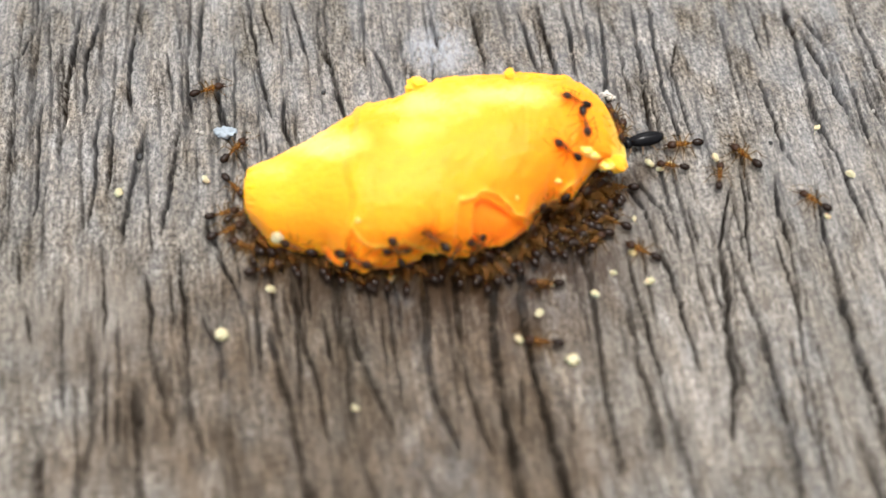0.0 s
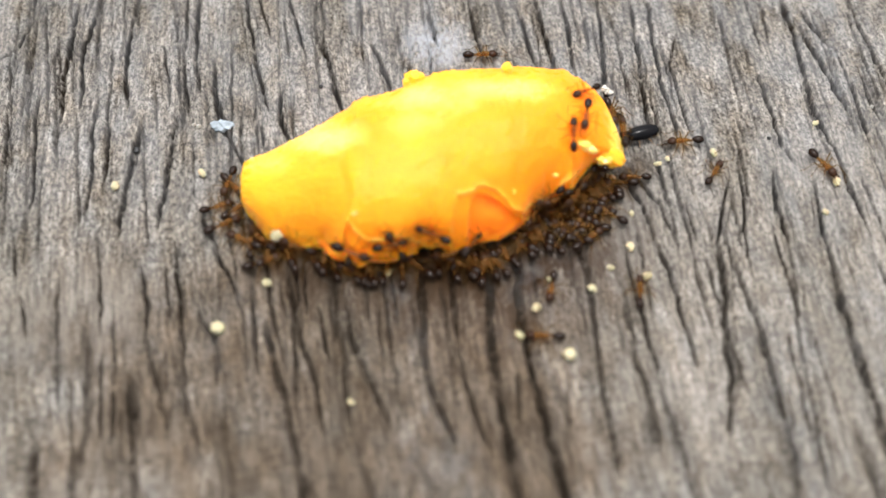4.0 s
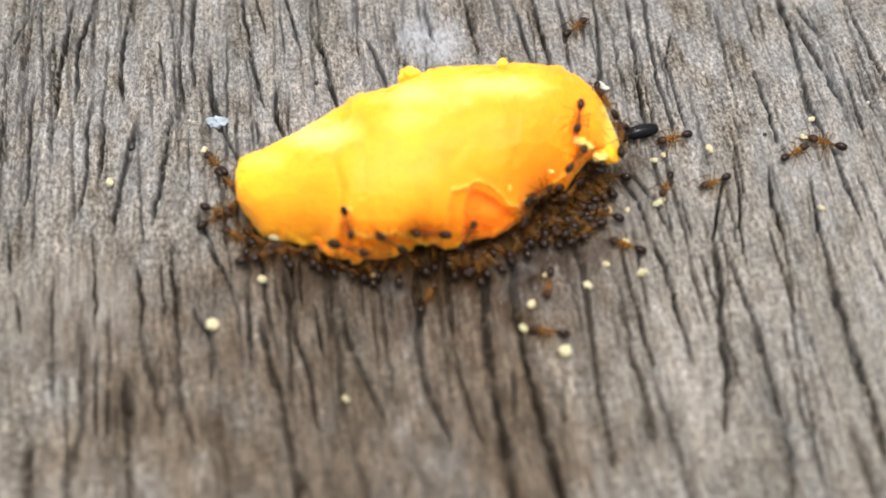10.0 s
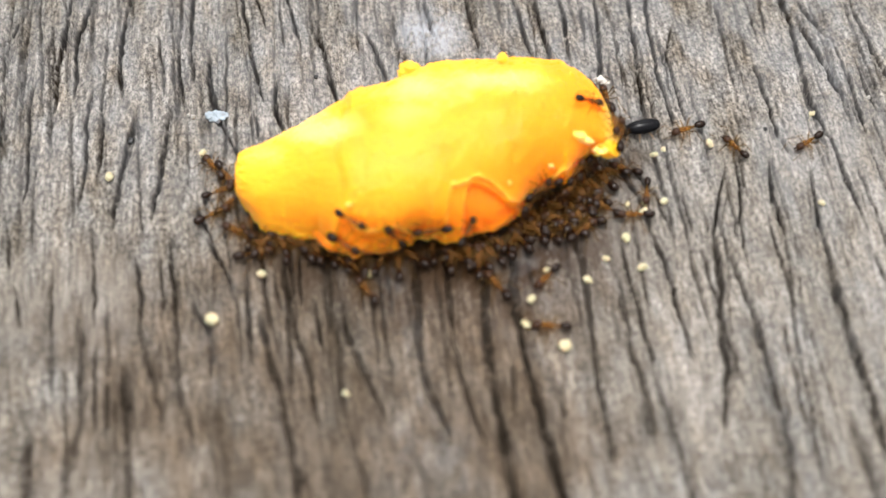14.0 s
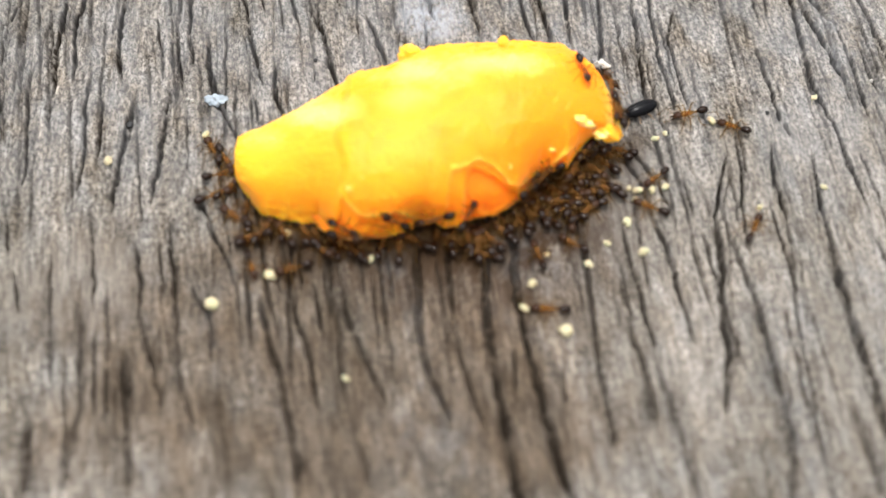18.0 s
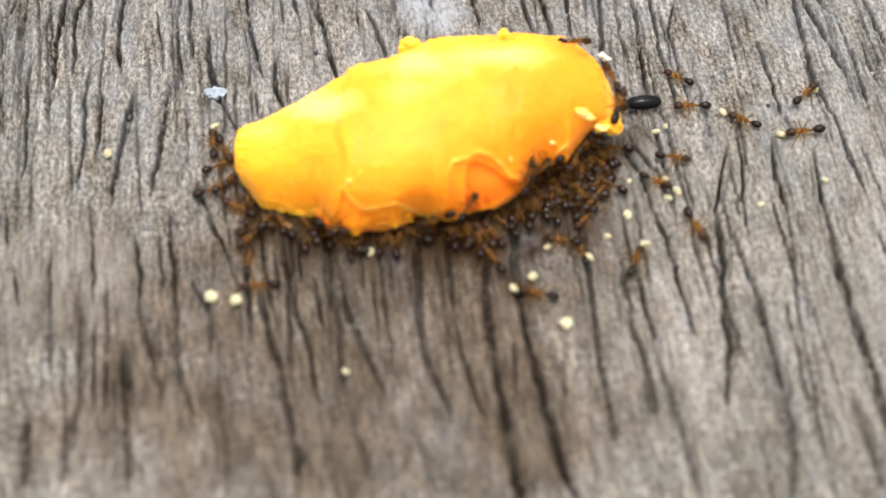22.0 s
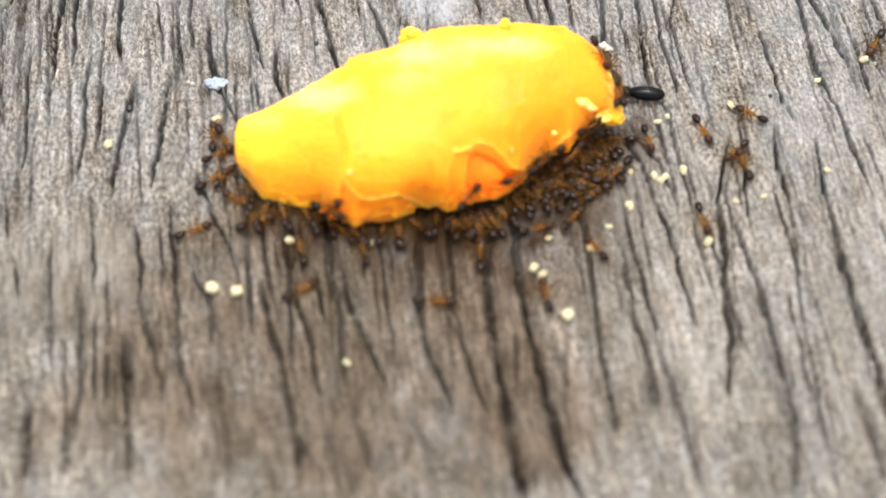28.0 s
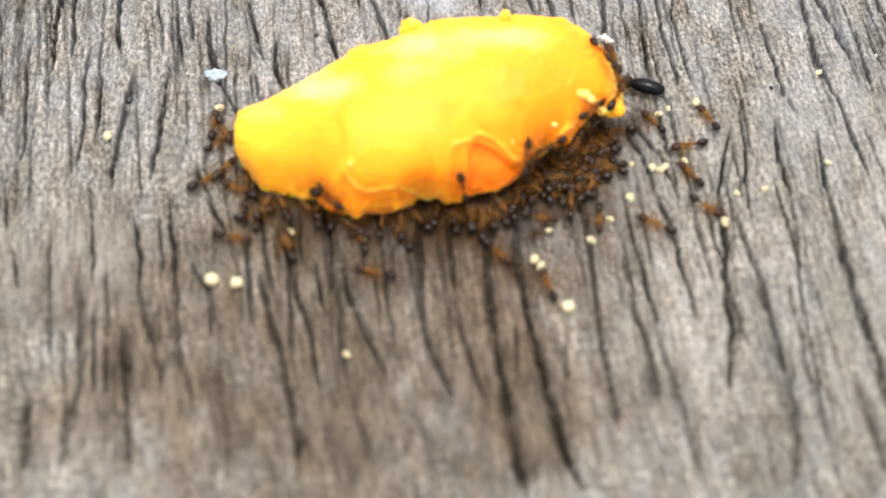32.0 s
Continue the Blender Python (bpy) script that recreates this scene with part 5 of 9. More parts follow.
    march([
        (0, 31.42, 10.32, 0.00, 90), (1.5, 31.23, 9.96, 0.00, 90), (1.75, 28.54, 9.72, 0.00, 17), (2, 25.85, 9.48, 0.00, -57), (2.7, 29.47, 8.58, 0.00, -105),
        (3.57, 30.22, 9.42, 0.00, -160), (4.43, 30.96, 10.25, 0.00, -215), (5.3, 31.71, 11.08, 0.00, -270), (6, 26.68, 9.89, 0.00, -245), (6.35, 28.33, 9.32, 0.00, -175),
        (6.7, 29.99, 8.76, 0.00, -105), (8.6, 30.70, 9.85, 0.00, -160), (10.5, 31.40, 10.95, 0.00, -215), (12.4, 32.11, 12.04, 0.00, -270), (12.7, 29.06, 10.62, 0.00, -331),
        (13, 26.01, 9.20, 0.00, -392), (13.33, 24.83, 8.37, 0.00, -340), (13.67, 23.66, 7.53, 0.00, -287), (14, 22.48, 6.69, 0.00, -235), (14.5, 25.92, 6.60, 0.00, -162),
        (15, 29.35, 6.50, 0.00, -90), (16.31, 29.33, 6.47, 0.00, -85), (17.62, 29.35, 6.54, 0.00, -92), (18.92, 29.32, 6.51, 0.00, -85), (20.23, 29.31, 6.54, 0.00, -84),
        (21.54, 29.39, 6.54, 0.00, -97), (22.85, 29.37, 6.55, 0.00, -96), (24.15, 29.33, 6.47, 0.00, -89), (25.46, 29.34, 6.50, 0.00, -86), (26.77, 29.29, 6.45, 0.00, -95),
        (28.08, 29.31, 6.45, 0.00, -83), (29.38, 29.40, 6.45, 0.00, -90), (30.69, 29.33, 6.48, 0.00, -92), (32, 29.35, 6.50, 0.00, -90),
    ], walker=True, does="walks")
    march([
        (0, 14.53, 24.02, 0.00, -116), (18.3, 14.52, 20.94, 0.00, -116), (19, 16.83, 16.29, 0.00, -73), (19.6, 19.73, 15.31, 0.00, -109), (20, 24.71, 11.85, 0.00, -132),
        (20.3, 29.81, 8.97, 0.00, -120), (21.6, 29.83, 8.98, 0.00, -122), (22.9, 29.78, 8.95, 0.00, -125), (24.2, 29.82, 8.99, 0.00, -121), (25.5, 29.76, 8.93, 0.00, -121),
        (26.8, 29.83, 9.00, 0.00, -121), (28.1, 29.85, 8.98, 0.00, -121), (29.4, 29.80, 8.97, 0.00, -117), (30.7, 29.81, 8.99, 0.00, -120), (32, 29.81, 8.97, 0.00, -120),
    ], walker=True, does="walks")
    march([
        (0, 32.71, 14.07, 0.00, 90), (20.5, 32.35, 11.27, 0.00, 90), (20.75, 29.11, 10.43, 0.00, 26), (21, 25.86, 9.59, 0.00, -37), (22, 22.22, 8.48, 0.00, -44),
        (22.6, 27.01, 13.02, 0.00, -59), (23, 31.02, 14.75, 0.00, -64), (24.5, 30.99, 14.75, 0.00, -61), (26, 30.97, 14.74, 0.00, -65), (27.5, 31.07, 14.80, 0.00, -66),
        (29, 31.07, 14.78, 0.00, -67), (30.5, 31.02, 14.70, 0.00, -59), (32, 31.02, 14.75, 0.00, -64),
    ], walker=True, does="walks")
    march([
        (0, 7.71, 6.83, 5.10, 90), (7, 8.66, 7.94, 3.40, 142), (14, 9.61, 9.05, 1.70, 194), (21, 10.56, 10.17, 0.00, 246), (21.33, 11.97, 10.05, 0.00, 304),
        (21.67, 13.38, 9.94, 0.00, 361), (22, 14.79, 9.83, 0.00, 419), (22.5, 14.44, 9.60, 0.00, 460), (23, 14.08, 9.37, 0.00, 502), (24, 14.71, 7.22, 0.00, 471),
        (25, 12.15, 3.30, 0.00, 467), (27, 10.04, 1.82, 0.00, 467), (28.67, 10.06, 1.87, 0.00, 471), (30.33, 10.07, 1.85, 0.00, 468), (32, 10.04, 1.82, 0.00, 467),
    ], walker=True, does="walks")
    march([
        (0, -12.69, 6.91, 0.00, -35), (0.5, -12.53, 5.37, 0.00, -83), (1, -12.36, 3.83, 0.00, -131), (3, -12.28, 3.92, 0.00, -133), (3.83, -12.46, 4.09, 0.00, -183),
        (4.67, -12.65, 4.27, 0.00, -234), (5.5, -12.84, 4.44, 0.00, -285), (6, -12.85, 4.61, 0.00, -283), (7, -12.89, 4.87, 0.00, -297), (8, -12.74, 4.60, 0.00, -281),
        (9, -12.69, 4.50, 0.00, -307), (10, -13.05, 5.16, 0.00, -320), (11, -13.12, 4.69, 0.00, -327), (12, -13.19, 4.52, 0.00, -316), (13, -13.16, 4.59, 0.00, -326),
        (14, -13.10, 4.46, 0.00, -323), (15.5, -13.19, 4.51, 0.00, -340), (17, -13.18, 4.54, 0.00, -343), (18, -13.10, 4.53, 0.00, -332), (19, -13.13, 4.35, 0.00, -333),
        (20, -12.94, 4.35, 0.00, -341), (21, -13.10, 4.28, 0.00, -355), (22, -13.10, 4.46, 0.00, -353), (23, -12.94, 4.60, 0.00, -348), (24, -12.92, 4.34, 0.00, -357),
        (25, -13.11, 4.58, 0.00, -352), (26.5, -13.16, 4.48, 0.00, -361), (28, -13.12, 4.31, 0.00, -357), (29, -13.11, 4.21, 0.00, -355), (30, -13.10, 4.30, 0.00, -367),
        (31, -13.17, 4.32, 0.00, -365), (32, -13.09, 4.56, 0.00, -363),
    ], load=(5.5, 32), does="carries")
    march([
        (0, -12.98, 2.21, 0.00, -73), (1.5, -13.06, 2.17, 0.00, -67), (3, -13.07, 2.16, 0.00, -68), (4.5, -13.10, 2.26, 0.00, -70), (6, -13.08, 2.22, 0.00, -72),
        (9, -12.76, 1.63, 0.00, -114), (13, -12.77, 2.58, 0.00, -65), (14.5, -12.69, 2.69, 0.00, -66), (16, -12.66, 2.64, 0.00, -65), (17.5, -12.65, 2.78, 0.00, -76),
        (19, -12.61, 2.81, 0.00, -73), (20.5, -12.60, 2.91, 0.00, -75), (22, -12.68, 2.92, 0.00, -61), (23.5, -12.71, 2.93, 0.00, -65), (25, -12.71, 3.02, 0.00, -58),
        (26.33, -12.71, 3.06, 0.00, -60), (27.67, -12.75, 3.03, 0.00, -60), (29, -12.75, 3.05, 0.00, -58), (30.5, -12.75, 3.16, 0.00, -52), (32, -12.73, 3.37, 0.00, -45),
    ])
    march([
        (0, -12.65, 0.89, 0.00, -62), (1.5, -12.58, 0.87, 0.00, -59), (3, -12.67, 0.89, 0.00, -59), (4.5, -12.59, 0.86, 0.00, -62), (6, -12.59, 0.85, 0.00, -62),
        (7.5, -12.65, 1.03, 0.00, -65), (9, -12.73, 1.10, 0.00, -58), (10.33, -12.82, 1.08, 0.00, -51), (11.67, -12.81, 0.99, 0.00, -52), (13, -12.86, 0.95, 0.00, -54),
        (14.5, -12.89, 0.98, 0.00, -61), (16, -12.84, 1.05, 0.00, -64), (17.5, -12.82, 1.19, 0.00, -66), (19, -12.84, 1.20, 0.00, -66), (20.5, -12.84, 1.18, 0.00, -58),
        (22, -12.88, 1.16, 0.00, -65), (23.5, -12.97, 1.19, 0.00, -59), (25, -12.94, 1.19, 0.00, -55), (26.33, -12.96, 1.18, 0.00, -59), (27.67, -12.87, 1.17, 0.00, -51),
        (29, -12.89, 1.22, 0.00, -59), (32, -13.22, 0.57, 0.00, -57),
    ])
    march([
        (0, -12.46, 4.26, 0.00, -139), (6, -12.23, 3.70, 0.00, -138), (7.4, -12.26, 3.77, 0.00, -140), (8.8, -12.25, 3.85, 0.00, -139), (10.2, -12.32, 3.90, 0.00, -136),
        (11.6, -12.36, 3.95, 0.00, -135), (13, -12.38, 3.98, 0.00, -142), (14.5, -12.40, 3.96, 0.00, -147), (16, -12.38, 4.03, 0.00, -139), (17.5, -12.38, 3.99, 0.00, -151),
        (19, -12.44, 4.03, 0.00, -148), (20.3, -12.47, 4.02, 0.00, -146), (21.6, -12.40, 4.13, 0.00, -153), (22.9, -12.40, 4.08, 0.00, -151), (24.2, -12.42, 4.08, 0.00, -156),
        (25.5, -12.41, 4.13, 0.00, -153), (26.8, -12.44, 4.20, 0.00, -158), (28.1, -12.48, 4.19, 0.00, -152), (29.4, -12.49, 4.23, 0.00, -146), (30.7, -12.48, 4.25, 0.00, -158),
        (32, -12.47, 4.27, 0.00, -153),
    ])
    march([
        (0, -11.99, 2.07, 0.00, -57), (1.5, -12.04, 2.04, 0.00, -60), (3, -11.98, 2.02, 0.00, -59), (4.5, -11.99, 1.91, 0.00, -47), (6, -12.06, 1.87, 0.00, -49),
        (7.4, -12.04, 1.81, 0.00, -46), (8.8, -12.06, 1.83, 0.00, -51), (10.2, -12.05, 1.81, 0.00, -45), (11.6, -12.09, 1.67, 0.00, -47), (13, -12.10, 1.68, 0.00, -46),
        (14.5, -12.12, 1.70, 0.00, -44), (16, -12.10, 1.64, 0.00, -45), (17.5, -12.10, 1.63, 0.00, -42), (19, -12.12, 1.66, 0.00, -48), (20.3, -12.11, 1.59, 0.00, -41),
        (21.6, -12.19, 1.58, 0.00, -43), (22.9, -12.14, 1.57, 0.00, -42), (24.2, -12.17, 1.51, 0.00, -48), (25.5, -12.23, 1.53, 0.00, -38), (26.8, -12.19, 1.50, 0.00, -43),
        (28.1, -12.24, 1.42, 0.00, -34), (29.4, -12.28, 1.40, 0.00, -42), (30.7, -12.20, 1.35, 0.00, -39), (32, -12.25, 1.34, 0.00, -36),
    ])
    march([
        (0, 5.64, -6.42, 0.00, 83), (1, 5.64, -6.53, 0.00, 84), (3, 5.68, -6.47, 0.00, 87), (6, 6.33, -6.24, 0.00, 85), (7, 6.34, -6.35, 0.00, 88),
        (8, 6.40, -6.29, 0.00, 80), (9, 6.37, -6.29, 0.00, 77), (10.33, 6.35, -6.30, 0.00, 82), (11.67, 6.34, -6.28, 0.00, 73), (13, 6.35, -6.34, 0.00, 79),
        (14, 6.50, -6.27, 0.00, 86), (15.5, 6.50, -6.37, 0.00, 80), (17, 6.55, -6.37, 0.00, 85), (18, 6.38, -6.17, 0.00, 87), (19, 5.77, -5.47, 0.00, 67),
        (20, 5.78, -5.67, 0.00, 74), (21, 5.86, -5.73, 0.00, 65), (22, 5.73, -5.62, 0.00, 76), (23, 5.81, -5.21, 0.00, 41), (24, 5.90, -6.26, 0.00, 19),
        (25, 5.96, -6.09, 0.00, 9), (26.5, 6.03, -6.17, 0.00, 5), (28, 6.03, -6.30, 0.00, 10), (29, 6.08, -6.28, 0.00, 9), (30, 6.12, -6.21, 0.00, 9),
        (31, 6.09, -6.19, 0.00, 10), (32, 6.11, -6.21, 0.00, 18),
    ], walker=True, load=(0, 32), does="carries")
    march([
        (0, 5.91, -2.48, 0.00, 88), (0.5, 6.06, -2.59, 0.00, 49), (1, 6.29, -2.68, 0.00, 3), (1.67, 6.33, -2.80, 0.00, 61), (2.33, 6.25, -3.00, 0.00, 112),
        (3, 6.29, -3.14, 0.00, 172), (4.5, 6.37, -3.01, 0.00, 168), (6, 6.45, -2.90, 0.00, 172), (7.5, 6.41, -2.98, 0.00, 161), (9, 6.43, -3.13, 0.00, 163),
        (10.33, 6.42, -3.05, 0.00, 171), (11.67, 6.31, -3.05, 0.00, 166), (13, 6.28, -3.02, 0.00, 166), (14.33, 6.39, -2.97, 0.00, 123), (15.67, 6.45, -3.00, 0.00, 74),
        (17, 6.57, -3.06, 0.00, 29), (18, 5.84, -2.63, 0.00, 18), (19, 5.56, -3.70, 0.00, 59), (20, 5.63, -3.23, 0.00, 35), (21, 5.44, -2.94, 0.00, 39),
        (22, 7.29, -2.08, 0.00, 78), (23, 6.83, -2.07, 0.00, 136), (24, 6.36, -2.07, 0.00, 193), (25, 5.90, -2.07, 0.00, 251), (26.5, 5.75, -1.98, 0.00, 261),
        (28, 5.57, -1.94, 0.00, 284), (29, 5.79, -2.04, 0.00, 257), (30, 5.41, -2.07, 0.00, 258), (32, 5.72, -1.68, 0.00, 260),
    ], walker=True, does="walks")
    march([
        (0, 0.43, -1.81, 2.09, 32), (1.5, 0.52, -1.77, 1.90, 31), (3, 0.56, -1.77, 1.71, 27), (4.5, 0.62, -1.74, 1.52, 32), (6, 1.84, -5.85, 0.00, 46),
        (6.5, 1.64, -4.90, 0.00, 117), (7, 1.43, -3.95, 0.00, 188), (8, 0.07, -3.31, 0.00, 218), (8.33, -0.20, -3.85, 0.00, 158), (8.67, -0.46, -4.39, 0.00, 98),
        (9, -0.73, -4.93, 0.00, 38), (10, -0.42, -4.24, 0.00, -24), (11, 0.24, -4.05, 0.00, -19), (12, -0.15, -4.09, 0.00, -7), (13, 0.79, -4.78, 0.00, -78),
        (13.5, 2.17, -4.23, 0.00, -21), (14, 3.56, -3.68, 0.00, 36), (17, 1.42, -2.60, 0.00, 38), (18, 2.81, -2.60, 0.00, 71), (19, 3.05, -2.34, 0.00, 45),
        (20, 3.25, -2.55, 0.00, 34), (21, 3.45, -2.94, 0.00, 41), (24, 2.66, -3.88, 0.00, -20), (25, 2.80, -3.89, 0.00, -42), (26.5, 2.62, -3.86, 0.00, -21),
        (28, 2.44, -3.72, 0.00, -1), (29, 2.52, -3.75, 0.00, 2), (30, 2.57, -3.67, 0.00, 4), (31, 2.57, -3.89, 0.00, 4), (31.5, 2.95, -3.96, 0.00, -66),
        (32, 3.33, -4.03, 0.00, -136),
    ], walker=True, does="walks")
    march([
        (0, -4.14, -1.93, 0.00, 20), (9, -3.74, -2.59, 0.00, 14), (10, -3.69, -2.58, 0.00, 17), (11, -3.37, -3.32, 0.00, 16), (12, -3.39, -3.72, 0.00, 23),
        (13, -3.77, -4.14, 0.00, 42), (14, -3.75, -4.22, 0.00, 36), (15, -4.73, -3.75, 0.00, -21), (16, -5.72, -3.28, 0.00, -78), (17, -6.71, -2.81, 0.00, -135),
        (19, -6.61, -2.27, 0.00, -90), (20.5, -6.77, -2.29, 0.00, -56), (22, -6.96, -2.29, 0.00, -24), (25, -6.84, -3.31, 0.00, -50), (28, -7.52, -3.62, 0.00, 15),
        (29, -7.39, -3.47, 0.00, 23), (32, -8.33, -3.84, 0.00, 23),
    ], walker=True, does="walks")
    march([
        (0, -10.10, -0.36, 0.00, 26), (16, -9.87, -1.59, 0.00, 50), (17, -9.55, -3.64, 0.00, 13), (17.33, -9.79, -3.61, 0.00, -45), (17.67, -10.03, -3.58, 0.00, -103),
        (18, -10.27, -3.54, 0.00, -161), (18.33, -10.23, -3.63, 0.00, -113), (18.67, -10.26, -3.79, 0.00, -61), (19, -10.31, -3.94, 0.00, -1), (20, -10.23, -3.60, 0.00, 6),
        (21, -10.43, -3.78, 0.00, -8), (22, -10.39, -3.83, 0.00, -5), (22.33, -10.48, -3.64, 0.00, 52), (22.67, -10.57, -3.45, 0.00, 109), (23, -10.66, -3.26, 0.00, 167),
        (25, -11.15, -2.76, 0.00, 192), (26, -10.85, -2.39, 0.00, 137), (27, -10.54, -2.03, 0.00, 81), (28, -10.24, -1.67, 0.00, 26), (30, -10.12, -1.98, 0.00, -1),
        (32, -10.03, -2.04, 0.00, -4),
    ], walker=True, does="walks")
    march([
        (0, -8.14, -1.04, 1.54, 41), (1.31, -8.12, -1.05, 1.42, 35), (2.62, -8.06, -0.96, 1.30, 39), (3.92, -7.99, -0.97, 1.18, 36), (5.23, -7.96, -0.97, 1.06, 47),
        (6.54, -7.94, -0.93, 0.95, 39), (7.85, -7.90, -0.90, 0.83, 46), (9.15, -7.91, -0.90, 0.71, 41), (10.46, -7.91, -0.97, 0.59, 35), (11.77, -7.87, -0.94, 0.47, 41),
        (13.08, -7.77, -0.88, 0.35, 40), (14.38, -7.75, -0.90, 0.24, 41), (15.69, -7.70, -0.87, 0.12, 37), (17, -7.70, -0.84, 0.00, 41), (18, -7.83, -3.78, 0.00, 108),
        (19, -8.64, -4.87, 0.00, 123), (20, -9.55, -5.40, 0.00, 100), (21, -9.46, -5.39, 0.00, 91), (22, -9.57, -5.37, 0.00, 95), (23, -9.02, -5.68, 0.00, 90),
        (24, -8.46, -5.81, 0.00, 79), (25, -8.46, -5.60, 0.00, 68), (26.5, -7.96, -5.93, 0.00, 6), (28, -7.45, -6.25, 0.00, -57), (29, -5.52, -5.73, 0.00, -53),
        (30, -7.82, -4.52, 0.00, -52), (31, -7.96, -4.73, 0.00, -36), (32, -8.15, -3.93, 0.00, 17),
    ], walker=True, load=(0, 20), rest=(-10.88, -6.22), does="carries")
    march([
        (0, -5.49, -1.97, 2.32, 41), (15, -5.13, -1.44, 0.00, 41), (16, -5.38, -1.68, 0.00, 1), (17, -5.64, -1.91, 0.00, -38), (19, -5.11, -2.55, 0.00, 33),
        (20.5, -5.02, -2.66, 0.00, 26), (22, -5.03, -2.82, 0.00, 23), (23, -5.47, -3.68, 0.00, -42), (24, -5.91, -4.54, 0.00, -106), (25, -5.96, -4.47, 0.00, -71),
        (26.5, -5.01, -4.04, 0.00, -29), (28, -4.05, -3.61, 0.00, 13), (29, -3.87, -3.51, 0.00, -1), (30, -3.84, -3.62, 0.00, 5), (31, -3.40, -3.78, 0.00, -48),
        (32, -4.19, -3.35, 0.00, 19),
    ], walker=True, does="walks")
    march([
        (0, -0.44, -2.15, 3.39, 59), (23, 0.02, -1.80, 1.56, 59), (24, 2.41, -3.13, 0.00, 22), (25, 3.02, -6.86, 0.00, -11), (26, 2.26, -6.56, 0.00, 32),
        (27, 1.50, -6.26, 0.00, 74), (27.33, 0.95, -6.45, 0.00, 18), (27.67, 0.40, -6.64, 0.00, -37), (28, -0.16, -6.82, 0.00, -92), (29, 0.67, -7.38, 0.00, -108),
        (29.5, 0.17, -6.92, 0.00, -171), (30, -0.32, -6.45, 0.00, -234), (31, -1.12, -6.86, 0.00, -294), (32, -3.29, -5.58, 0.00, -285),
    ], walker=True, does="walks")
    march([
        (0, -2.49, -2.10, 2.50, 23), (1.33, -2.48, -2.10, 2.50, 25), (2.67, -2.47, -2.16, 2.50, 20), (4, -2.38, -2.15, 2.50, 24), (5.33, -2.43, -2.14, 2.50, 21),
        (6.67, -2.38, -2.15, 2.50, 20), (8, -2.39, -2.15, 2.50, 27), (9.33, -2.38, -2.17, 2.50, 27), (10.67, -2.31, -2.09, 2.50, 22), (12, -2.29, -2.13, 2.50, 22),
        (13.33, -2.20, -2.16, 2.50, 24), (14.67, -2.23, -2.17, 2.50, 32), (16, -2.23, -2.17, 2.49, 24), (17.33, -2.16, -2.16, 2.49, 35), (18.67, -2.17, -2.08, 2.49, 29),
        (20, -2.14, -2.14, 2.49, 32), (22, -2.41, -2.46, 0.00, 20), (23.5, -2.49, -2.62, 0.00, 19), (25, -2.50, -2.72, 0.00, 9), (28, -2.24, -2.26, 0.00, 9),
        (29, -2.01, -2.44, 0.00, 11), (30, -1.31, -3.93, 0.00, 79), (31, -2.13, -3.51, 0.00, 68), (32, -1.91, -3.13, 0.00, 29),
    ], walker=True, does="walks")
    march([
        (0, 6.31, 1.25, 0.00, 50), (14, 7.42, 0.22, 0.00, 44), (17, 7.89, -1.48, 0.00, 56), (20, 7.70, -2.02, 0.00, 53), (21, 7.62, -1.99, 0.00, 55),
        (22, 8.24, -2.80, 0.00, 14), (23, 8.20, -3.48, 0.00, 9), (24, 9.04, -3.76, 0.00, 46), (25, 9.03, -3.73, 0.00, 43), (28, 8.93, -3.19, 0.00, 35),
        (29, 7.88, -3.40, 0.00, 67), (30, 7.29, -3.07, 0.00, 70), (30.5, 8.12, -2.57, 0.00, 116), (31, 8.95, -2.08, 0.00, 161), (32, 9.15, -1.61, 0.00, 177),
    ], walker=True, does="walks")
    march([
        (0, -10.18, -0.22, 0.93, 42), (12.5, -10.39, -1.44, 0.47, 92), (25, -10.60, -2.66, 0.00, 143), (26.5, -12.43, -2.92, 0.00, 107), (27, -12.85, -2.72, 0.00, 50),
        (27.5, -13.27, -2.52, 0.00, -7), (28, -13.69, -2.32, 0.00, -64), (29, -13.47, -2.87, 0.00, -97), (30, -13.52, -2.89, 0.00, -100), (31, -13.44, -2.75, 0.00, -102),
        (32, -11.37, -3.32, 0.00, -101),
    ], walker=True, does="walks")
    march([
        (0, 7.08, 1.86, 0.00, 63), (1.36, 7.14, 1.84, 0.00, 56), (2.73, 7.18, 1.91, 0.00, 61), (4.09, 7.13, 1.79, 0.00, 52), (5.45, 7.19, 1.78, 0.00, 50),
        (6.82, 7.29, 1.88, 0.00, 50), (8.18, 7.36, 1.82, 0.00, 57), (9.55, 7.39, 1.87, 0.00, 45), (10.91, 7.36, 1.83, 0.00, 56), (12.27, 7.37, 1.78, 0.00, 52),
        (13.64, 7.41, 1.79, 0.00, 44), (15, 7.49, 1.79, 0.00, 44), (16, 8.06, 0.75, 0.00, 102), (17, 8.62, -0.30, 0.00, 159), (18, 7.65, 0.01, 0.00, 190),
        (18.67, 8.08, -0.50, 0.00, 131), (19.33, 8.52, -1.02, 0.00, 71), (20, 8.96, -1.53, 0.00, 11), (21, 8.78, -1.00, 0.00, 75), (22, 8.60, -0.47, 0.00, 139),
        (25, 7.69, -1.91, 0.00, 213), (27, 7.67, -1.46, 0.00, 285), (29, 7.64, -1.01, 0.00, 357), (30.5, 7.64, -0.85, 0.00, 353), (32, 7.59, -0.80, 0.00, 357),
    ], walker=True, does="walks")
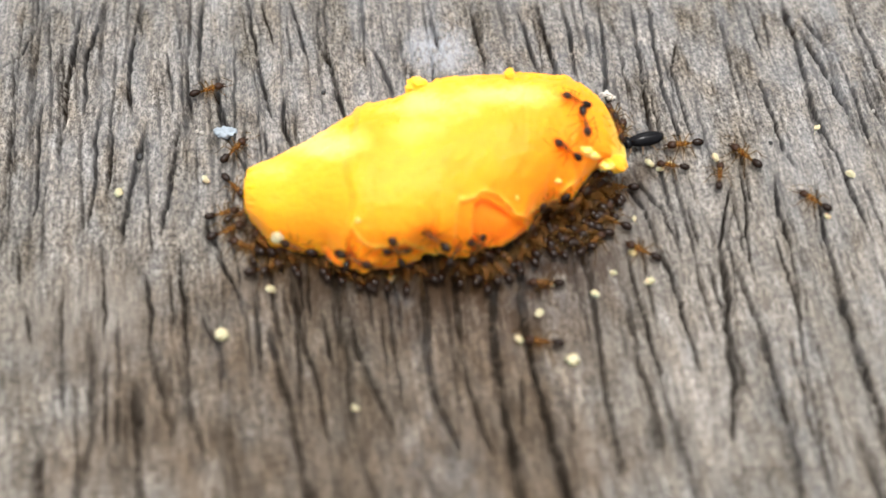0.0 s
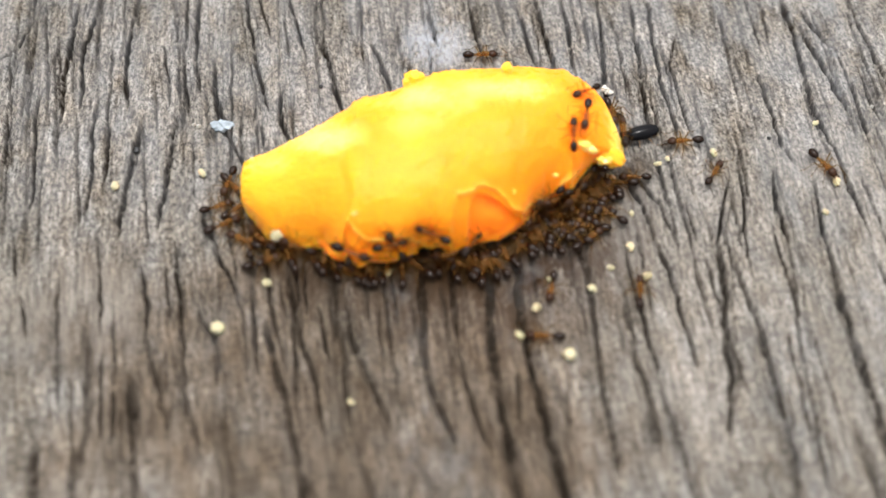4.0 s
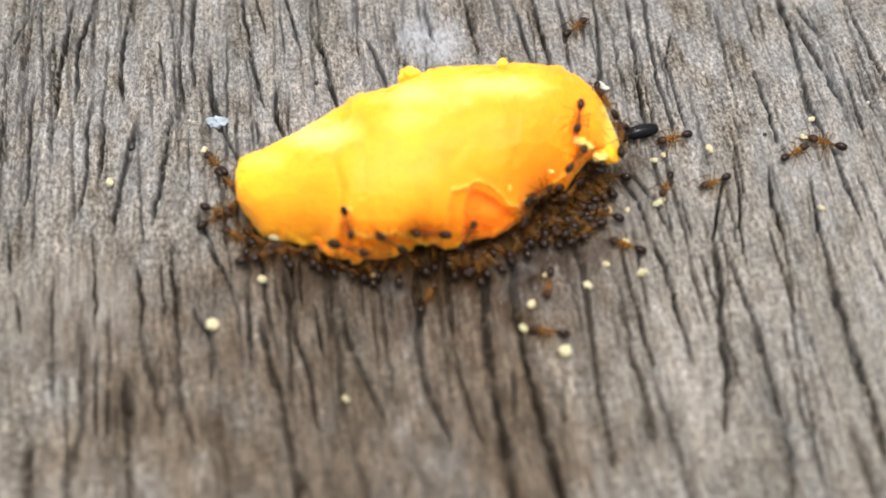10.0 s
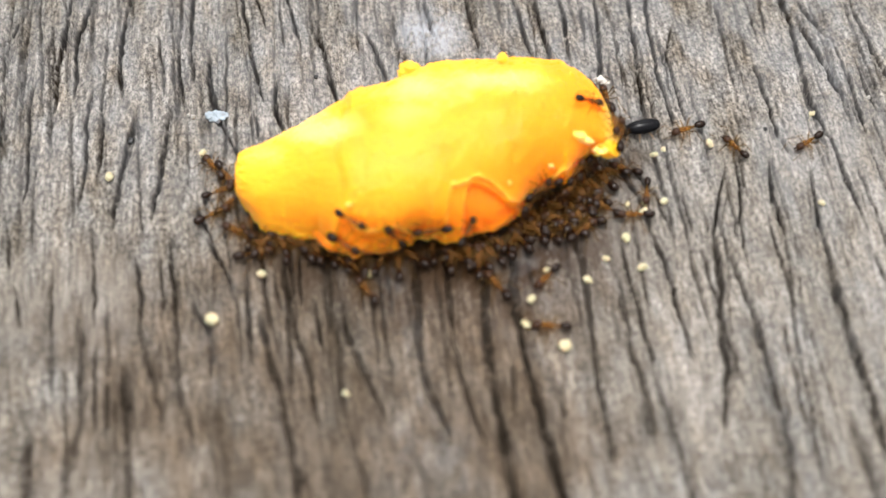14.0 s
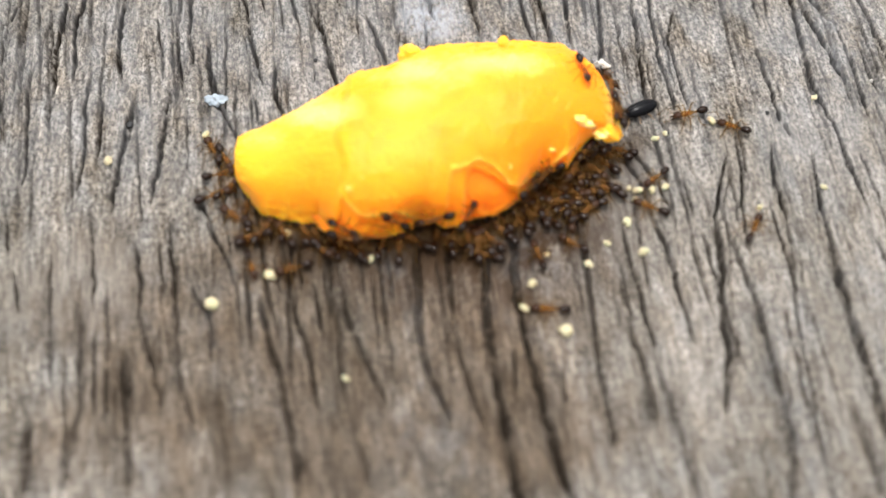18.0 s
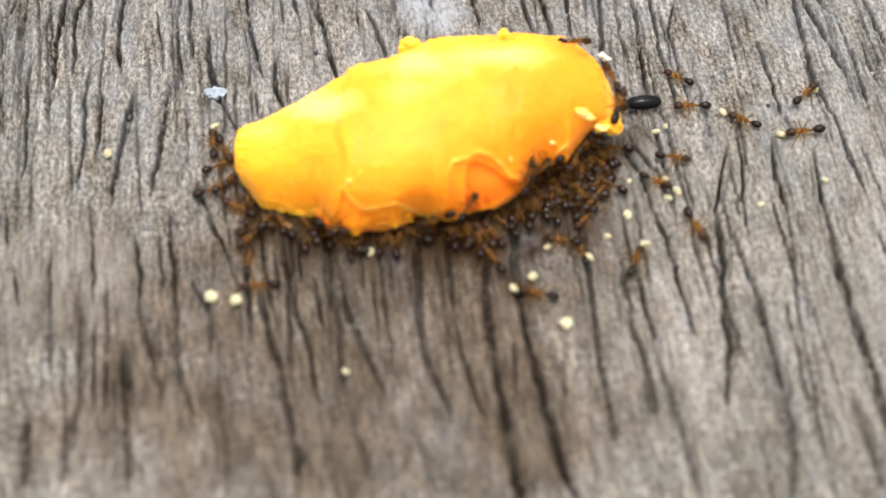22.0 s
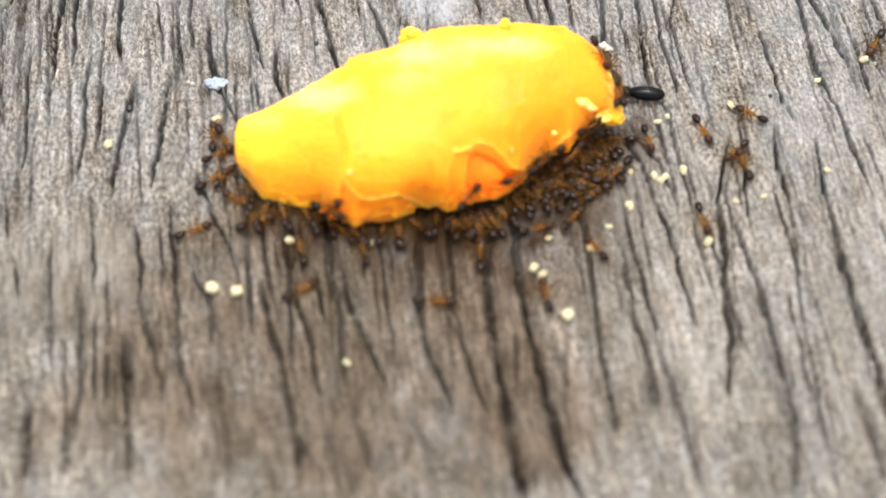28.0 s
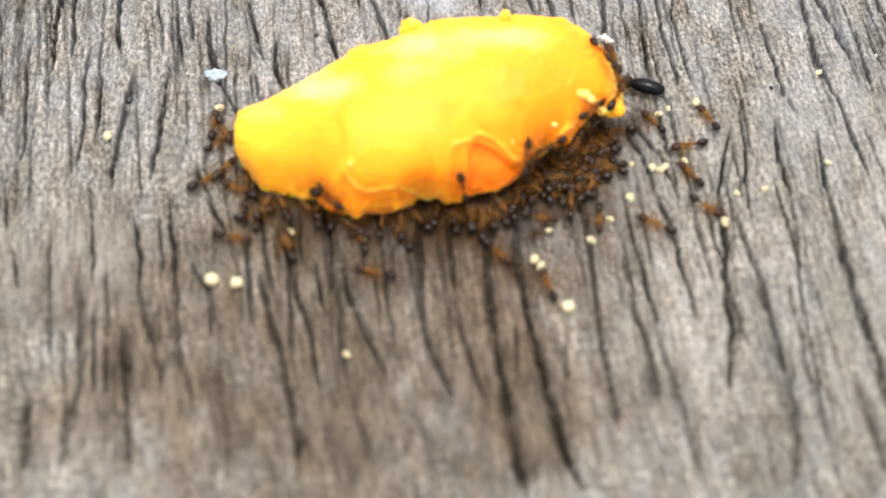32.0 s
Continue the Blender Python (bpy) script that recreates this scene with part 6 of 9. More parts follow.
    march([
        (0, 8.01, 2.07, 0.00, 49), (15, 8.67, 2.21, 0.00, 44), (16, 9.00, 2.21, 0.00, 100), (17, 9.33, 2.21, 0.00, 155), (18, 9.66, 1.79, 0.00, 100),
        (19, 9.99, 1.36, 0.00, 46), (20, 10.32, 0.94, 0.00, -9), (20.67, 10.10, 1.13, 0.00, 41), (21.33, 9.88, 1.33, 0.00, 91), (22, 9.66, 1.53, 0.00, 141),
        (23.5, 10.85, 1.16, 0.00, 99), (25, 12.05, 0.80, 0.00, 56), (26.5, 11.29, 1.49, 0.00, 98), (28, 10.54, 2.17, 0.00, 139), (28.67, 10.93, 2.09, 0.00, 197),
        (29.33, 11.32, 2.00, 0.00, 255), (30, 11.71, 1.92, 0.00, 313), (32, 8.87, 0.69, 0.00, 364),
    ], walker=True, does="walks")
    march([
        (0, 8.06, 5.39, 4.95, -174), (1, 8.10, 5.62, 4.93, -175), (2, 8.21, 5.57, 4.89, -172), (3, 8.32, 5.61, 4.85, -196), (4.5, 8.33, 5.65, 4.86, -185),
        (6, 8.28, 5.64, 4.87, -183), (7, 8.14, 5.10, 4.81, -187), (8, 8.38, 5.35, 4.73, -180), (9, 8.26, 5.47, 4.85, -187), (10, 8.09, 5.20, 4.89, -183),
        (11, 8.09, 5.22, 4.89, -189), (12, 8.31, 5.16, 4.71, -176), (13, 8.60, 5.57, 4.59, -153), (13.5, 8.67, 5.86, 4.60, -112), (14, 8.73, 6.05, 4.61, -67),
        (15.5, 8.60, 5.80, 4.67, -48), (17, 8.49, 5.61, 4.73, -37), (17.5, 8.43, 6.43, 4.71, -102), (18, 8.37, 7.25, 4.69, -168), (19, 8.31, 7.44, 4.67, -162),
        (20, 8.27, 8.05, 4.59, -150), (21, 7.96, 9.01, 4.36, -142), (22, 7.96, 8.71, 4.52, -129), (23, 9.19, 7.48, 4.18, -148), (25, 9.29, 7.02, 4.33, -157),
        (28, 9.35, 7.81, 3.90, -151), (32, 9.28, 7.06, 4.34, -154),
    ], does="climbs")
    march([
        (0, 7.17, 3.57, 4.66, 56), (1, 7.63, 3.90, 4.54, 16), (2, 7.65, 4.17, 4.73, 16), (3, 7.59, 4.09, 4.73, 15), (4.5, 7.54, 4.18, 4.83, 9),
        (6, 7.50, 4.32, 4.94, 11), (7, 7.63, 4.24, 4.79, 9), (8, 7.84, 3.72, 4.23, 3), (9, 8.05, 3.22, 3.38, 15), (10, 7.97, 3.19, 3.49, -12),
        (11, 8.08, 3.24, 3.37, -6), (12, 7.96, 2.97, 2.99, -55), (13, 7.86, 2.83, 2.64, -33), (17, 8.42, 3.15, 1.74, -51), (18.67, 8.53, 3.26, 1.65, -43),
        (20.33, 8.58, 3.34, 1.57, -46), (22, 8.68, 3.43, 1.48, -37), (23.43, 8.71, 3.43, 1.71, -35), (24.86, 8.72, 3.55, 1.94, -39), (26.29, 8.67, 3.62, 2.17, -29),
        (27.71, 8.75, 3.67, 2.41, -30), (29.14, 8.75, 3.71, 2.64, -29), (30.57, 8.69, 3.68, 2.87, -27), (32, 8.72, 3.78, 3.10, -23),
    ], does="climbs")
    march([
        (0, 10.62, 9.68, 0.00, 26), (1.5, 10.69, 9.69, 0.00, 30), (3, 10.61, 9.75, 0.00, 34), (4.5, 10.65, 9.81, 0.00, 30), (6, 10.70, 9.93, 0.00, 37),
        (9, 9.86, 7.29, 3.29, 67), (13, 10.48, 9.99, 0.00, 15), (18, 9.97, 7.08, 3.15, 8), (19.33, 10.00, 7.12, 3.14, 1), (20.67, 9.96, 7.21, 3.14, 3),
        (22, 10.01, 7.19, 3.13, 7), (28, 10.51, 9.86, 0.00, 11), (32, 10.01, 7.21, 3.13, 11),
    ], does="climbs")
    march([
        (0, 10.02, 6.31, 3.31, -162), (6, 10.56, 9.89, 0.00, -164), (7.5, 10.76, 8.97, 0.00, -100), (9, 10.95, 8.06, 0.00, -36), (11, 10.58, 7.09, 1.52, -101),
        (13, 10.20, 6.12, 3.04, -166), (14.67, 10.19, 5.98, 3.05, -165), (16.33, 10.17, 5.91, 3.07, -170), (18, 10.14, 5.75, 3.08, -173), (19.33, 10.12, 5.74, 3.04, -178),
        (20.67, 10.22, 5.76, 3.01, -177), (22, 10.20, 5.83, 2.97, -170), (23.5, 10.23, 5.73, 2.99, -166), (25, 10.09, 5.70, 3.01, -178), (26.5, 10.14, 5.65, 3.03, -175),
        (28, 10.07, 5.57, 3.05, -179), (29.33, 10.11, 5.75, 3.10, -177), (30.67, 10.09, 5.83, 3.16, -176), (32, 10.09, 5.97, 3.22, -166),
    ], does="climbs")
    march([
        (0, 10.85, 8.24, 0.00, -11), (6, 10.44, 5.81, 2.56, -0), (7.5, 10.51, 5.63, 2.46, 11), (9, 10.49, 5.43, 2.37, 13), (10.33, 10.46, 5.41, 2.36, 10),
        (11.67, 10.53, 5.33, 2.34, 7), (13, 10.50, 5.36, 2.33, 7), (14.67, 10.44, 5.36, 2.42, 6), (16.33, 10.42, 5.45, 2.51, 5), (18, 10.33, 5.51, 2.61, 1),
        (19.43, 10.34, 5.51, 2.64, -0), (20.86, 10.37, 5.55, 2.67, 2), (22.29, 10.25, 5.57, 2.71, -1), (23.71, 10.34, 5.67, 2.74, 9), (25.14, 10.34, 5.69, 2.77, 11),
        (26.57, 10.28, 5.70, 2.81, 12), (28, 10.26, 5.74, 2.84, 7), (32, 10.17, 5.13, 2.97, 5),
    ], does="climbs")
    march([
        (0, 1.79, -1.04, 1.49, 24), (1.5, 1.80, -1.05, 1.58, 22), (3, 1.73, -1.18, 1.67, 27), (4.5, 1.70, -1.26, 1.76, 24), (6, 1.61, -1.30, 1.85, 16),
        (8, 1.73, -1.21, 2.15, 18), (9.67, 1.65, -1.29, 2.13, 17), (11.33, 1.62, -1.27, 2.12, 12), (13, 1.59, -1.30, 2.11, 7), (14.33, 1.53, -1.28, 2.09, 5),
        (15.67, 1.58, -1.33, 2.07, 13), (17, 1.58, -1.32, 2.05, 11), (18.5, 1.68, -1.29, 2.12, 2), (20, 1.72, -1.21, 2.20, 3), (21.67, 1.65, -1.22, 2.21, -7),
        (23.33, 1.59, -1.19, 2.23, -2), (25, 1.60, -1.22, 2.25, -9), (26.5, 1.67, -1.15, 2.26, -5), (28, 1.64, -1.19, 2.28, -11), (29.33, 1.56, -1.24, 2.31, -8),
        (30.67, 1.52, -1.20, 2.35, 1), (32, 1.46, -1.21, 2.38, 7),
    ], does="climbs")
    march([
        (0, -2.61, -2.17, 2.75, -35), (1.5, -2.71, -2.15, 2.78, -47), (3, -2.79, -2.22, 2.81, -52), (4.5, -2.85, -2.08, 2.55, -50), (6, -2.90, -2.05, 2.28, -58),
        (8, -4.15, -2.32, 3.57, -116), (9, -4.47, -2.13, 4.03, -125), (10, -5.02, -1.93, 4.12, -154), (12, -4.89, -1.90, 4.22, -152), (13, -5.04, -1.99, 3.97, -161),
        (14, -4.73, -2.02, 4.12, -139), (16, -4.34, -2.49, 2.45, -103), (18, -5.16, -2.31, 2.27, -121), (22, -5.60, -2.02, 1.58, -67), (23.43, -5.70, -2.04, 1.69, -58),
        (24.86, -5.80, -2.03, 1.79, -56), (26.29, -5.80, -2.01, 1.89, -57), (27.71, -5.91, -1.92, 1.99, -46), (29.14, -5.88, -1.90, 2.09, -34), (30.57, -6.06, -1.95, 2.19, -42),
        (32, -6.08, -1.89, 2.30, -29),
    ], does="climbs")
    march([
        (0, 5.68, 2.07, 0.00, 38), (1.5, 5.65, 2.03, 0.00, 34), (3, 5.64, 1.99, 0.00, 41), (4.5, 5.58, 2.06, 0.00, 46), (6, 5.58, 2.01, 0.00, 50),
        (8, 5.20, 0.85, 1.59, 42), (9.67, 5.07, 0.76, 1.78, 41), (11.33, 5.01, 0.80, 1.98, 48), (13, 4.89, 0.75, 2.17, 42), (14.33, 4.94, 0.72, 2.14, 36),
        (15.67, 4.94, 0.79, 2.12, 39), (17, 4.91, 0.76, 2.09, 38), (18.5, 4.93, 0.80, 2.24, 39), (20, 4.87, 0.82, 2.40, 46), (21.67, 4.77, 0.69, 2.41, 48),
        (23.33, 4.80, 0.73, 2.41, 46), (25, 4.69, 0.61, 2.42, 46), (26.5, 4.63, 0.63, 2.50, 48), (28, 4.53, 0.54, 2.58, 42), (29.33, 4.55, 0.53, 2.61, 42),
        (30.67, 4.50, 0.51, 2.64, 44), (32, 4.54, 0.55, 2.66, 42),
    ], does="climbs")
    march([
        (0, 6.82, 1.86, 1.39, 129), (1.5, 6.87, 1.85, 1.59, 127), (3, 6.77, 1.83, 1.79, 133), (4.5, 6.77, 1.88, 1.99, 124), (6, 6.76, 1.81, 2.19, 129),
        (6.67, 6.63, 1.68, 2.20, 187), (7.33, 6.49, 1.55, 2.20, 246), (8, 6.36, 1.42, 2.21, 304), (9, 6.12, 1.17, 2.32, 320), (10.33, 6.06, 1.18, 2.44, 319),
        (11.67, 6.08, 1.23, 2.57, 326), (13, 6.00, 1.20, 2.69, 320), (14.33, 6.09, 1.17, 2.35, 321), (15.67, 6.16, 1.25, 2.00, 317), (17, 6.23, 1.28, 1.66, 320),
        (18.5, 6.15, 1.27, 2.10, 317), (20, 6.02, 1.15, 2.55, 324), (21.67, 6.06, 1.15, 2.27, 321), (23.33, 6.10, 1.23, 1.99, 319), (25, 6.07, 1.19, 1.70, 313),
        (26.4, 5.99, 1.20, 1.77, 310), (27.8, 5.97, 1.14, 1.83, 313), (29.2, 5.91, 1.12, 1.90, 323), (30.6, 5.87, 1.01, 1.96, 316), (32, 5.85, 0.98, 2.02, 320),
    ], does="climbs")
    march([
        (0, -5.05, -2.39, 2.37, -102), (1.5, -5.07, -2.41, 2.42, -100), (3, -5.06, -2.41, 2.48, -115), (4.5, -5.04, -2.37, 2.53, -112), (6, -4.96, -2.36, 2.59, -121),
        (7.5, -4.82, -2.38, 2.61, -123), (9, -4.77, -2.42, 2.64, -134), (10.33, -4.92, -2.41, 2.61, -114), (11.67, -5.01, -2.38, 2.59, -107), (13, -5.06, -2.32, 2.57, -94),
        (14.33, -5.03, -2.32, 2.32, -92), (15.67, -4.97, -2.28, 2.08, -82), (17, -4.88, -2.34, 1.84, -68), (22, -5.69, -2.06, 1.50, -90), (32, -6.17, -1.93, 2.02, -108),
    ], does="climbs")
    march([
        (0, 2.12, -1.01, 1.44, 36), (6, 2.70, -0.39, 0.00, 46), (7.4, 2.80, -0.46, 0.00, 52), (8.8, 2.83, -0.43, 0.00, 39), (10.2, 2.80, -0.45, 0.00, 39),
        (11.6, 2.87, -0.47, 0.00, 48), (13, 2.96, -0.54, 0.00, 42), (20, 3.91, -0.08, 0.00, 39), (21.33, 3.87, -0.02, 0.00, 38), (22.67, 3.93, -0.12, 0.00, 34),
        (24, 4.02, -0.09, 0.00, 29), (25.33, 3.94, -0.11, 0.00, 31), (26.67, 4.05, -0.11, 0.00, 28), (28, 4.02, -0.06, 0.00, 31), (32, 4.49, 0.37, 0.00, 30),
    ], does="climbs")
    march([
        (0, -10.87, -0.58, 0.00, 5), (2, -10.75, -0.64, 0.00, 2), (5.1, -10.87, -0.54, 0.00, 1), (6.3, -10.91, -0.52, 0.00, 12), (8.7, -10.88, -0.57, 0.00, 4),
        (10.9, -10.79, -0.66, 0.00, 7), (14, -10.78, -0.66, 0.00, 16), (16.9, -10.95, -0.64, 0.00, -2), (18.2, -10.75, -0.61, 0.00, 14), (19.6, -10.99, -0.50, 0.00, 12),
        (22.8, -10.82, -0.58, 0.00, 11), (24.2, -10.86, -0.60, 0.00, -3), (26.6, -10.91, -0.58, 0.00, 2), (28.4, -10.90, -0.56, 0.00, 17), (31.5, -10.78, -0.50, 0.00, -0),
        (32, -10.78, -0.50, 0.00, -0),
    ])
    march([
        (0, -9.79, -1.31, 0.00, -30), (0.7, -9.79, -1.25, 0.00, -33), (3.2, -9.84, -1.20, 0.00, -31), (5.3, -9.78, -1.22, 0.00, -18), (7.6, -9.80, -1.28, 0.00, -40),
        (9.6, -9.71, -1.24, 0.00, -40), (12.5, -9.82, -1.19, 0.00, -33), (14.2, -9.78, -1.22, 0.00, -31), (17.1, -9.74, -1.34, 0.00, -34), (19.3, -9.81, -1.34, 0.00, -26),
        (22.3, -9.77, -1.40, 0.00, -36), (24.2, -9.76, -1.40, 0.00, -40), (26.1, -9.84, -1.42, 0.00, -29), (29.1, -9.78, -1.25, 0.00, -22), (32, -9.69, -1.32, 0.00, -25),
        (32, -9.69, -1.32, 0.00, -25),
    ])
    march([
        (0, -8.69, -1.11, 0.00, 18), (1.1, -8.69, -1.02, 0.00, 13), (2.6, -8.61, -1.09, 0.00, 8), (3.9, -8.72, -1.23, 0.00, 26), (5.5, -8.74, -1.14, 0.00, 19),
        (7.5, -8.65, -1.07, 0.00, 17), (8.9, -8.57, -1.06, 0.00, 8), (11, -8.62, -0.99, 0.00, 8), (12.2, -8.69, -1.13, 0.00, 28), (15.1, -8.73, -1.13, 0.00, 20),
        (18.1, -8.76, -1.14, 0.00, 8), (20.5, -8.80, -1.00, 0.00, 19), (22.9, -8.78, -1.17, 0.00, 17), (25.8, -8.68, -1.16, 0.00, 30), (28.3, -8.68, -1.18, 0.00, 13),
        (31.3, -8.77, -1.10, 0.00, 21), (32, -8.77, -1.10, 0.00, 21),
    ])
    march([
        (0, -7.27, -1.38, 0.00, 35), (1.9, -7.19, -1.32, 0.00, 27), (3.2, -7.29, -1.42, 0.00, 27), (6.1, -7.34, -1.30, 0.00, 45), (7.6, -7.18, -1.40, 0.00, 28),
        (9.1, -7.39, -1.38, 0.00, 32), (12, -7.19, -1.49, 0.00, 32), (14, -7.35, -1.44, 0.00, 29), (16.6, -7.31, -1.47, 0.00, 28), (18.7, -7.26, -1.44, 0.00, 39),
        (20.3, -7.23, -1.35, 0.00, 27), (23, -7.30, -1.37, 0.00, 37), (25.5, -7.29, -1.49, 0.00, 41), (28.4, -7.28, -1.36, 0.00, 29), (31.4, -7.23, -1.45, 0.00, 42),
        (32, -7.23, -1.45, 0.00, 42),
    ])
    march([
        (0, -6.63, -1.65, 0.00, 7), (2, -6.63, -1.73, 0.00, 13), (3.9, -6.57, -1.63, 0.00, -2), (6.1, -6.55, -1.66, 0.00, 8), (9.1, -6.64, -1.65, 0.00, 9),
        (11.9, -6.70, -1.75, 0.00, 14), (14.2, -6.68, -1.56, 0.00, 17), (16.5, -6.51, -1.57, 0.00, 13), (18.3, -6.75, -1.61, 0.00, 13), (20.2, -6.63, -1.63, 0.00, 1),
        (22.8, -6.61, -1.68, 0.00, -2), (25.1, -6.67, -1.60, 0.00, -0), (27.1, -6.70, -1.67, 0.00, 9), (28.5, -6.74, -1.66, 0.00, 0), (30.7, -6.71, -1.75, 0.00, 8),
        (32, -6.71, -1.75, 0.00, 8),
    ])
    march([
        (0, -5.16, -2.37, 0.00, 36), (1.3, -5.19, -2.47, 0.00, 30), (3.1, -5.06, -2.46, 0.00, 47), (5.3, -5.18, -2.42, 0.00, 47), (6.8, -5.14, -2.36, 0.00, 29),
        (8.5, -5.05, -2.30, 0.00, 41), (11.5, -5.26, -2.32, 0.00, 42), (13.1, -5.17, -2.25, 0.00, 32), (15.9, -5.24, -2.33, 0.00, 30), (18.1, -5.19, -2.28, 0.00, 42),
        (20.3, -5.12, -2.38, 0.00, 43), (22, -5.15, -2.34, 0.00, 33), (23.3, -5.24, -2.33, 0.00, 29), (26, -5.16, -2.26, 0.00, 44), (28.7, -5.19, -2.47, 0.00, 37),
        (31.4, -5.06, -2.44, 0.00, 28), (32, -5.06, -2.44, 0.00, 28),
    ])
    march([
        (0, -4.14, -2.13, 0.00, 0), (1.2, -4.08, -2.21, 0.00, 1), (3.8, -4.12, -2.21, 0.00, -8), (6.2, -4.05, -2.22, 0.00, -12), (7.6, -4.07, -2.15, 0.00, -1),
        (10.8, -4.11, -2.19, 0.00, 5), (12, -4.19, -2.08, 0.00, -8), (13.2, -4.14, -2.17, 0.00, 12), (14.6, -4.07, -2.16, 0.00, 8), (16.7, -4.10, -2.17, 0.00, -6),
        (18.8, -4.07, -2.17, 0.00, -6), (20.9, -4.24, -2.17, 0.00, 2), (23.2, -4.12, -2.18, 0.00, -11), (24.4, -4.18, -2.20, 0.00, 2), (26.1, -4.08, -2.10, 0.00, 4),
        (28.8, -4.14, -2.15, 0.00, -4), (30.1, -4.07, -2.13, 0.00, -9), (32, -4.07, -2.13, 0.00, -9),
    ])
    march([
        (0, -3.01, -2.22, 0.00, -13), (1.4, -3.02, -2.31, 0.00, -1), (3, -3.04, -2.10, 0.00, -22), (5.2, -3.01, -2.28, 0.00, -3), (7.2, -3.13, -2.23, 0.00, -25),
        (9.8, -2.92, -2.12, 0.00, -24), (12.4, -3.06, -2.23, 0.00, -18), (14.2, -3.10, -2.19, 0.00, -23), (17.3, -3.12, -2.11, 0.00, -21), (18.7, -2.95, -2.21, 0.00, -7),
        (20.9, -2.98, -2.32, 0.00, -9), (23.1, -2.90, -2.34, 0.00, -23), (25.7, -2.91, -2.24, 0.00, -8), (28, -3.04, -2.23, 0.00, -11), (29.2, -3.06, -2.16, 0.00, -19),
        (31.4, -3.07, -2.26, 0.00, -10), (32, -3.07, -2.26, 0.00, -10),
    ])
    march([
        (0, -1.13, -1.86, 0.00, 51), (1.2, -1.20, -1.90, 0.00, 40), (2.9, -1.11, -1.84, 0.00, 45), (4.5, -1.23, -1.94, 0.00, 51), (6.2, -1.04, -1.85, 0.00, 47),
        (8.2, -1.24, -1.81, 0.00, 57), (10.2, -1.08, -1.92, 0.00, 44), (11.8, -1.20, -1.84, 0.00, 54), (14.5, -1.23, -1.80, 0.00, 50), (16.4, -1.13, -1.88, 0.00, 44),
        (18.4, -1.10, -1.81, 0.00, 61), (20, -1.04, -1.79, 0.00, 56), (23.2, -1.22, -1.80, 0.00, 60), (24.6, -1.11, -1.76, 0.00, 46), (27.5, -1.03, -1.88, 0.00, 42),
        (29.1, -1.05, -1.88, 0.00, 46), (31.2, -1.03, -1.92, 0.00, 39), (32, -1.03, -1.92, 0.00, 39),
    ])
    march([
        (0, -0.04, -1.43, 0.00, -6), (1.1, 0.08, -1.48, 0.00, -16), (4.1, -0.10, -1.50, 0.00, 4), (5.7, 0.06, -1.47, 0.00, -11), (7.3, -0.03, -1.42, 0.00, -9),
        (9.6, -0.08, -1.35, 0.00, 4), (12.3, 0.04, -1.53, 0.00, -12), (13.9, -0.12, -1.32, 0.00, 4), (16.9, -0.02, -1.52, 0.00, -8), (18.2, 0.06, -1.49, 0.00, -11),
        (21.3, -0.11, -1.33, 0.00, -11), (23.8, -0.13, -1.33, 0.00, -9), (25.7, 0.00, -1.41, 0.00, -12), (27.2, -0.02, -1.54, 0.00, 3), (29.1, -0.11, -1.47, 0.00, -15),
        (30.9, -0.02, -1.45, 0.00, -10), (32, -0.02, -1.45, 0.00, -10),
    ])
    march([
        (0, 0.94, -1.23, 0.00, -11), (1.7, 0.92, -1.17, 0.00, -11), (3.1, 0.86, -1.15, 0.00, -11), (5.1, 0.94, -1.15, 0.00, -14), (7, 0.90, -1.35, 0.00, -10),
        (9.2, 0.94, -1.24, 0.00, -12), (11.8, 0.86, -1.11, 0.00, -20), (14.7, 0.86, -1.16, 0.00, -17), (16.1, 0.95, -1.15, 0.00, -3), (19, 1.05, -1.34, 0.00, -14),
        (20.4, 1.00, -1.24, 0.00, -5), (23.2, 1.06, -1.19, 0.00, -2), (25.5, 0.84, -1.14, 0.00, -21), (26.9, 1.02, -1.28, 0.00, -7), (28.2, 0.87, -1.18, 0.00, -22),
        (30.4, 1.04, -1.30, 0.00, -6), (32, 1.04, -1.30, 0.00, -6),
    ])
    march([
        (0, 2.76, -1.73, 0.00, 26), (1.6, 2.81, -1.85, 0.00, 19), (3.9, 2.87, -1.80, 0.00, 28), (5.4, 2.84, -1.75, 0.00, 26), (7.9, 2.67, -1.68, 0.00, 33),
        (10.8, 2.71, -1.80, 0.00, 18), (13.8, 2.75, -1.76, 0.00, 26), (16.4, 2.72, -1.77, 0.00, 32), (19.2, 2.71, -1.83, 0.00, 36), (21.8, 2.78, -1.75, 0.00, 37),
        (23.9, 2.69, -1.83, 0.00, 22), (26.3, 2.73, -1.62, 0.00, 30), (28.4, 2.80, -1.71, 0.00, 29), (30.6, 2.77, -1.73, 0.00, 34), (32, 2.77, -1.73, 0.00, 34),
    ])
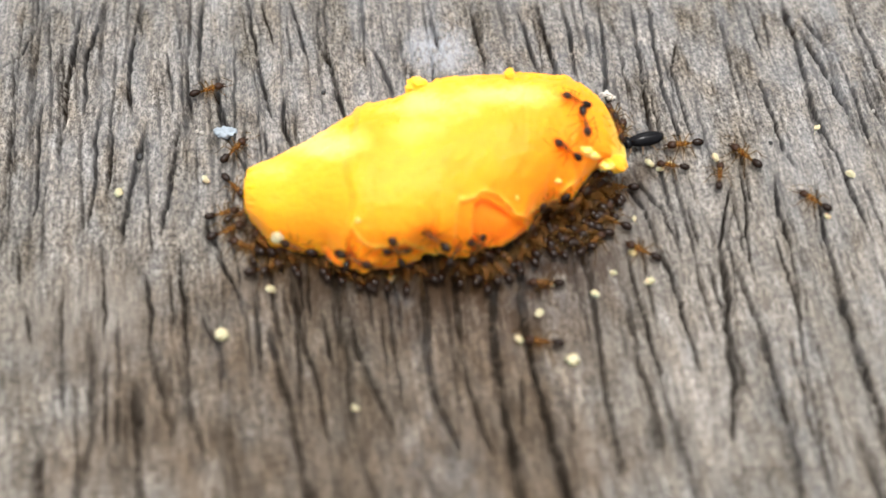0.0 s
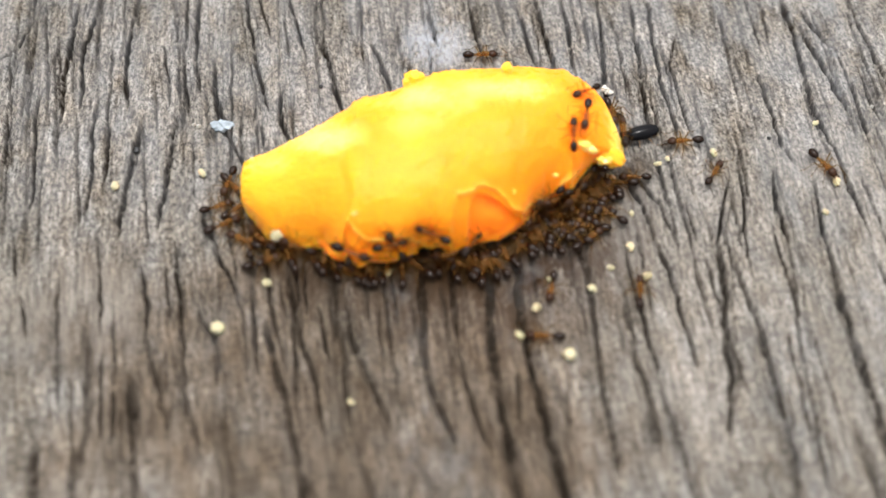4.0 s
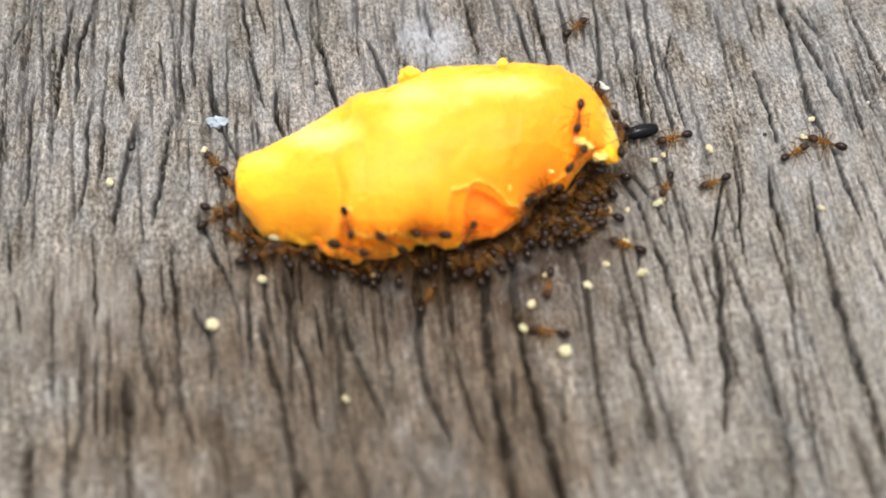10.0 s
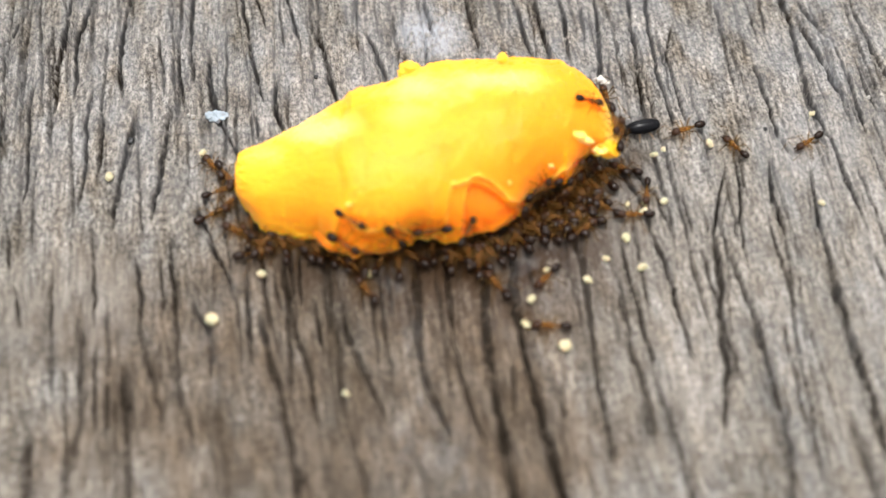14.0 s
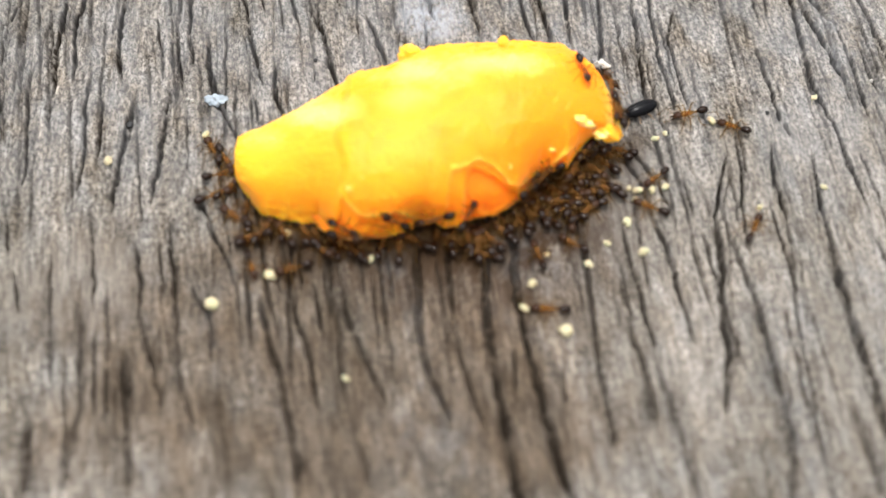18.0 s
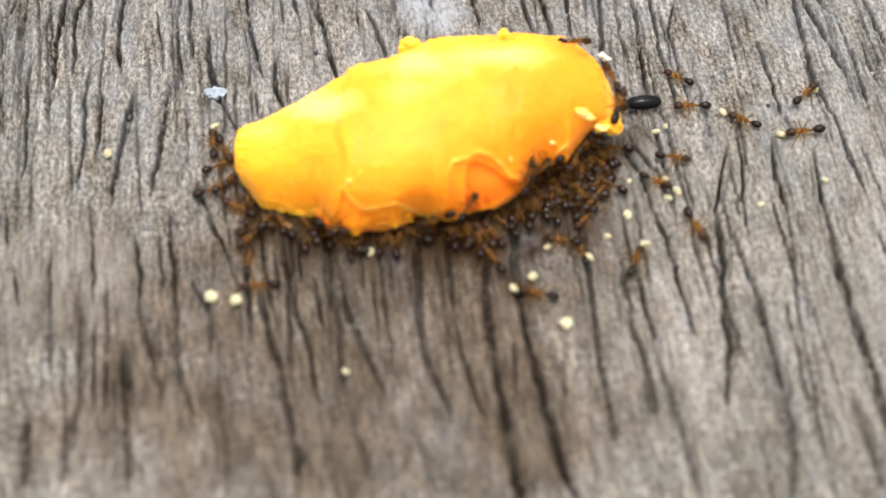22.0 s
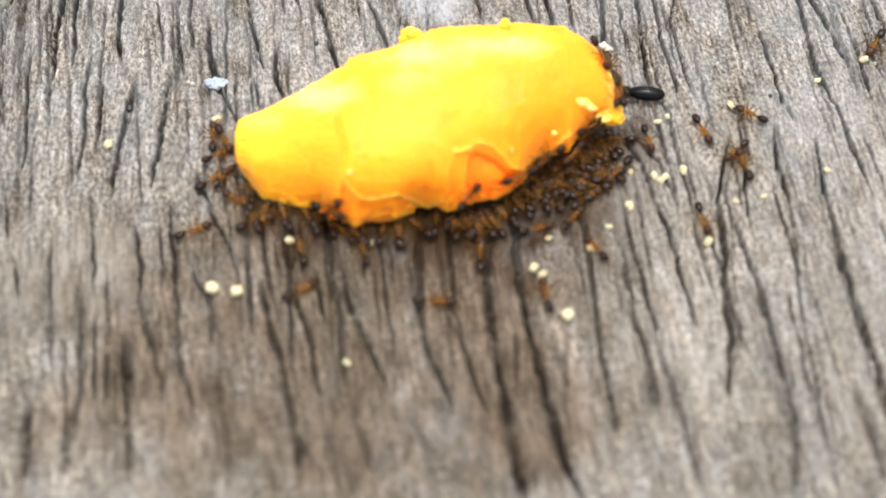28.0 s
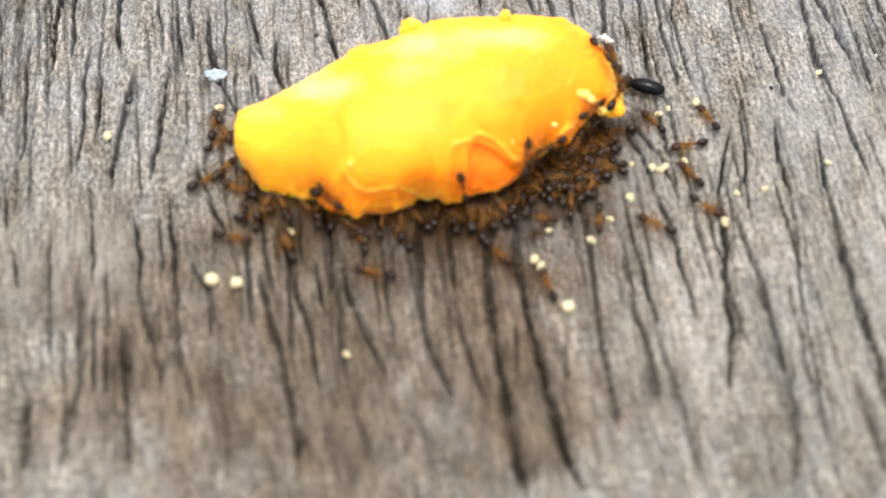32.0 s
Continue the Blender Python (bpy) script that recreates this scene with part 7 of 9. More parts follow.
    march([
        (0, 3.77, -0.76, 0.00, 48), (0.9, 3.85, -0.87, 0.00, 47), (3, 3.82, -0.84, 0.00, 42), (4.5, 3.78, -0.75, 0.00, 36), (6.1, 3.70, -0.65, 0.00, 46),
        (8.4, 3.72, -0.73, 0.00, 55), (10.9, 3.65, -0.78, 0.00, 47), (12.2, 3.84, -0.81, 0.00, 43), (14.7, 3.79, -0.77, 0.00, 56), (16.9, 3.73, -0.87, 0.00, 49),
        (18.8, 3.78, -0.80, 0.00, 36), (20.1, 3.69, -0.86, 0.00, 56), (22.5, 3.70, -0.71, 0.00, 51), (23.8, 3.83, -0.83, 0.00, 59), (25.3, 3.72, -0.82, 0.00, 56),
        (28.1, 3.79, -0.85, 0.00, 46), (30.7, 3.66, -0.66, 0.00, 56), (32, 3.66, -0.66, 0.00, 56),
    ])
    march([
        (0, 4.81, 0.04, 0.00, 44), (1.4, 4.93, -0.02, 0.00, 39), (2.9, 4.74, 0.11, 0.00, 34), (5.6, 4.79, 0.13, 0.00, 50), (8.1, 4.90, -0.07, 0.00, 38),
        (10.1, 4.80, 0.08, 0.00, 53), (12.8, 4.92, 0.08, 0.00, 41), (15, 4.87, 0.11, 0.00, 41), (16.9, 4.84, -0.03, 0.00, 53), (18.1, 4.85, 0.03, 0.00, 37),
        (20.4, 4.81, 0.15, 0.00, 53), (22.8, 4.90, 0.13, 0.00, 36), (25.6, 4.89, 0.15, 0.00, 50), (27.6, 4.74, 0.07, 0.00, 37), (30.3, 4.83, 0.11, 0.00, 41),
        (32, 4.83, 0.11, 0.00, 41),
    ])
    march([
        (0, 5.61, 0.22, 0.00, 58), (1.5, 5.58, 0.23, 0.00, 56), (4, 5.61, 0.17, 0.00, 69), (7, 5.67, 0.17, 0.00, 50), (9.6, 5.68, 0.26, 0.00, 51),
        (12.3, 5.61, 0.19, 0.00, 60), (14.4, 5.64, 0.28, 0.00, 69), (15.8, 5.62, 0.33, 0.00, 61), (18.1, 5.69, 0.11, 0.00, 65), (20.6, 5.63, 0.17, 0.00, 60),
        (22, 5.61, 0.16, 0.00, 68), (24.8, 5.60, 0.28, 0.00, 55), (27.1, 5.52, 0.30, 0.00, 64), (29.8, 5.51, 0.30, 0.00, 46), (32, 5.51, 0.30, 0.00, 46),
    ])
    march([
        (0, 6.41, 1.13, 0.00, 37), (0.6, 6.39, 1.22, 0.00, 40), (2.4, 6.49, 1.10, 0.00, 46), (4.4, 6.31, 1.24, 0.00, 26), (6.1, 6.48, 1.04, 0.00, 38),
        (9, 6.43, 1.09, 0.00, 43), (11.9, 6.43, 1.16, 0.00, 32), (13.9, 6.53, 1.24, 0.00, 25), (15.5, 6.35, 1.20, 0.00, 30), (17, 6.48, 1.05, 0.00, 48),
        (19.2, 6.51, 1.21, 0.00, 30), (21.9, 6.39, 1.06, 0.00, 26), (24.5, 6.43, 1.08, 0.00, 45), (26.1, 6.40, 1.03, 0.00, 33), (29.1, 6.41, 1.05, 0.00, 30),
        (31.6, 6.36, 1.22, 0.00, 26), (32, 6.36, 1.22, 0.00, 26),
    ])
    march([
        (0, 7.03, 1.77, 0.00, 49), (1.7, 7.00, 1.66, 0.00, 41), (4.2, 6.92, 1.67, 0.00, 55), (7.1, 7.12, 1.85, 0.00, 50), (10.1, 7.08, 1.78, 0.00, 47),
        (11.3, 6.93, 1.71, 0.00, 48), (12.8, 7.14, 1.78, 0.00, 54), (15.8, 6.97, 1.86, 0.00, 60), (17.5, 6.94, 1.84, 0.00, 58), (20.3, 7.01, 1.79, 0.00, 39),
        (22, 7.01, 1.82, 0.00, 39), (25, 6.92, 1.88, 0.00, 42), (27.9, 7.11, 1.87, 0.00, 48), (30.5, 6.98, 1.85, 0.00, 39), (32, 6.98, 1.85, 0.00, 39),
    ])
    march([
        (0, 7.62, 2.26, 0.00, 53), (0.6, 7.72, 2.22, 0.00, 43), (2.3, 7.50, 2.21, 0.00, 58), (5.5, 7.65, 2.35, 0.00, 61), (8.1, 7.59, 2.20, 0.00, 45),
        (10.4, 7.55, 2.32, 0.00, 49), (12.8, 7.63, 2.29, 0.00, 45), (14.5, 7.66, 2.19, 0.00, 57), (17.6, 7.59, 2.37, 0.00, 56), (20.7, 7.62, 2.32, 0.00, 58),
        (22.3, 7.62, 2.28, 0.00, 52), (24.8, 7.72, 2.33, 0.00, 61), (26.3, 7.67, 2.29, 0.00, 64), (27.5, 7.54, 2.38, 0.00, 50), (30.1, 7.64, 2.24, 0.00, 52),
        (32, 7.64, 2.24, 0.00, 52),
    ])
    march([
        (0, 8.32, 1.69, 0.00, 64), (1.3, 8.39, 1.64, 0.00, 69), (3.7, 8.38, 1.78, 0.00, 54), (6.8, 8.35, 1.63, 0.00, 63), (8.2, 8.25, 1.77, 0.00, 69),
        (11.2, 8.24, 1.59, 0.00, 61), (13.4, 8.37, 1.64, 0.00, 70), (15.7, 8.27, 1.76, 0.00, 54), (18.1, 8.24, 1.58, 0.00, 63), (20.4, 8.35, 1.66, 0.00, 74),
        (23.1, 8.24, 1.57, 0.00, 75), (25.1, 8.22, 1.61, 0.00, 69), (26.7, 8.29, 1.73, 0.00, 60), (29.2, 8.43, 1.76, 0.00, 67), (31.7, 8.27, 1.72, 0.00, 67),
        (32, 8.27, 1.72, 0.00, 67),
    ])
    march([
        (0, 8.40, 3.01, 0.00, 32), (1.6, 8.33, 3.06, 0.00, 44), (2.9, 8.34, 3.13, 0.00, 22), (5.7, 8.42, 2.91, 0.00, 35), (6.9, 8.49, 2.96, 0.00, 42),
        (9.9, 8.32, 2.99, 0.00, 24), (12.7, 8.31, 2.91, 0.00, 23), (15.6, 8.34, 2.97, 0.00, 31), (17.9, 8.38, 3.12, 0.00, 28), (20, 8.49, 2.95, 0.00, 24),
        (22.9, 8.36, 3.10, 0.00, 40), (24.9, 8.36, 2.91, 0.00, 41), (26.9, 8.37, 2.93, 0.00, 26), (29.9, 8.32, 3.02, 0.00, 35), (32, 8.32, 3.02, 0.00, 35),
    ])
    march([
        (0, 9.14, 3.35, 0.00, 33), (1.1, 9.07, 3.42, 0.00, 43), (3.4, 9.08, 3.45, 0.00, 26), (5, 9.17, 3.43, 0.00, 35), (6.4, 9.26, 3.27, 0.00, 29),
        (9.6, 9.21, 3.41, 0.00, 23), (12.5, 9.12, 3.23, 0.00, 40), (15.5, 9.03, 3.34, 0.00, 43), (17.4, 9.09, 3.41, 0.00, 32), (20.6, 9.23, 3.43, 0.00, 38),
        (22.2, 9.19, 3.37, 0.00, 33), (24.5, 9.09, 3.28, 0.00, 43), (26.4, 9.05, 3.46, 0.00, 33), (29, 9.10, 3.26, 0.00, 29), (31.9, 9.09, 3.45, 0.00, 28),
        (32, 9.09, 3.45, 0.00, 28),
    ])
    march([
        (0, 9.55, 3.88, 0.40, 22), (1.2, 9.47, 3.80, 0.40, 22), (3.1, 9.56, 3.81, 0.40, 17), (4.9, 9.65, 3.78, 0.40, 20), (7.8, 9.57, 3.82, 0.40, 34),
        (9.3, 9.47, 3.77, 0.40, 20), (12.2, 9.50, 3.83, 0.40, 29), (13.5, 9.44, 3.92, 0.40, 12), (15.8, 9.47, 3.91, 0.40, 30), (17.9, 9.50, 3.91, 0.40, 27),
        (19.2, 9.49, 3.85, 0.40, 22), (21, 9.59, 3.82, 0.40, 31), (22.9, 9.49, 3.78, 0.40, 13), (24.5, 9.65, 3.86, 0.40, 20), (27.6, 9.67, 3.95, 0.40, 15),
        (29.5, 9.56, 3.82, 0.40, 18), (31.1, 9.49, 3.94, 0.40, 24), (32, 9.49, 3.94, 0.40, 24),
    ])
    march([
        (0, 6.90, 1.66, 0.00, -54), (1.4, 6.94, 1.55, 0.00, -46), (3.5, 6.86, 1.77, 0.00, -48), (5.4, 6.78, 1.65, 0.00, -55), (7.4, 6.80, 1.68, 0.00, -60),
        (10.1, 6.90, 1.61, 0.00, -46), (12.2, 6.80, 1.61, 0.00, -65), (14.3, 6.99, 1.77, 0.00, -50), (15.8, 6.83, 1.59, 0.00, -57), (18.3, 6.78, 1.66, 0.00, -56),
        (20.8, 6.97, 1.64, 0.00, -52), (22.5, 6.88, 1.69, 0.00, -65), (24.8, 6.90, 1.59, 0.00, -60), (27.6, 6.86, 1.59, 0.00, -59), (29.8, 6.87, 1.63, 0.00, -58),
        (31.5, 6.90, 1.69, 0.00, -64), (32, 6.90, 1.69, 0.00, -64),
    ])
    march([
        (0, 7.97, 0.91, 0.00, -37), (2, 8.07, 0.83, 0.00, -32), (3.9, 7.87, 1.00, 0.00, -27), (6.6, 8.00, 1.03, 0.00, -35), (9.2, 8.00, 1.00, 0.00, -28),
        (11, 7.90, 0.92, 0.00, -35), (12.9, 8.05, 1.00, 0.00, -32), (15.2, 8.01, 0.84, 0.00, -29), (16.6, 8.06, 0.94, 0.00, -42), (18.2, 7.99, 0.90, 0.00, -32),
        (19.6, 8.06, 0.90, 0.00, -38), (22.3, 7.99, 0.90, 0.00, -42), (24.4, 7.85, 0.86, 0.00, -29), (25.8, 7.87, 1.00, 0.00, -40), (28.1, 7.99, 0.97, 0.00, -41),
        (30.8, 7.85, 1.00, 0.00, -41), (32, 7.85, 1.00, 0.00, -41),
    ])
    march([
        (0, 5.43, 1.12, 1.53, 107), (1.6, 5.40, 1.15, 1.53, 103), (4.5, 5.49, 1.05, 1.53, 113), (7.6, 5.36, 1.05, 1.53, 118), (10.7, 5.34, 1.19, 1.53, 118),
        (12.4, 5.49, 1.08, 1.53, 114), (14.6, 5.42, 1.03, 1.53, 111), (17.2, 5.37, 1.02, 1.53, 97), (19, 5.54, 1.18, 1.53, 117), (21.7, 5.34, 1.10, 1.53, 118),
        (24.6, 5.54, 1.20, 1.53, 112), (27.3, 5.52, 1.11, 1.53, 96), (29.1, 5.31, 1.07, 1.53, 109), (30.9, 5.36, 1.03, 1.53, 104), (32, 5.36, 1.03, 1.53, 104),
    ])
    march([
        (0, 6.45, 1.50, 2.28, 141), (1.9, 6.35, 1.44, 2.28, 131), (5, 6.48, 1.54, 2.28, 149), (6.2, 6.55, 1.46, 2.28, 144), (8.2, 6.51, 1.45, 2.28, 136),
        (9.9, 6.50, 1.49, 2.28, 133), (11.8, 6.46, 1.47, 2.28, 143), (14.7, 6.48, 1.57, 2.28, 136), (17.6, 6.55, 1.51, 2.28, 130), (19, 6.51, 1.59, 2.28, 146),
        (21.2, 6.46, 1.41, 2.28, 143), (24.4, 6.38, 1.53, 2.28, 149), (26.9, 6.41, 1.44, 2.28, 147), (30, 6.54, 1.48, 2.28, 147), (32, 6.54, 1.48, 2.28, 147),
    ])
    march([
        (0, 7.65, 2.48, 1.79, 116), (1.6, 7.62, 2.41, 1.79, 104), (4.3, 7.71, 2.37, 1.79, 105), (6.1, 7.58, 2.54, 1.79, 108), (8.5, 7.66, 2.45, 1.79, 124),
        (10.6, 7.65, 2.52, 1.79, 113), (12.1, 7.75, 2.54, 1.79, 117), (14.3, 7.67, 2.43, 1.79, 105), (16.6, 7.74, 2.39, 1.79, 127), (18.6, 7.77, 2.55, 1.79, 110),
        (20.2, 7.74, 2.60, 1.79, 123), (22.6, 7.66, 2.55, 1.79, 123), (25.4, 7.60, 2.56, 1.79, 127), (27.8, 7.53, 2.41, 1.79, 119), (29.8, 7.75, 2.52, 1.79, 120),
        (31.3, 7.65, 2.53, 1.79, 126), (32, 7.65, 2.53, 1.79, 126),
    ])
    march([
        (0, -10.69, 0.32, 0.00, 6), (1.3, -10.58, 0.22, 0.00, -4), (2.8, -10.64, 0.27, 0.00, 11), (5.7, -10.62, 0.21, 0.00, 11), (8.5, -10.65, 0.40, 0.00, 14),
        (10.9, -10.61, 0.33, 0.00, -3), (12.7, -10.59, 0.28, 0.00, 5), (15.6, -10.65, 0.39, 0.00, 5), (17.8, -10.80, 0.24, 0.00, -2), (20.1, -10.69, 0.21, 0.00, 9),
        (21.5, -10.72, 0.20, 0.00, 6), (23, -10.59, 0.28, 0.00, 14), (25.1, -10.74, 0.40, 0.00, 1), (27.3, -10.66, 0.43, 0.00, 11), (28.6, -10.70, 0.42, 0.00, 15),
        (30.5, -10.78, 0.26, 0.00, 12), (32, -10.78, 0.26, 0.00, 12),
    ])
    march([
        (0, -11.22, -0.29, 0.00, 65), (0.9, -11.17, -0.24, 0.00, 59), (3.1, -11.19, -0.34, 0.00, 66), (5.6, -11.11, -0.34, 0.00, 57), (7.8, -11.20, -0.29, 0.00, 75),
        (9.4, -11.22, -0.29, 0.00, 58), (11.5, -11.23, -0.32, 0.00, 72), (14.7, -11.11, -0.35, 0.00, 62), (17.8, -11.32, -0.39, 0.00, 55), (20.9, -11.22, -0.30, 0.00, 55),
        (23.9, -11.10, -0.24, 0.00, 75), (26.2, -11.26, -0.36, 0.00, 60), (27.7, -11.25, -0.40, 0.00, 54), (30.7, -11.13, -0.21, 0.00, 62), (32, -11.13, -0.21, 0.00, 62),
    ])
    march([
        (0, -5.98, -1.80, 0.00, 18), (1.7, -6.02, -1.80, 0.00, 19), (4.6, -6.01, -1.92, 0.00, 16), (7.5, -6.05, -1.77, 0.00, 9), (9.3, -5.95, -1.90, 0.00, 17),
        (11.6, -6.00, -1.74, 0.00, 26), (13.4, -5.91, -1.74, 0.00, 20), (15.8, -5.96, -1.75, 0.00, 22), (17.5, -5.94, -1.75, 0.00, 17), (20.5, -6.02, -1.79, 0.00, 19),
        (22.9, -6.05, -1.76, 0.00, 9), (25.2, -5.99, -1.76, 0.00, 26), (28.4, -6.04, -1.71, 0.00, 17), (30.6, -6.09, -1.72, 0.00, 11), (32, -6.09, -1.72, 0.00, 11),
    ])
    march([
        (0, 4.44, -0.62, 0.00, -33), (0.9, 4.39, -0.67, 0.00, -32), (2.8, 4.50, -0.52, 0.00, -23), (4.7, 4.48, -0.57, 0.00, -28), (6.7, 4.36, -0.56, 0.00, -29),
        (8.6, 4.48, -0.73, 0.00, -26), (11.6, 4.55, -0.72, 0.00, -28), (14.4, 4.35, -0.60, 0.00, -40), (16, 4.32, -0.68, 0.00, -25), (18.4, 4.51, -0.51, 0.00, -41),
        (21.3, 4.53, -0.59, 0.00, -37), (22.8, 4.42, -0.65, 0.00, -39), (25.4, 4.47, -0.68, 0.00, -41), (27.6, 4.49, -0.58, 0.00, -30), (30.6, 4.50, -0.64, 0.00, -27),
        (32, 4.50, -0.64, 0.00, -27),
    ])
    march([
        (0, 8.38, 3.22, 0.00, -176), (0.8, 8.35, 3.27, 0.00, -170), (2.6, 8.39, 3.12, 0.00, -174), (4.7, 8.45, 3.31, 0.00, -187), (7.8, 8.30, 3.33, 0.00, -164),
        (9.4, 8.33, 3.13, 0.00, -166), (12.1, 8.49, 3.29, 0.00, -179), (14.9, 8.35, 3.18, 0.00, -178), (17.5, 8.34, 3.23, 0.00, -174), (20.3, 8.37, 3.20, 0.00, -175),
        (22.4, 8.44, 3.12, 0.00, -184), (23.7, 8.36, 3.30, 0.00, -174), (26.2, 8.49, 3.30, 0.00, -181), (27.8, 8.39, 3.15, 0.00, -174), (29.2, 8.36, 3.27, 0.00, -182),
        (30.7, 8.44, 3.15, 0.00, -166), (32, 8.44, 3.15, 0.00, -166),
    ])
    march([
        (0, 9.55, 2.64, 0.00, 46), (1.3, 9.55, 2.58, 0.00, 35), (4.4, 9.48, 2.54, 0.00, 56), (6.7, 9.57, 2.74, 0.00, 51), (8.4, 9.50, 2.68, 0.00, 50),
        (10, 9.49, 2.64, 0.00, 35), (12.9, 9.59, 2.56, 0.00, 48), (15.2, 9.45, 2.62, 0.00, 53), (17.4, 9.60, 2.58, 0.00, 58), (19.9, 9.56, 2.52, 0.00, 42),
        (21.1, 9.54, 2.56, 0.00, 39), (22.9, 9.46, 2.59, 0.00, 46), (24.4, 9.56, 2.75, 0.00, 51), (27.5, 9.46, 2.68, 0.00, 39), (30.6, 9.55, 2.69, 0.00, 52),
        (32, 9.55, 2.69, 0.00, 52),
    ])
    march([
        (0, -10.21, -1.76, 0.00, -70), (1.7, -10.13, -1.78, 0.00, -82), (3, -10.14, -1.72, 0.00, -73), (5.5, -10.14, -1.88, 0.00, -64), (8.7, -10.12, -1.67, 0.00, -72),
        (11.1, -10.30, -1.69, 0.00, -67), (13.1, -10.32, -1.84, 0.00, -73), (16.1, -10.22, -1.67, 0.00, -78), (17.8, -10.27, -1.81, 0.00, -63), (19.8, -10.25, -1.72, 0.00, -72),
        (22.7, -10.16, -1.68, 0.00, -72), (24.7, -10.22, -1.65, 0.00, -60), (27.1, -10.21, -1.87, 0.00, -62), (29.5, -10.23, -1.84, 0.00, -71), (32, -10.23, -1.84, 0.00, -71),
    ])
    march([
        (0, -8.53, -1.50, 0.00, 24), (0.9, -8.53, -1.50, 0.00, 12), (2.2, -8.56, -1.45, 0.00, 21), (3.5, -8.59, -1.57, 0.00, 30), (5.1, -8.41, -1.55, 0.00, 16),
        (6.3, -8.53, -1.50, 0.00, 31), (8.9, -8.52, -1.61, 0.00, 34), (10.6, -8.59, -1.58, 0.00, 26), (13.1, -8.57, -1.56, 0.00, 12), (15.5, -8.48, -1.59, 0.00, 18),
        (18.2, -8.48, -1.59, 0.00, 36), (20.8, -8.48, -1.54, 0.00, 35), (22.9, -8.50, -1.39, 0.00, 32), (24.5, -8.62, -1.57, 0.00, 15), (27.4, -8.52, -1.51, 0.00, 21),
        (29.6, -8.55, -1.45, 0.00, 22), (32, -8.55, -1.45, 0.00, 22),
    ])
    march([
        (0, -4.44, -2.65, 0.00, 48), (1.8, -4.38, -2.73, 0.00, 46), (4.7, -4.48, -2.64, 0.00, 41), (7.5, -4.48, -2.69, 0.00, 55), (8.9, -4.56, -2.67, 0.00, 46),
        (10.3, -4.47, -2.59, 0.00, 57), (13.4, -4.37, -2.75, 0.00, 44), (15.5, -4.56, -2.59, 0.00, 42), (18.2, -4.40, -2.71, 0.00, 44), (20.3, -4.52, -2.77, 0.00, 46),
        (22, -4.50, -2.58, 0.00, 53), (24, -4.56, -2.59, 0.00, 42), (25.4, -4.38, -2.56, 0.00, 42), (27.7, -4.35, -2.65, 0.00, 44), (29.2, -4.56, -2.56, 0.00, 55),
        (30.8, -4.41, -2.73, 0.00, 53), (32, -4.41, -2.73, 0.00, 53),
    ])
    march([
        (0, -2.04, -2.31, 0.00, -1), (1.3, -2.14, -2.30, 0.00, 3), (2.6, -2.15, -2.37, 0.00, 4), (5.7, -2.05, -2.23, 0.00, 4), (7.5, -2.06, -2.23, 0.00, -1),
        (9.7, -1.99, -2.40, 0.00, -2), (11.9, -2.03, -2.27, 0.00, -6), (14.1, -2.05, -2.41, 0.00, 6), (17.2, -2.03, -2.34, 0.00, -4), (19.3, -2.07, -2.37, 0.00, 10),
        (21.3, -2.11, -2.28, 0.00, -13), (23.2, -2.03, -2.24, 0.00, -6), (24.5, -1.93, -2.43, 0.00, -3), (26.7, -1.93, -2.35, 0.00, -7), (28.5, -2.07, -2.40, 0.00, 9),
        (30.7, -1.99, -2.37, 0.00, 3), (32, -1.99, -2.37, 0.00, 3),
    ])
    march([
        (0, 1.87, -1.72, 0.00, 0), (1.9, 1.82, -1.66, 0.00, 11), (4.1, 1.98, -1.74, 0.00, -1), (7.1, 1.90, -1.82, 0.00, -8), (9.4, 1.83, -1.82, 0.00, 8),
        (11.2, 1.97, -1.75, 0.00, -7), (13.3, 1.95, -1.62, 0.00, 2), (15, 1.88, -1.77, 0.00, -3), (16.2, 1.76, -1.61, 0.00, 7), (17.9, 1.90, -1.83, 0.00, 8),
        (20.3, 1.93, -1.73, 0.00, -1), (23.1, 1.83, -1.82, 0.00, -9), (26.2, 1.82, -1.82, 0.00, 2), (27.6, 1.86, -1.65, 0.00, -6), (29.7, 1.98, -1.63, 0.00, 9),
        (31, 1.99, -1.70, 0.00, -8), (32, 1.99, -1.70, 0.00, -8),
    ])
    march([
        (0, 5.85, 0.14, 0.00, 37), (2, 5.74, 0.04, 0.00, 36), (4.4, 5.87, 0.22, 0.00, 27), (7, 5.81, 0.25, 0.00, 40), (9.6, 5.76, 0.24, 0.00, 32),
        (11.2, 5.83, 0.21, 0.00, 33), (13.4, 5.87, 0.08, 0.00, 28), (15.4, 5.90, 0.18, 0.00, 30), (17.9, 5.93, 0.19, 0.00, 29), (19.2, 5.97, 0.19, 0.00, 31),
        (21.9, 5.87, 0.17, 0.00, 33), (24.4, 5.82, 0.11, 0.00, 33), (27.1, 5.94, 0.09, 0.00, 27), (28.8, 5.91, 0.11, 0.00, 25), (31.7, 5.83, 0.04, 0.00, 43),
        (32, 5.83, 0.04, 0.00, 43),
    ])
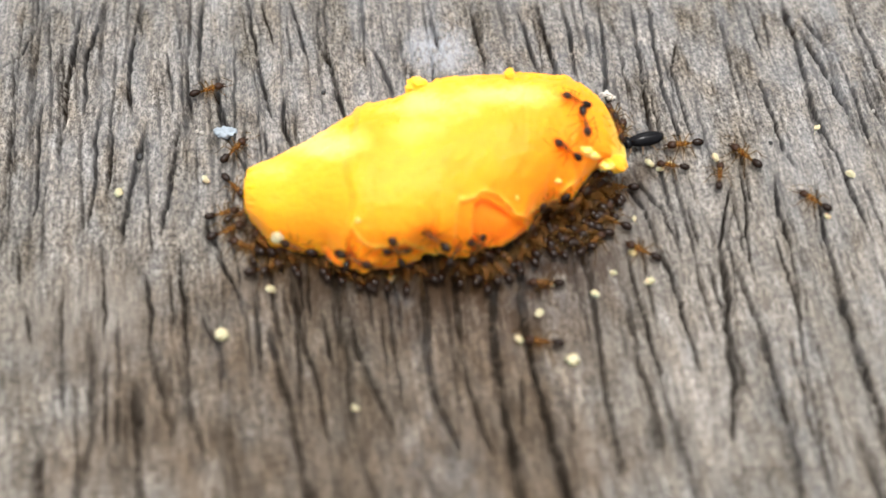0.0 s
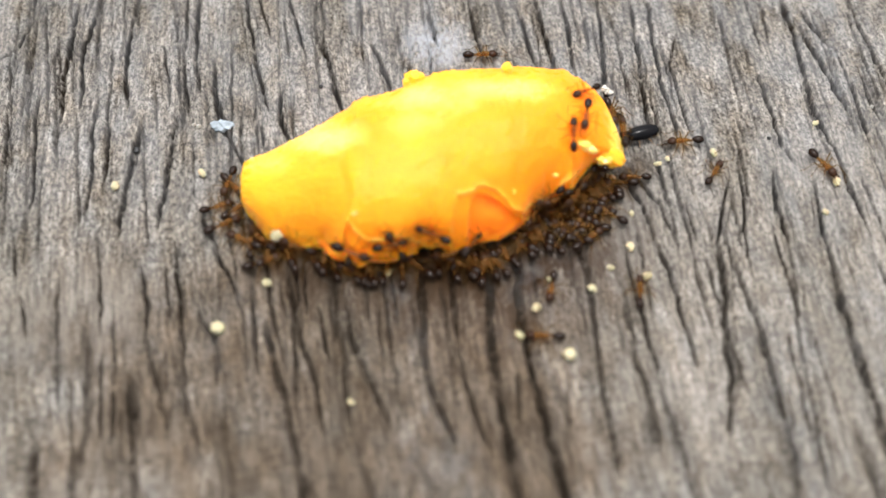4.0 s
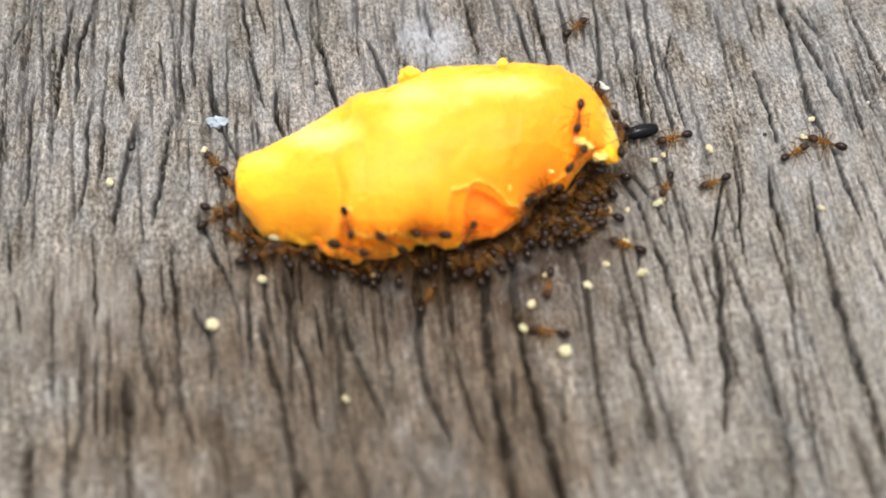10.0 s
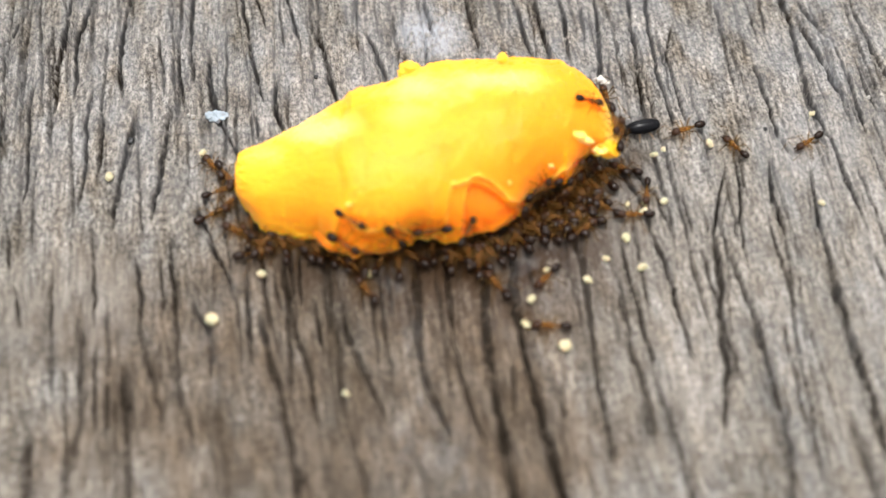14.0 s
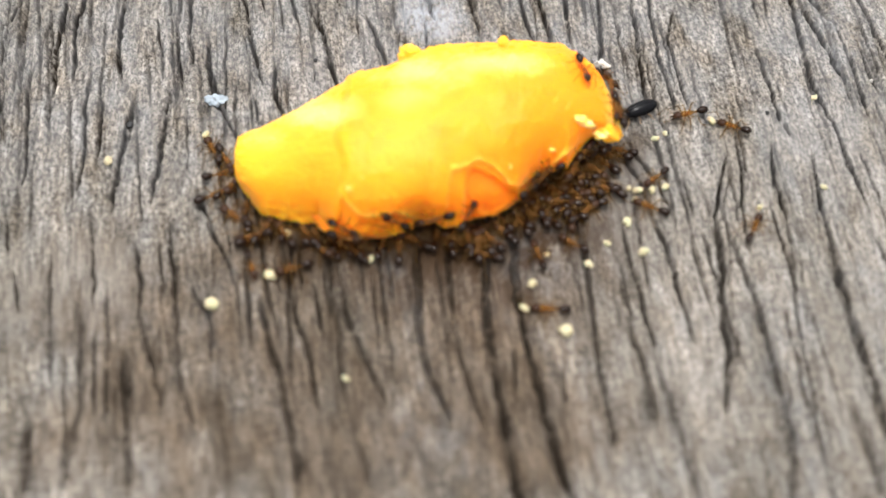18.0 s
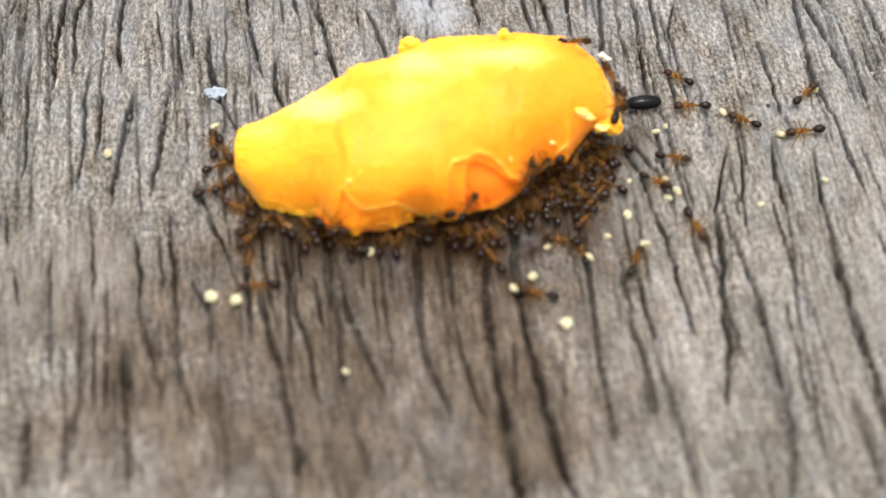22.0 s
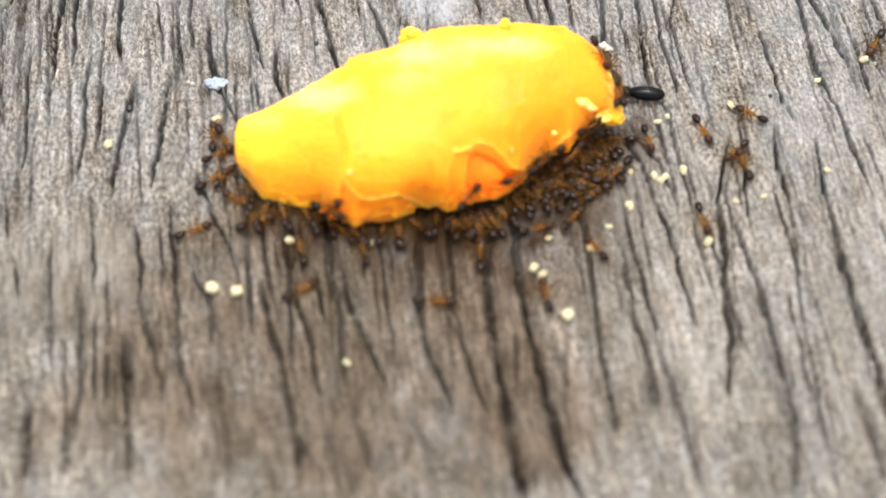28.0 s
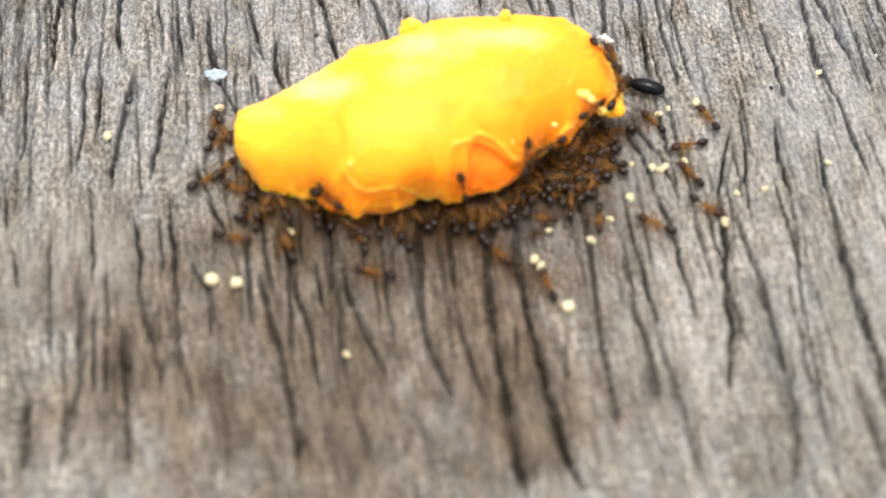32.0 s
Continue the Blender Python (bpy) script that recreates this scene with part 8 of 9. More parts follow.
    march([
        (0, 7.02, 0.69, 0.00, 58), (1.8, 7.10, 0.78, 0.00, 55), (4.6, 7.02, 0.72, 0.00, 51), (7, 6.92, 0.77, 0.00, 50), (9.4, 7.10, 0.77, 0.00, 66),
        (11.4, 6.92, 0.80, 0.00, 53), (14.3, 7.00, 0.67, 0.00, 59), (16.6, 7.09, 0.71, 0.00, 50), (18.9, 6.92, 0.77, 0.00, 50), (20.8, 7.04, 0.65, 0.00, 67),
        (23.6, 6.98, 0.67, 0.00, 63), (25.8, 7.05, 0.65, 0.00, 59), (28.2, 7.11, 0.65, 0.00, 65), (29.8, 6.97, 0.62, 0.00, 68), (31.2, 6.97, 0.68, 0.00, 63),
        (32, 6.97, 0.68, 0.00, 63),
    ])
    march([
        (0, 8.52, 1.20, 0.00, -42), (1.1, 8.58, 1.11, 0.00, -52), (3.9, 8.40, 1.10, 0.00, -50), (6.8, 8.49, 1.18, 0.00, -41), (9.8, 8.41, 1.13, 0.00, -45),
        (12.3, 8.44, 1.18, 0.00, -41), (13.6, 8.48, 1.09, 0.00, -33), (14.8, 8.44, 1.23, 0.00, -49), (17.2, 8.49, 1.32, 0.00, -41), (19.1, 8.45, 1.20, 0.00, -36),
        (21.7, 8.57, 1.20, 0.00, -32), (23.7, 8.54, 1.31, 0.00, -35), (25.9, 8.60, 1.26, 0.00, -47), (27.9, 8.59, 1.17, 0.00, -46), (30.1, 8.42, 1.14, 0.00, -31),
        (31.8, 8.60, 1.08, 0.00, -47), (32, 8.60, 1.08, 0.00, -47),
    ])
    march([
        (0, 8.71, 3.05, 0.00, 75), (1.9, 8.82, 3.00, 0.00, 66), (5, 8.78, 3.06, 0.00, 64), (6.2, 8.75, 3.10, 0.00, 74), (8, 8.65, 3.02, 0.00, 73),
        (10.5, 8.69, 3.01, 0.00, 68), (13, 8.81, 2.98, 0.00, 81), (15.5, 8.64, 2.97, 0.00, 83), (17, 8.62, 2.96, 0.00, 82), (18.9, 8.59, 3.00, 0.00, 75),
        (21.1, 8.62, 3.14, 0.00, 79), (22.8, 8.66, 2.99, 0.00, 63), (25.3, 8.65, 3.09, 0.00, 83), (27.1, 8.66, 3.02, 0.00, 74), (28.4, 8.68, 3.01, 0.00, 65),
        (31.3, 8.75, 3.05, 0.00, 64), (32, 8.75, 3.05, 0.00, 64),
    ])
    march([
        (0, 9.05, 1.71, 0.00, -39), (1.8, 9.08, 1.65, 0.00, -32), (4.2, 9.01, 1.78, 0.00, -43), (5.7, 8.94, 1.74, 0.00, -44), (7.2, 8.94, 1.78, 0.00, -44),
        (10.1, 9.14, 1.79, 0.00, -45), (13.2, 9.08, 1.80, 0.00, -29), (15, 9.02, 1.81, 0.00, -44), (16.4, 8.94, 1.73, 0.00, -43), (19.5, 8.93, 1.69, 0.00, -33),
        (22, 9.13, 1.75, 0.00, -30), (25.1, 9.14, 1.74, 0.00, -41), (27.4, 8.98, 1.65, 0.00, -38), (29.4, 9.02, 1.61, 0.00, -27), (31.3, 9.04, 1.68, 0.00, -37),
        (32, 9.04, 1.68, 0.00, -37),
    ])
    march([
        (0, 7.37, 1.09, 0.00, 74), (1.4, 7.47, 1.06, 0.00, 74), (3.3, 7.48, 1.00, 0.00, 68), (6, 7.30, 0.99, 0.00, 71), (8.1, 7.35, 1.03, 0.00, 71),
        (9.9, 7.29, 1.10, 0.00, 68), (11.5, 7.47, 1.19, 0.00, 71), (13.8, 7.27, 0.98, 0.00, 75), (16.9, 7.26, 1.08, 0.00, 81), (18.1, 7.39, 1.04, 0.00, 80),
        (20.9, 7.46, 1.16, 0.00, 64), (23.4, 7.38, 1.05, 0.00, 67), (25.6, 7.35, 1.07, 0.00, 85), (27.2, 7.45, 1.01, 0.00, 79), (29.3, 7.34, 1.09, 0.00, 66),
        (31, 7.34, 1.02, 0.00, 83), (32, 7.34, 1.02, 0.00, 83),
    ])
    march([
        (0, 7.90, 0.29, 0.00, 69), (1.5, 7.82, 0.17, 0.00, 59), (4.5, 7.90, 0.40, 0.00, 65), (6.5, 7.94, 0.37, 0.00, 67), (8.6, 7.87, 0.23, 0.00, 78),
        (11.7, 7.89, 0.20, 0.00, 78), (13.8, 7.96, 0.27, 0.00, 59), (16.5, 7.81, 0.39, 0.00, 61), (18.4, 7.78, 0.22, 0.00, 72), (19.7, 7.81, 0.18, 0.00, 57),
        (22, 7.84, 0.35, 0.00, 73), (24.2, 8.01, 0.40, 0.00, 64), (26.9, 7.95, 0.21, 0.00, 76), (28.2, 7.94, 0.39, 0.00, 72), (30.8, 7.94, 0.27, 0.00, 59),
        (32, 7.94, 0.27, 0.00, 59),
    ])
    march([
        (0, 8.99, 3.50, 0.93, 144), (1.7, 9.08, 3.61, 0.93, 140), (4.7, 9.08, 3.38, 0.93, 145), (6.1, 8.89, 3.48, 0.93, 149), (7.7, 8.94, 3.49, 0.93, 145),
        (9.1, 8.91, 3.38, 0.93, 139), (12.3, 8.91, 3.56, 0.93, 147), (15.2, 9.06, 3.39, 0.93, 140), (18.1, 9.02, 3.58, 0.93, 132), (20.9, 8.96, 3.57, 0.93, 146),
        (22.9, 8.99, 3.38, 0.93, 154), (25.8, 9.02, 3.53, 0.93, 149), (27.9, 8.92, 3.53, 0.93, 155), (30.8, 9.06, 3.42, 0.93, 139), (32, 9.06, 3.42, 0.93, 139),
    ])
    march([
        (0, 10.02, 4.00, 0.00, 42), (1.9, 10.05, 4.02, 0.00, 40), (3.4, 9.96, 4.12, 0.00, 52), (5.9, 10.06, 3.94, 0.00, 30), (7.2, 9.90, 3.93, 0.00, 53),
        (9.5, 9.95, 3.90, 0.00, 30), (10.7, 9.93, 3.96, 0.00, 33), (12.4, 10.05, 3.91, 0.00, 33), (15.1, 9.97, 4.03, 0.00, 37), (17.7, 9.90, 3.95, 0.00, 50),
        (19.5, 10.05, 3.93, 0.00, 32), (21.6, 10.01, 3.89, 0.00, 42), (23.6, 9.98, 4.06, 0.00, 51), (25.6, 9.97, 4.07, 0.00, 48), (27.9, 10.05, 3.96, 0.00, 47),
        (30.2, 10.10, 3.95, 0.00, 31), (32, 10.10, 3.95, 0.00, 31),
    ])
    march([
        (0, 6.49, -0.12, 0.00, 45), (1.7, 6.55, -0.05, 0.00, 42), (4.6, 6.52, -0.14, 0.00, 37), (6, 6.43, -0.16, 0.00, 41), (8.5, 6.60, -0.10, 0.00, 49),
        (9.7, 6.54, -0.11, 0.00, 52), (11.6, 6.53, -0.12, 0.00, 52), (13.7, 6.57, -0.03, 0.00, 46), (15.9, 6.54, -0.11, 0.00, 56), (18.9, 6.49, -0.07, 0.00, 36),
        (21.9, 6.52, -0.23, 0.00, 33), (24.8, 6.56, -0.09, 0.00, 43), (26.5, 6.49, -0.02, 0.00, 48), (27.8, 6.42, -0.22, 0.00, 54), (30.7, 6.60, -0.13, 0.00, 41),
        (32, 6.60, -0.13, 0.00, 41),
    ])
    march([
        (0, 8.84, 1.00, 0.00, 89), (1, 8.82, 0.96, 0.00, 94), (3.9, 8.81, 1.07, 0.00, 84), (5.7, 8.91, 0.90, 0.00, 78), (8.9, 8.84, 0.98, 0.00, 95),
        (11.8, 8.81, 1.07, 0.00, 80), (14.8, 8.82, 0.97, 0.00, 77), (16.1, 8.82, 0.91, 0.00, 93), (19.3, 8.79, 1.06, 0.00, 91), (21.8, 8.91, 0.99, 0.00, 97),
        (23.3, 8.89, 1.01, 0.00, 81), (25, 8.95, 1.03, 0.00, 89), (27.2, 8.93, 1.03, 0.00, 82), (30.2, 8.93, 1.07, 0.00, 94), (32, 8.93, 1.07, 0.00, 94),
    ])
    march([
        (0, 9.32, 3.58, 0.00, -143), (2, 9.37, 3.50, 0.00, -135), (4, 9.22, 3.67, 0.00, -149), (6.1, 9.22, 3.58, 0.00, -142), (8.9, 9.43, 3.67, 0.00, -139),
        (10.9, 9.43, 3.51, 0.00, -147), (13.2, 9.29, 3.60, 0.00, -152), (14.9, 9.21, 3.56, 0.00, -149), (17.8, 9.26, 3.50, 0.00, -138), (19.3, 9.40, 3.59, 0.00, -151),
        (21.9, 9.44, 3.53, 0.00, -142), (24.2, 9.43, 3.70, 0.00, -153), (26.2, 9.40, 3.56, 0.00, -143), (28.5, 9.20, 3.47, 0.00, -133), (30.5, 9.31, 3.59, 0.00, -137),
        (32, 9.31, 3.59, 0.00, -137),
    ])
    march([
        (0, 7.40, 2.24, 1.43, -6), (1.4, 7.28, 2.25, 1.43, 1), (3.6, 7.37, 2.33, 1.43, -2), (6.6, 7.41, 2.20, 1.43, -2), (8.8, 7.28, 2.15, 1.43, 5),
        (11.3, 7.29, 2.30, 1.43, -0), (12.6, 7.52, 2.16, 1.43, -6), (15.2, 7.40, 2.21, 1.43, -7), (17.7, 7.51, 2.33, 1.43, 5), (20.5, 7.39, 2.21, 1.43, 4),
        (23.5, 7.35, 2.31, 1.43, -10), (24.8, 7.39, 2.34, 1.43, -5), (27.7, 7.48, 2.31, 1.43, -11), (30.7, 7.30, 2.24, 1.43, -16), (32, 7.30, 2.24, 1.43, -16),
    ])
    march([
        (0, 10.05, 1.82, 0.00, 61), (1.7, 10.17, 1.83, 0.00, 61), (3.2, 10.04, 1.92, 0.00, 57), (6.2, 10.00, 1.89, 0.00, 54), (9.3, 9.96, 1.72, 0.00, 63),
        (12, 10.10, 1.80, 0.00, 66), (13.6, 10.01, 1.77, 0.00, 54), (14.9, 9.98, 1.83, 0.00, 64), (16.8, 10.07, 1.78, 0.00, 68), (18, 10.11, 1.91, 0.00, 63),
        (20.5, 10.16, 1.73, 0.00, 51), (22.7, 10.10, 1.83, 0.00, 61), (24.8, 10.04, 1.91, 0.00, 51), (27.3, 9.95, 1.90, 0.00, 55), (30.1, 10.00, 1.85, 0.00, 61),
        (32, 10.00, 1.85, 0.00, 61),
    ])
    march([
        (0, 5.29, 0.58, 0.00, -42), (1.3, 5.29, 0.52, 0.00, -32), (3.2, 5.21, 0.51, 0.00, -37), (6.2, 5.31, 0.69, 0.00, -49), (9.1, 5.35, 0.51, 0.00, -52),
        (11.2, 5.27, 0.58, 0.00, -37), (12.8, 5.23, 0.54, 0.00, -51), (14.9, 5.31, 0.53, 0.00, -51), (17.6, 5.19, 0.67, 0.00, -40), (19.2, 5.17, 0.66, 0.00, -54),
        (21.9, 5.30, 0.63, 0.00, -50), (24.6, 5.23, 0.60, 0.00, -31), (27, 5.21, 0.52, 0.00, -45), (29.9, 5.36, 0.55, 0.00, -40), (31.8, 5.29, 0.54, 0.00, -32),
        (32, 5.29, 0.54, 0.00, -32),
    ])
    march([
        (0, 8.55, 0.19, 0.00, -46), (1.4, 8.49, 0.10, 0.00, -48), (4.3, 8.52, 0.14, 0.00, -51), (6.7, 8.50, 0.20, 0.00, -46), (8, 8.51, 0.27, 0.00, -53),
        (10.7, 8.45, 0.19, 0.00, -48), (13.2, 8.43, 0.10, 0.00, -49), (16.2, 8.55, 0.28, 0.00, -45), (19.4, 8.45, 0.28, 0.00, -52), (21, 8.56, 0.17, 0.00, -34),
        (24.1, 8.61, 0.13, 0.00, -53), (26.2, 8.51, 0.12, 0.00, -53), (27.9, 8.50, 0.10, 0.00, -51), (31, 8.63, 0.22, 0.00, -35), (32, 8.63, 0.22, 0.00, -35),
    ])
    march([
        (0, 10.63, 4.32, 0.00, 87), (0.6, 10.59, 4.33, 0.00, 99), (1.8, 10.68, 4.39, 0.00, 81), (4.6, 10.72, 4.23, 0.00, 91), (6.7, 10.69, 4.24, 0.00, 91),
        (7.9, 10.52, 4.31, 0.00, 83), (10, 10.56, 4.44, 0.00, 85), (12.2, 10.59, 4.41, 0.00, 79), (15.2, 10.55, 4.41, 0.00, 85), (17.6, 10.56, 4.40, 0.00, 80),
        (20.4, 10.67, 4.42, 0.00, 99), (23.2, 10.55, 4.40, 0.00, 78), (26, 10.73, 4.24, 0.00, 76), (28.9, 10.59, 4.37, 0.00, 95), (31.9, 10.63, 4.40, 0.00, 97),
        (32, 10.63, 4.40, 0.00, 97),
    ])
    march([
        (0, 0.85, -1.90, 0.00, 12), (1.9, 0.84, -1.80, 0.00, 9), (4, 0.74, -1.99, 0.00, 22), (6.2, 0.91, -1.90, 0.00, 17), (8.4, 0.77, -1.94, 0.00, 15),
        (9.9, 0.96, -2.00, 0.00, 13), (12.9, 0.91, -1.98, 0.00, 2), (15.5, 0.83, -1.99, 0.00, 3), (18, 0.74, -1.95, 0.00, 22), (19.7, 0.94, -2.01, 0.00, 4),
        (21, 0.91, -1.88, 0.00, 18), (23.8, 0.91, -1.99, 0.00, 11), (25.1, 0.93, -1.93, 0.00, 11), (28.1, 0.97, -1.87, 0.00, 9), (31, 0.94, -1.96, 0.00, 10),
        (32, 0.94, -1.96, 0.00, 10),
    ])
    march([
        (0, 1.37, -1.78, 0.00, 54), (1.9, 1.37, -1.86, 0.00, 64), (3.5, 1.40, -1.80, 0.00, 63), (5.4, 1.34, -1.69, 0.00, 60), (8.6, 1.28, -1.86, 0.00, 59),
        (10.8, 1.47, -1.79, 0.00, 44), (13, 1.31, -1.70, 0.00, 62), (15.9, 1.28, -1.76, 0.00, 47), (19, 1.29, -1.74, 0.00, 60), (20.6, 1.39, -1.87, 0.00, 44),
        (22.4, 1.27, -1.79, 0.00, 59), (25.5, 1.31, -1.78, 0.00, 59), (27.3, 1.33, -1.81, 0.00, 62), (29.2, 1.44, -1.86, 0.00, 50), (31, 1.31, -1.86, 0.00, 52),
        (32, 1.31, -1.86, 0.00, 52),
    ])
    march([
        (0, 1.81, -1.66, 0.00, 9), (2, 1.76, -1.70, 0.00, 3), (4.2, 1.72, -1.58, 0.00, 8), (5.5, 1.81, -1.67, 0.00, 2), (7.3, 1.85, -1.54, 0.00, 12),
        (9, 1.70, -1.70, 0.00, 3), (11, 1.80, -1.71, 0.00, 1), (14.1, 1.92, -1.60, 0.00, 20), (16.4, 1.87, -1.67, 0.00, 13), (19.3, 1.86, -1.59, 0.00, 12),
        (21.2, 1.88, -1.56, 0.00, 3), (22.7, 1.69, -1.72, 0.00, 2), (24.3, 1.73, -1.70, 0.00, 1), (27.5, 1.71, -1.77, 0.00, 20), (29.4, 1.87, -1.70, 0.00, -2),
        (30.7, 1.91, -1.77, 0.00, 8), (32, 1.91, -1.77, 0.00, 8),
    ])
    march([
        (0, 2.45, -2.16, 0.00, 5), (1.1, 2.52, -2.23, 0.00, 6), (4.2, 2.46, -2.05, 0.00, -5), (7.2, 2.42, -2.04, 0.00, 10), (8.9, 2.51, -2.24, 0.00, 6),
        (11.6, 2.37, -2.27, 0.00, 14), (13.2, 2.51, -2.17, 0.00, -2), (16.1, 2.42, -2.22, 0.00, 15), (19.3, 2.41, -2.05, 0.00, -4), (22, 2.47, -2.22, 0.00, 3),
        (23.9, 2.49, -2.18, 0.00, 4), (26.4, 2.41, -2.26, 0.00, 5), (29.3, 2.39, -2.22, 0.00, 15), (30.9, 2.56, -2.21, 0.00, -1), (32, 2.56, -2.21, 0.00, -1),
    ])
    march([
        (0, 3.28, -1.61, 0.00, 37), (1.2, 3.23, -1.70, 0.00, 25), (3.8, 3.34, -1.66, 0.00, 36), (6.5, 3.33, -1.57, 0.00, 47), (8.2, 3.39, -1.58, 0.00, 32),
        (10.8, 3.23, -1.63, 0.00, 44), (13.6, 3.30, -1.54, 0.00, 45), (15.6, 3.18, -1.51, 0.00, 26), (17.7, 3.18, -1.60, 0.00, 43), (18.9, 3.28, -1.64, 0.00, 41),
        (21.9, 3.32, -1.72, 0.00, 33), (24.1, 3.20, -1.53, 0.00, 33), (26, 3.21, -1.60, 0.00, 44), (27.4, 3.28, -1.66, 0.00, 26), (29.4, 3.31, -1.59, 0.00, 48),
        (32, 3.31, -1.59, 0.00, 48),
    ])
    march([
        (0, 3.99, -1.14, 0.00, 41), (1.6, 4.03, -1.04, 0.00, 49), (4.3, 3.95, -1.19, 0.00, 49), (5.6, 3.96, -1.06, 0.00, 36), (7.7, 3.95, -1.11, 0.00, 49),
        (9.1, 3.97, -1.05, 0.00, 39), (12.2, 3.93, -1.14, 0.00, 33), (15.2, 3.98, -1.06, 0.00, 45), (16.9, 4.07, -1.24, 0.00, 51), (19.7, 3.93, -1.12, 0.00, 37),
        (21.8, 4.09, -1.15, 0.00, 43), (23.1, 3.88, -1.14, 0.00, 39), (26.1, 4.00, -1.05, 0.00, 42), (29.2, 3.94, -1.25, 0.00, 47), (31.7, 3.91, -1.21, 0.00, 40),
        (32, 3.91, -1.21, 0.00, 40),
    ])
    march([
        (0, 4.87, -0.42, 0.00, 31), (1.1, 4.88, -0.46, 0.00, 28), (2.7, 4.91, -0.54, 0.00, 31), (4.1, 4.78, -0.36, 0.00, 40), (6.3, 4.98, -0.37, 0.00, 32),
        (8.7, 4.75, -0.52, 0.00, 37), (10.7, 4.98, -0.48, 0.00, 26), (12.3, 4.97, -0.41, 0.00, 25), (13.6, 4.89, -0.54, 0.00, 40), (15.1, 4.93, -0.34, 0.00, 26),
        (17.5, 4.91, -0.43, 0.00, 29), (20.5, 4.81, -0.41, 0.00, 19), (22.8, 4.98, -0.45, 0.00, 37), (24.7, 4.84, -0.45, 0.00, 40), (26.5, 4.76, -0.41, 0.00, 33),
        (28.9, 4.86, -0.47, 0.00, 36), (30.6, 4.81, -0.50, 0.00, 20), (32, 4.81, -0.50, 0.00, 20),
    ])
    march([
        (0, 5.25, 0.22, 0.00, 8), (1.1, 5.24, 0.15, 0.00, 2), (3.7, 5.35, 0.13, 0.00, 13), (6.8, 5.26, 0.31, 0.00, 1), (9.6, 5.15, 0.15, 0.00, -1),
        (10.8, 5.31, 0.18, 0.00, 5), (13.4, 5.19, 0.30, 0.00, 1), (16.6, 5.34, 0.22, 0.00, 19), (19.5, 5.35, 0.17, 0.00, 6), (21.3, 5.23, 0.23, 0.00, 17),
        (23.1, 5.26, 0.16, 0.00, 7), (24.4, 5.26, 0.25, 0.00, 10), (27.4, 5.25, 0.16, 0.00, 19), (29.4, 5.17, 0.22, 0.00, 13), (31.1, 5.18, 0.12, 0.00, 10),
        (32, 5.18, 0.12, 0.00, 10),
    ])
    march([
        (0, 5.97, 0.91, 0.00, 19), (0.7, 6.00, 0.82, 0.00, 12), (2.2, 6.01, 0.96, 0.00, 18), (5, 6.05, 0.99, 0.00, 23), (7.1, 5.95, 0.98, 0.00, 14),
        (8.8, 6.09, 1.01, 0.00, 23), (11.7, 5.87, 0.97, 0.00, 22), (13.5, 5.92, 0.95, 0.00, 29), (16.1, 5.87, 0.93, 0.00, 15), (17.8, 5.87, 0.92, 0.00, 14),
        (19.7, 5.97, 1.00, 0.00, 14), (22, 6.01, 0.97, 0.00, 28), (23.7, 6.06, 0.80, 0.00, 18), (26.3, 6.07, 0.87, 0.00, 24), (28.9, 5.87, 0.97, 0.00, 27),
        (30.4, 5.93, 0.89, 0.00, 30), (32, 5.93, 0.89, 0.00, 30),
    ])
    march([
        (0, 7.03, 1.32, 0.00, -9), (1.1, 6.94, 1.21, 0.00, -16), (4.2, 7.13, 1.24, 0.00, -6), (6.6, 7.02, 1.40, 0.00, -19), (8.4, 6.94, 1.41, 0.00, -2),
        (10.5, 6.93, 1.40, 0.00, -2), (13.4, 7.14, 1.36, 0.00, -9), (16.2, 6.94, 1.40, 0.00, -13), (18.3, 7.12, 1.20, 0.00, -13), (21.1, 7.01, 1.41, 0.00, -4),
        (22.8, 7.03, 1.28, 0.00, -5), (25.4, 7.03, 1.21, 0.00, -0), (27, 7.06, 1.39, 0.00, -10), (28.3, 7.04, 1.22, 0.00, -17), (29.9, 6.95, 1.33, 0.00, -3),
        (32, 7.14, 1.21, 0.00, -13), (32, 7.14, 1.21, 0.00, -13),
    ])
    march([
        (0, 7.32, 2.01, 0.00, -8), (1.5, 7.27, 2.00, 0.00, -11), (3.4, 7.22, 2.07, 0.00, -20), (5.4, 7.26, 1.99, 0.00, -4), (8.2, 7.41, 2.04, 0.00, -14),
        (9.4, 7.24, 2.11, 0.00, -11), (11.4, 7.29, 1.97, 0.00, -16), (13.2, 7.32, 2.00, 0.00, -19), (14.6, 7.21, 2.01, 0.00, -5), (17.5, 7.30, 2.04, 0.00, -2),
        (19.8, 7.33, 1.93, 0.00, -4), (22.5, 7.28, 2.05, 0.00, -15), (23.9, 7.28, 2.02, 0.00, -11), (25.6, 7.44, 2.06, 0.00, -14), (26.9, 7.38, 2.11, 0.00, -3),
        (29.5, 7.44, 2.06, 0.00, -18), (31.6, 7.30, 2.03, 0.00, -17), (32, 7.30, 2.03, 0.00, -17),
    ])
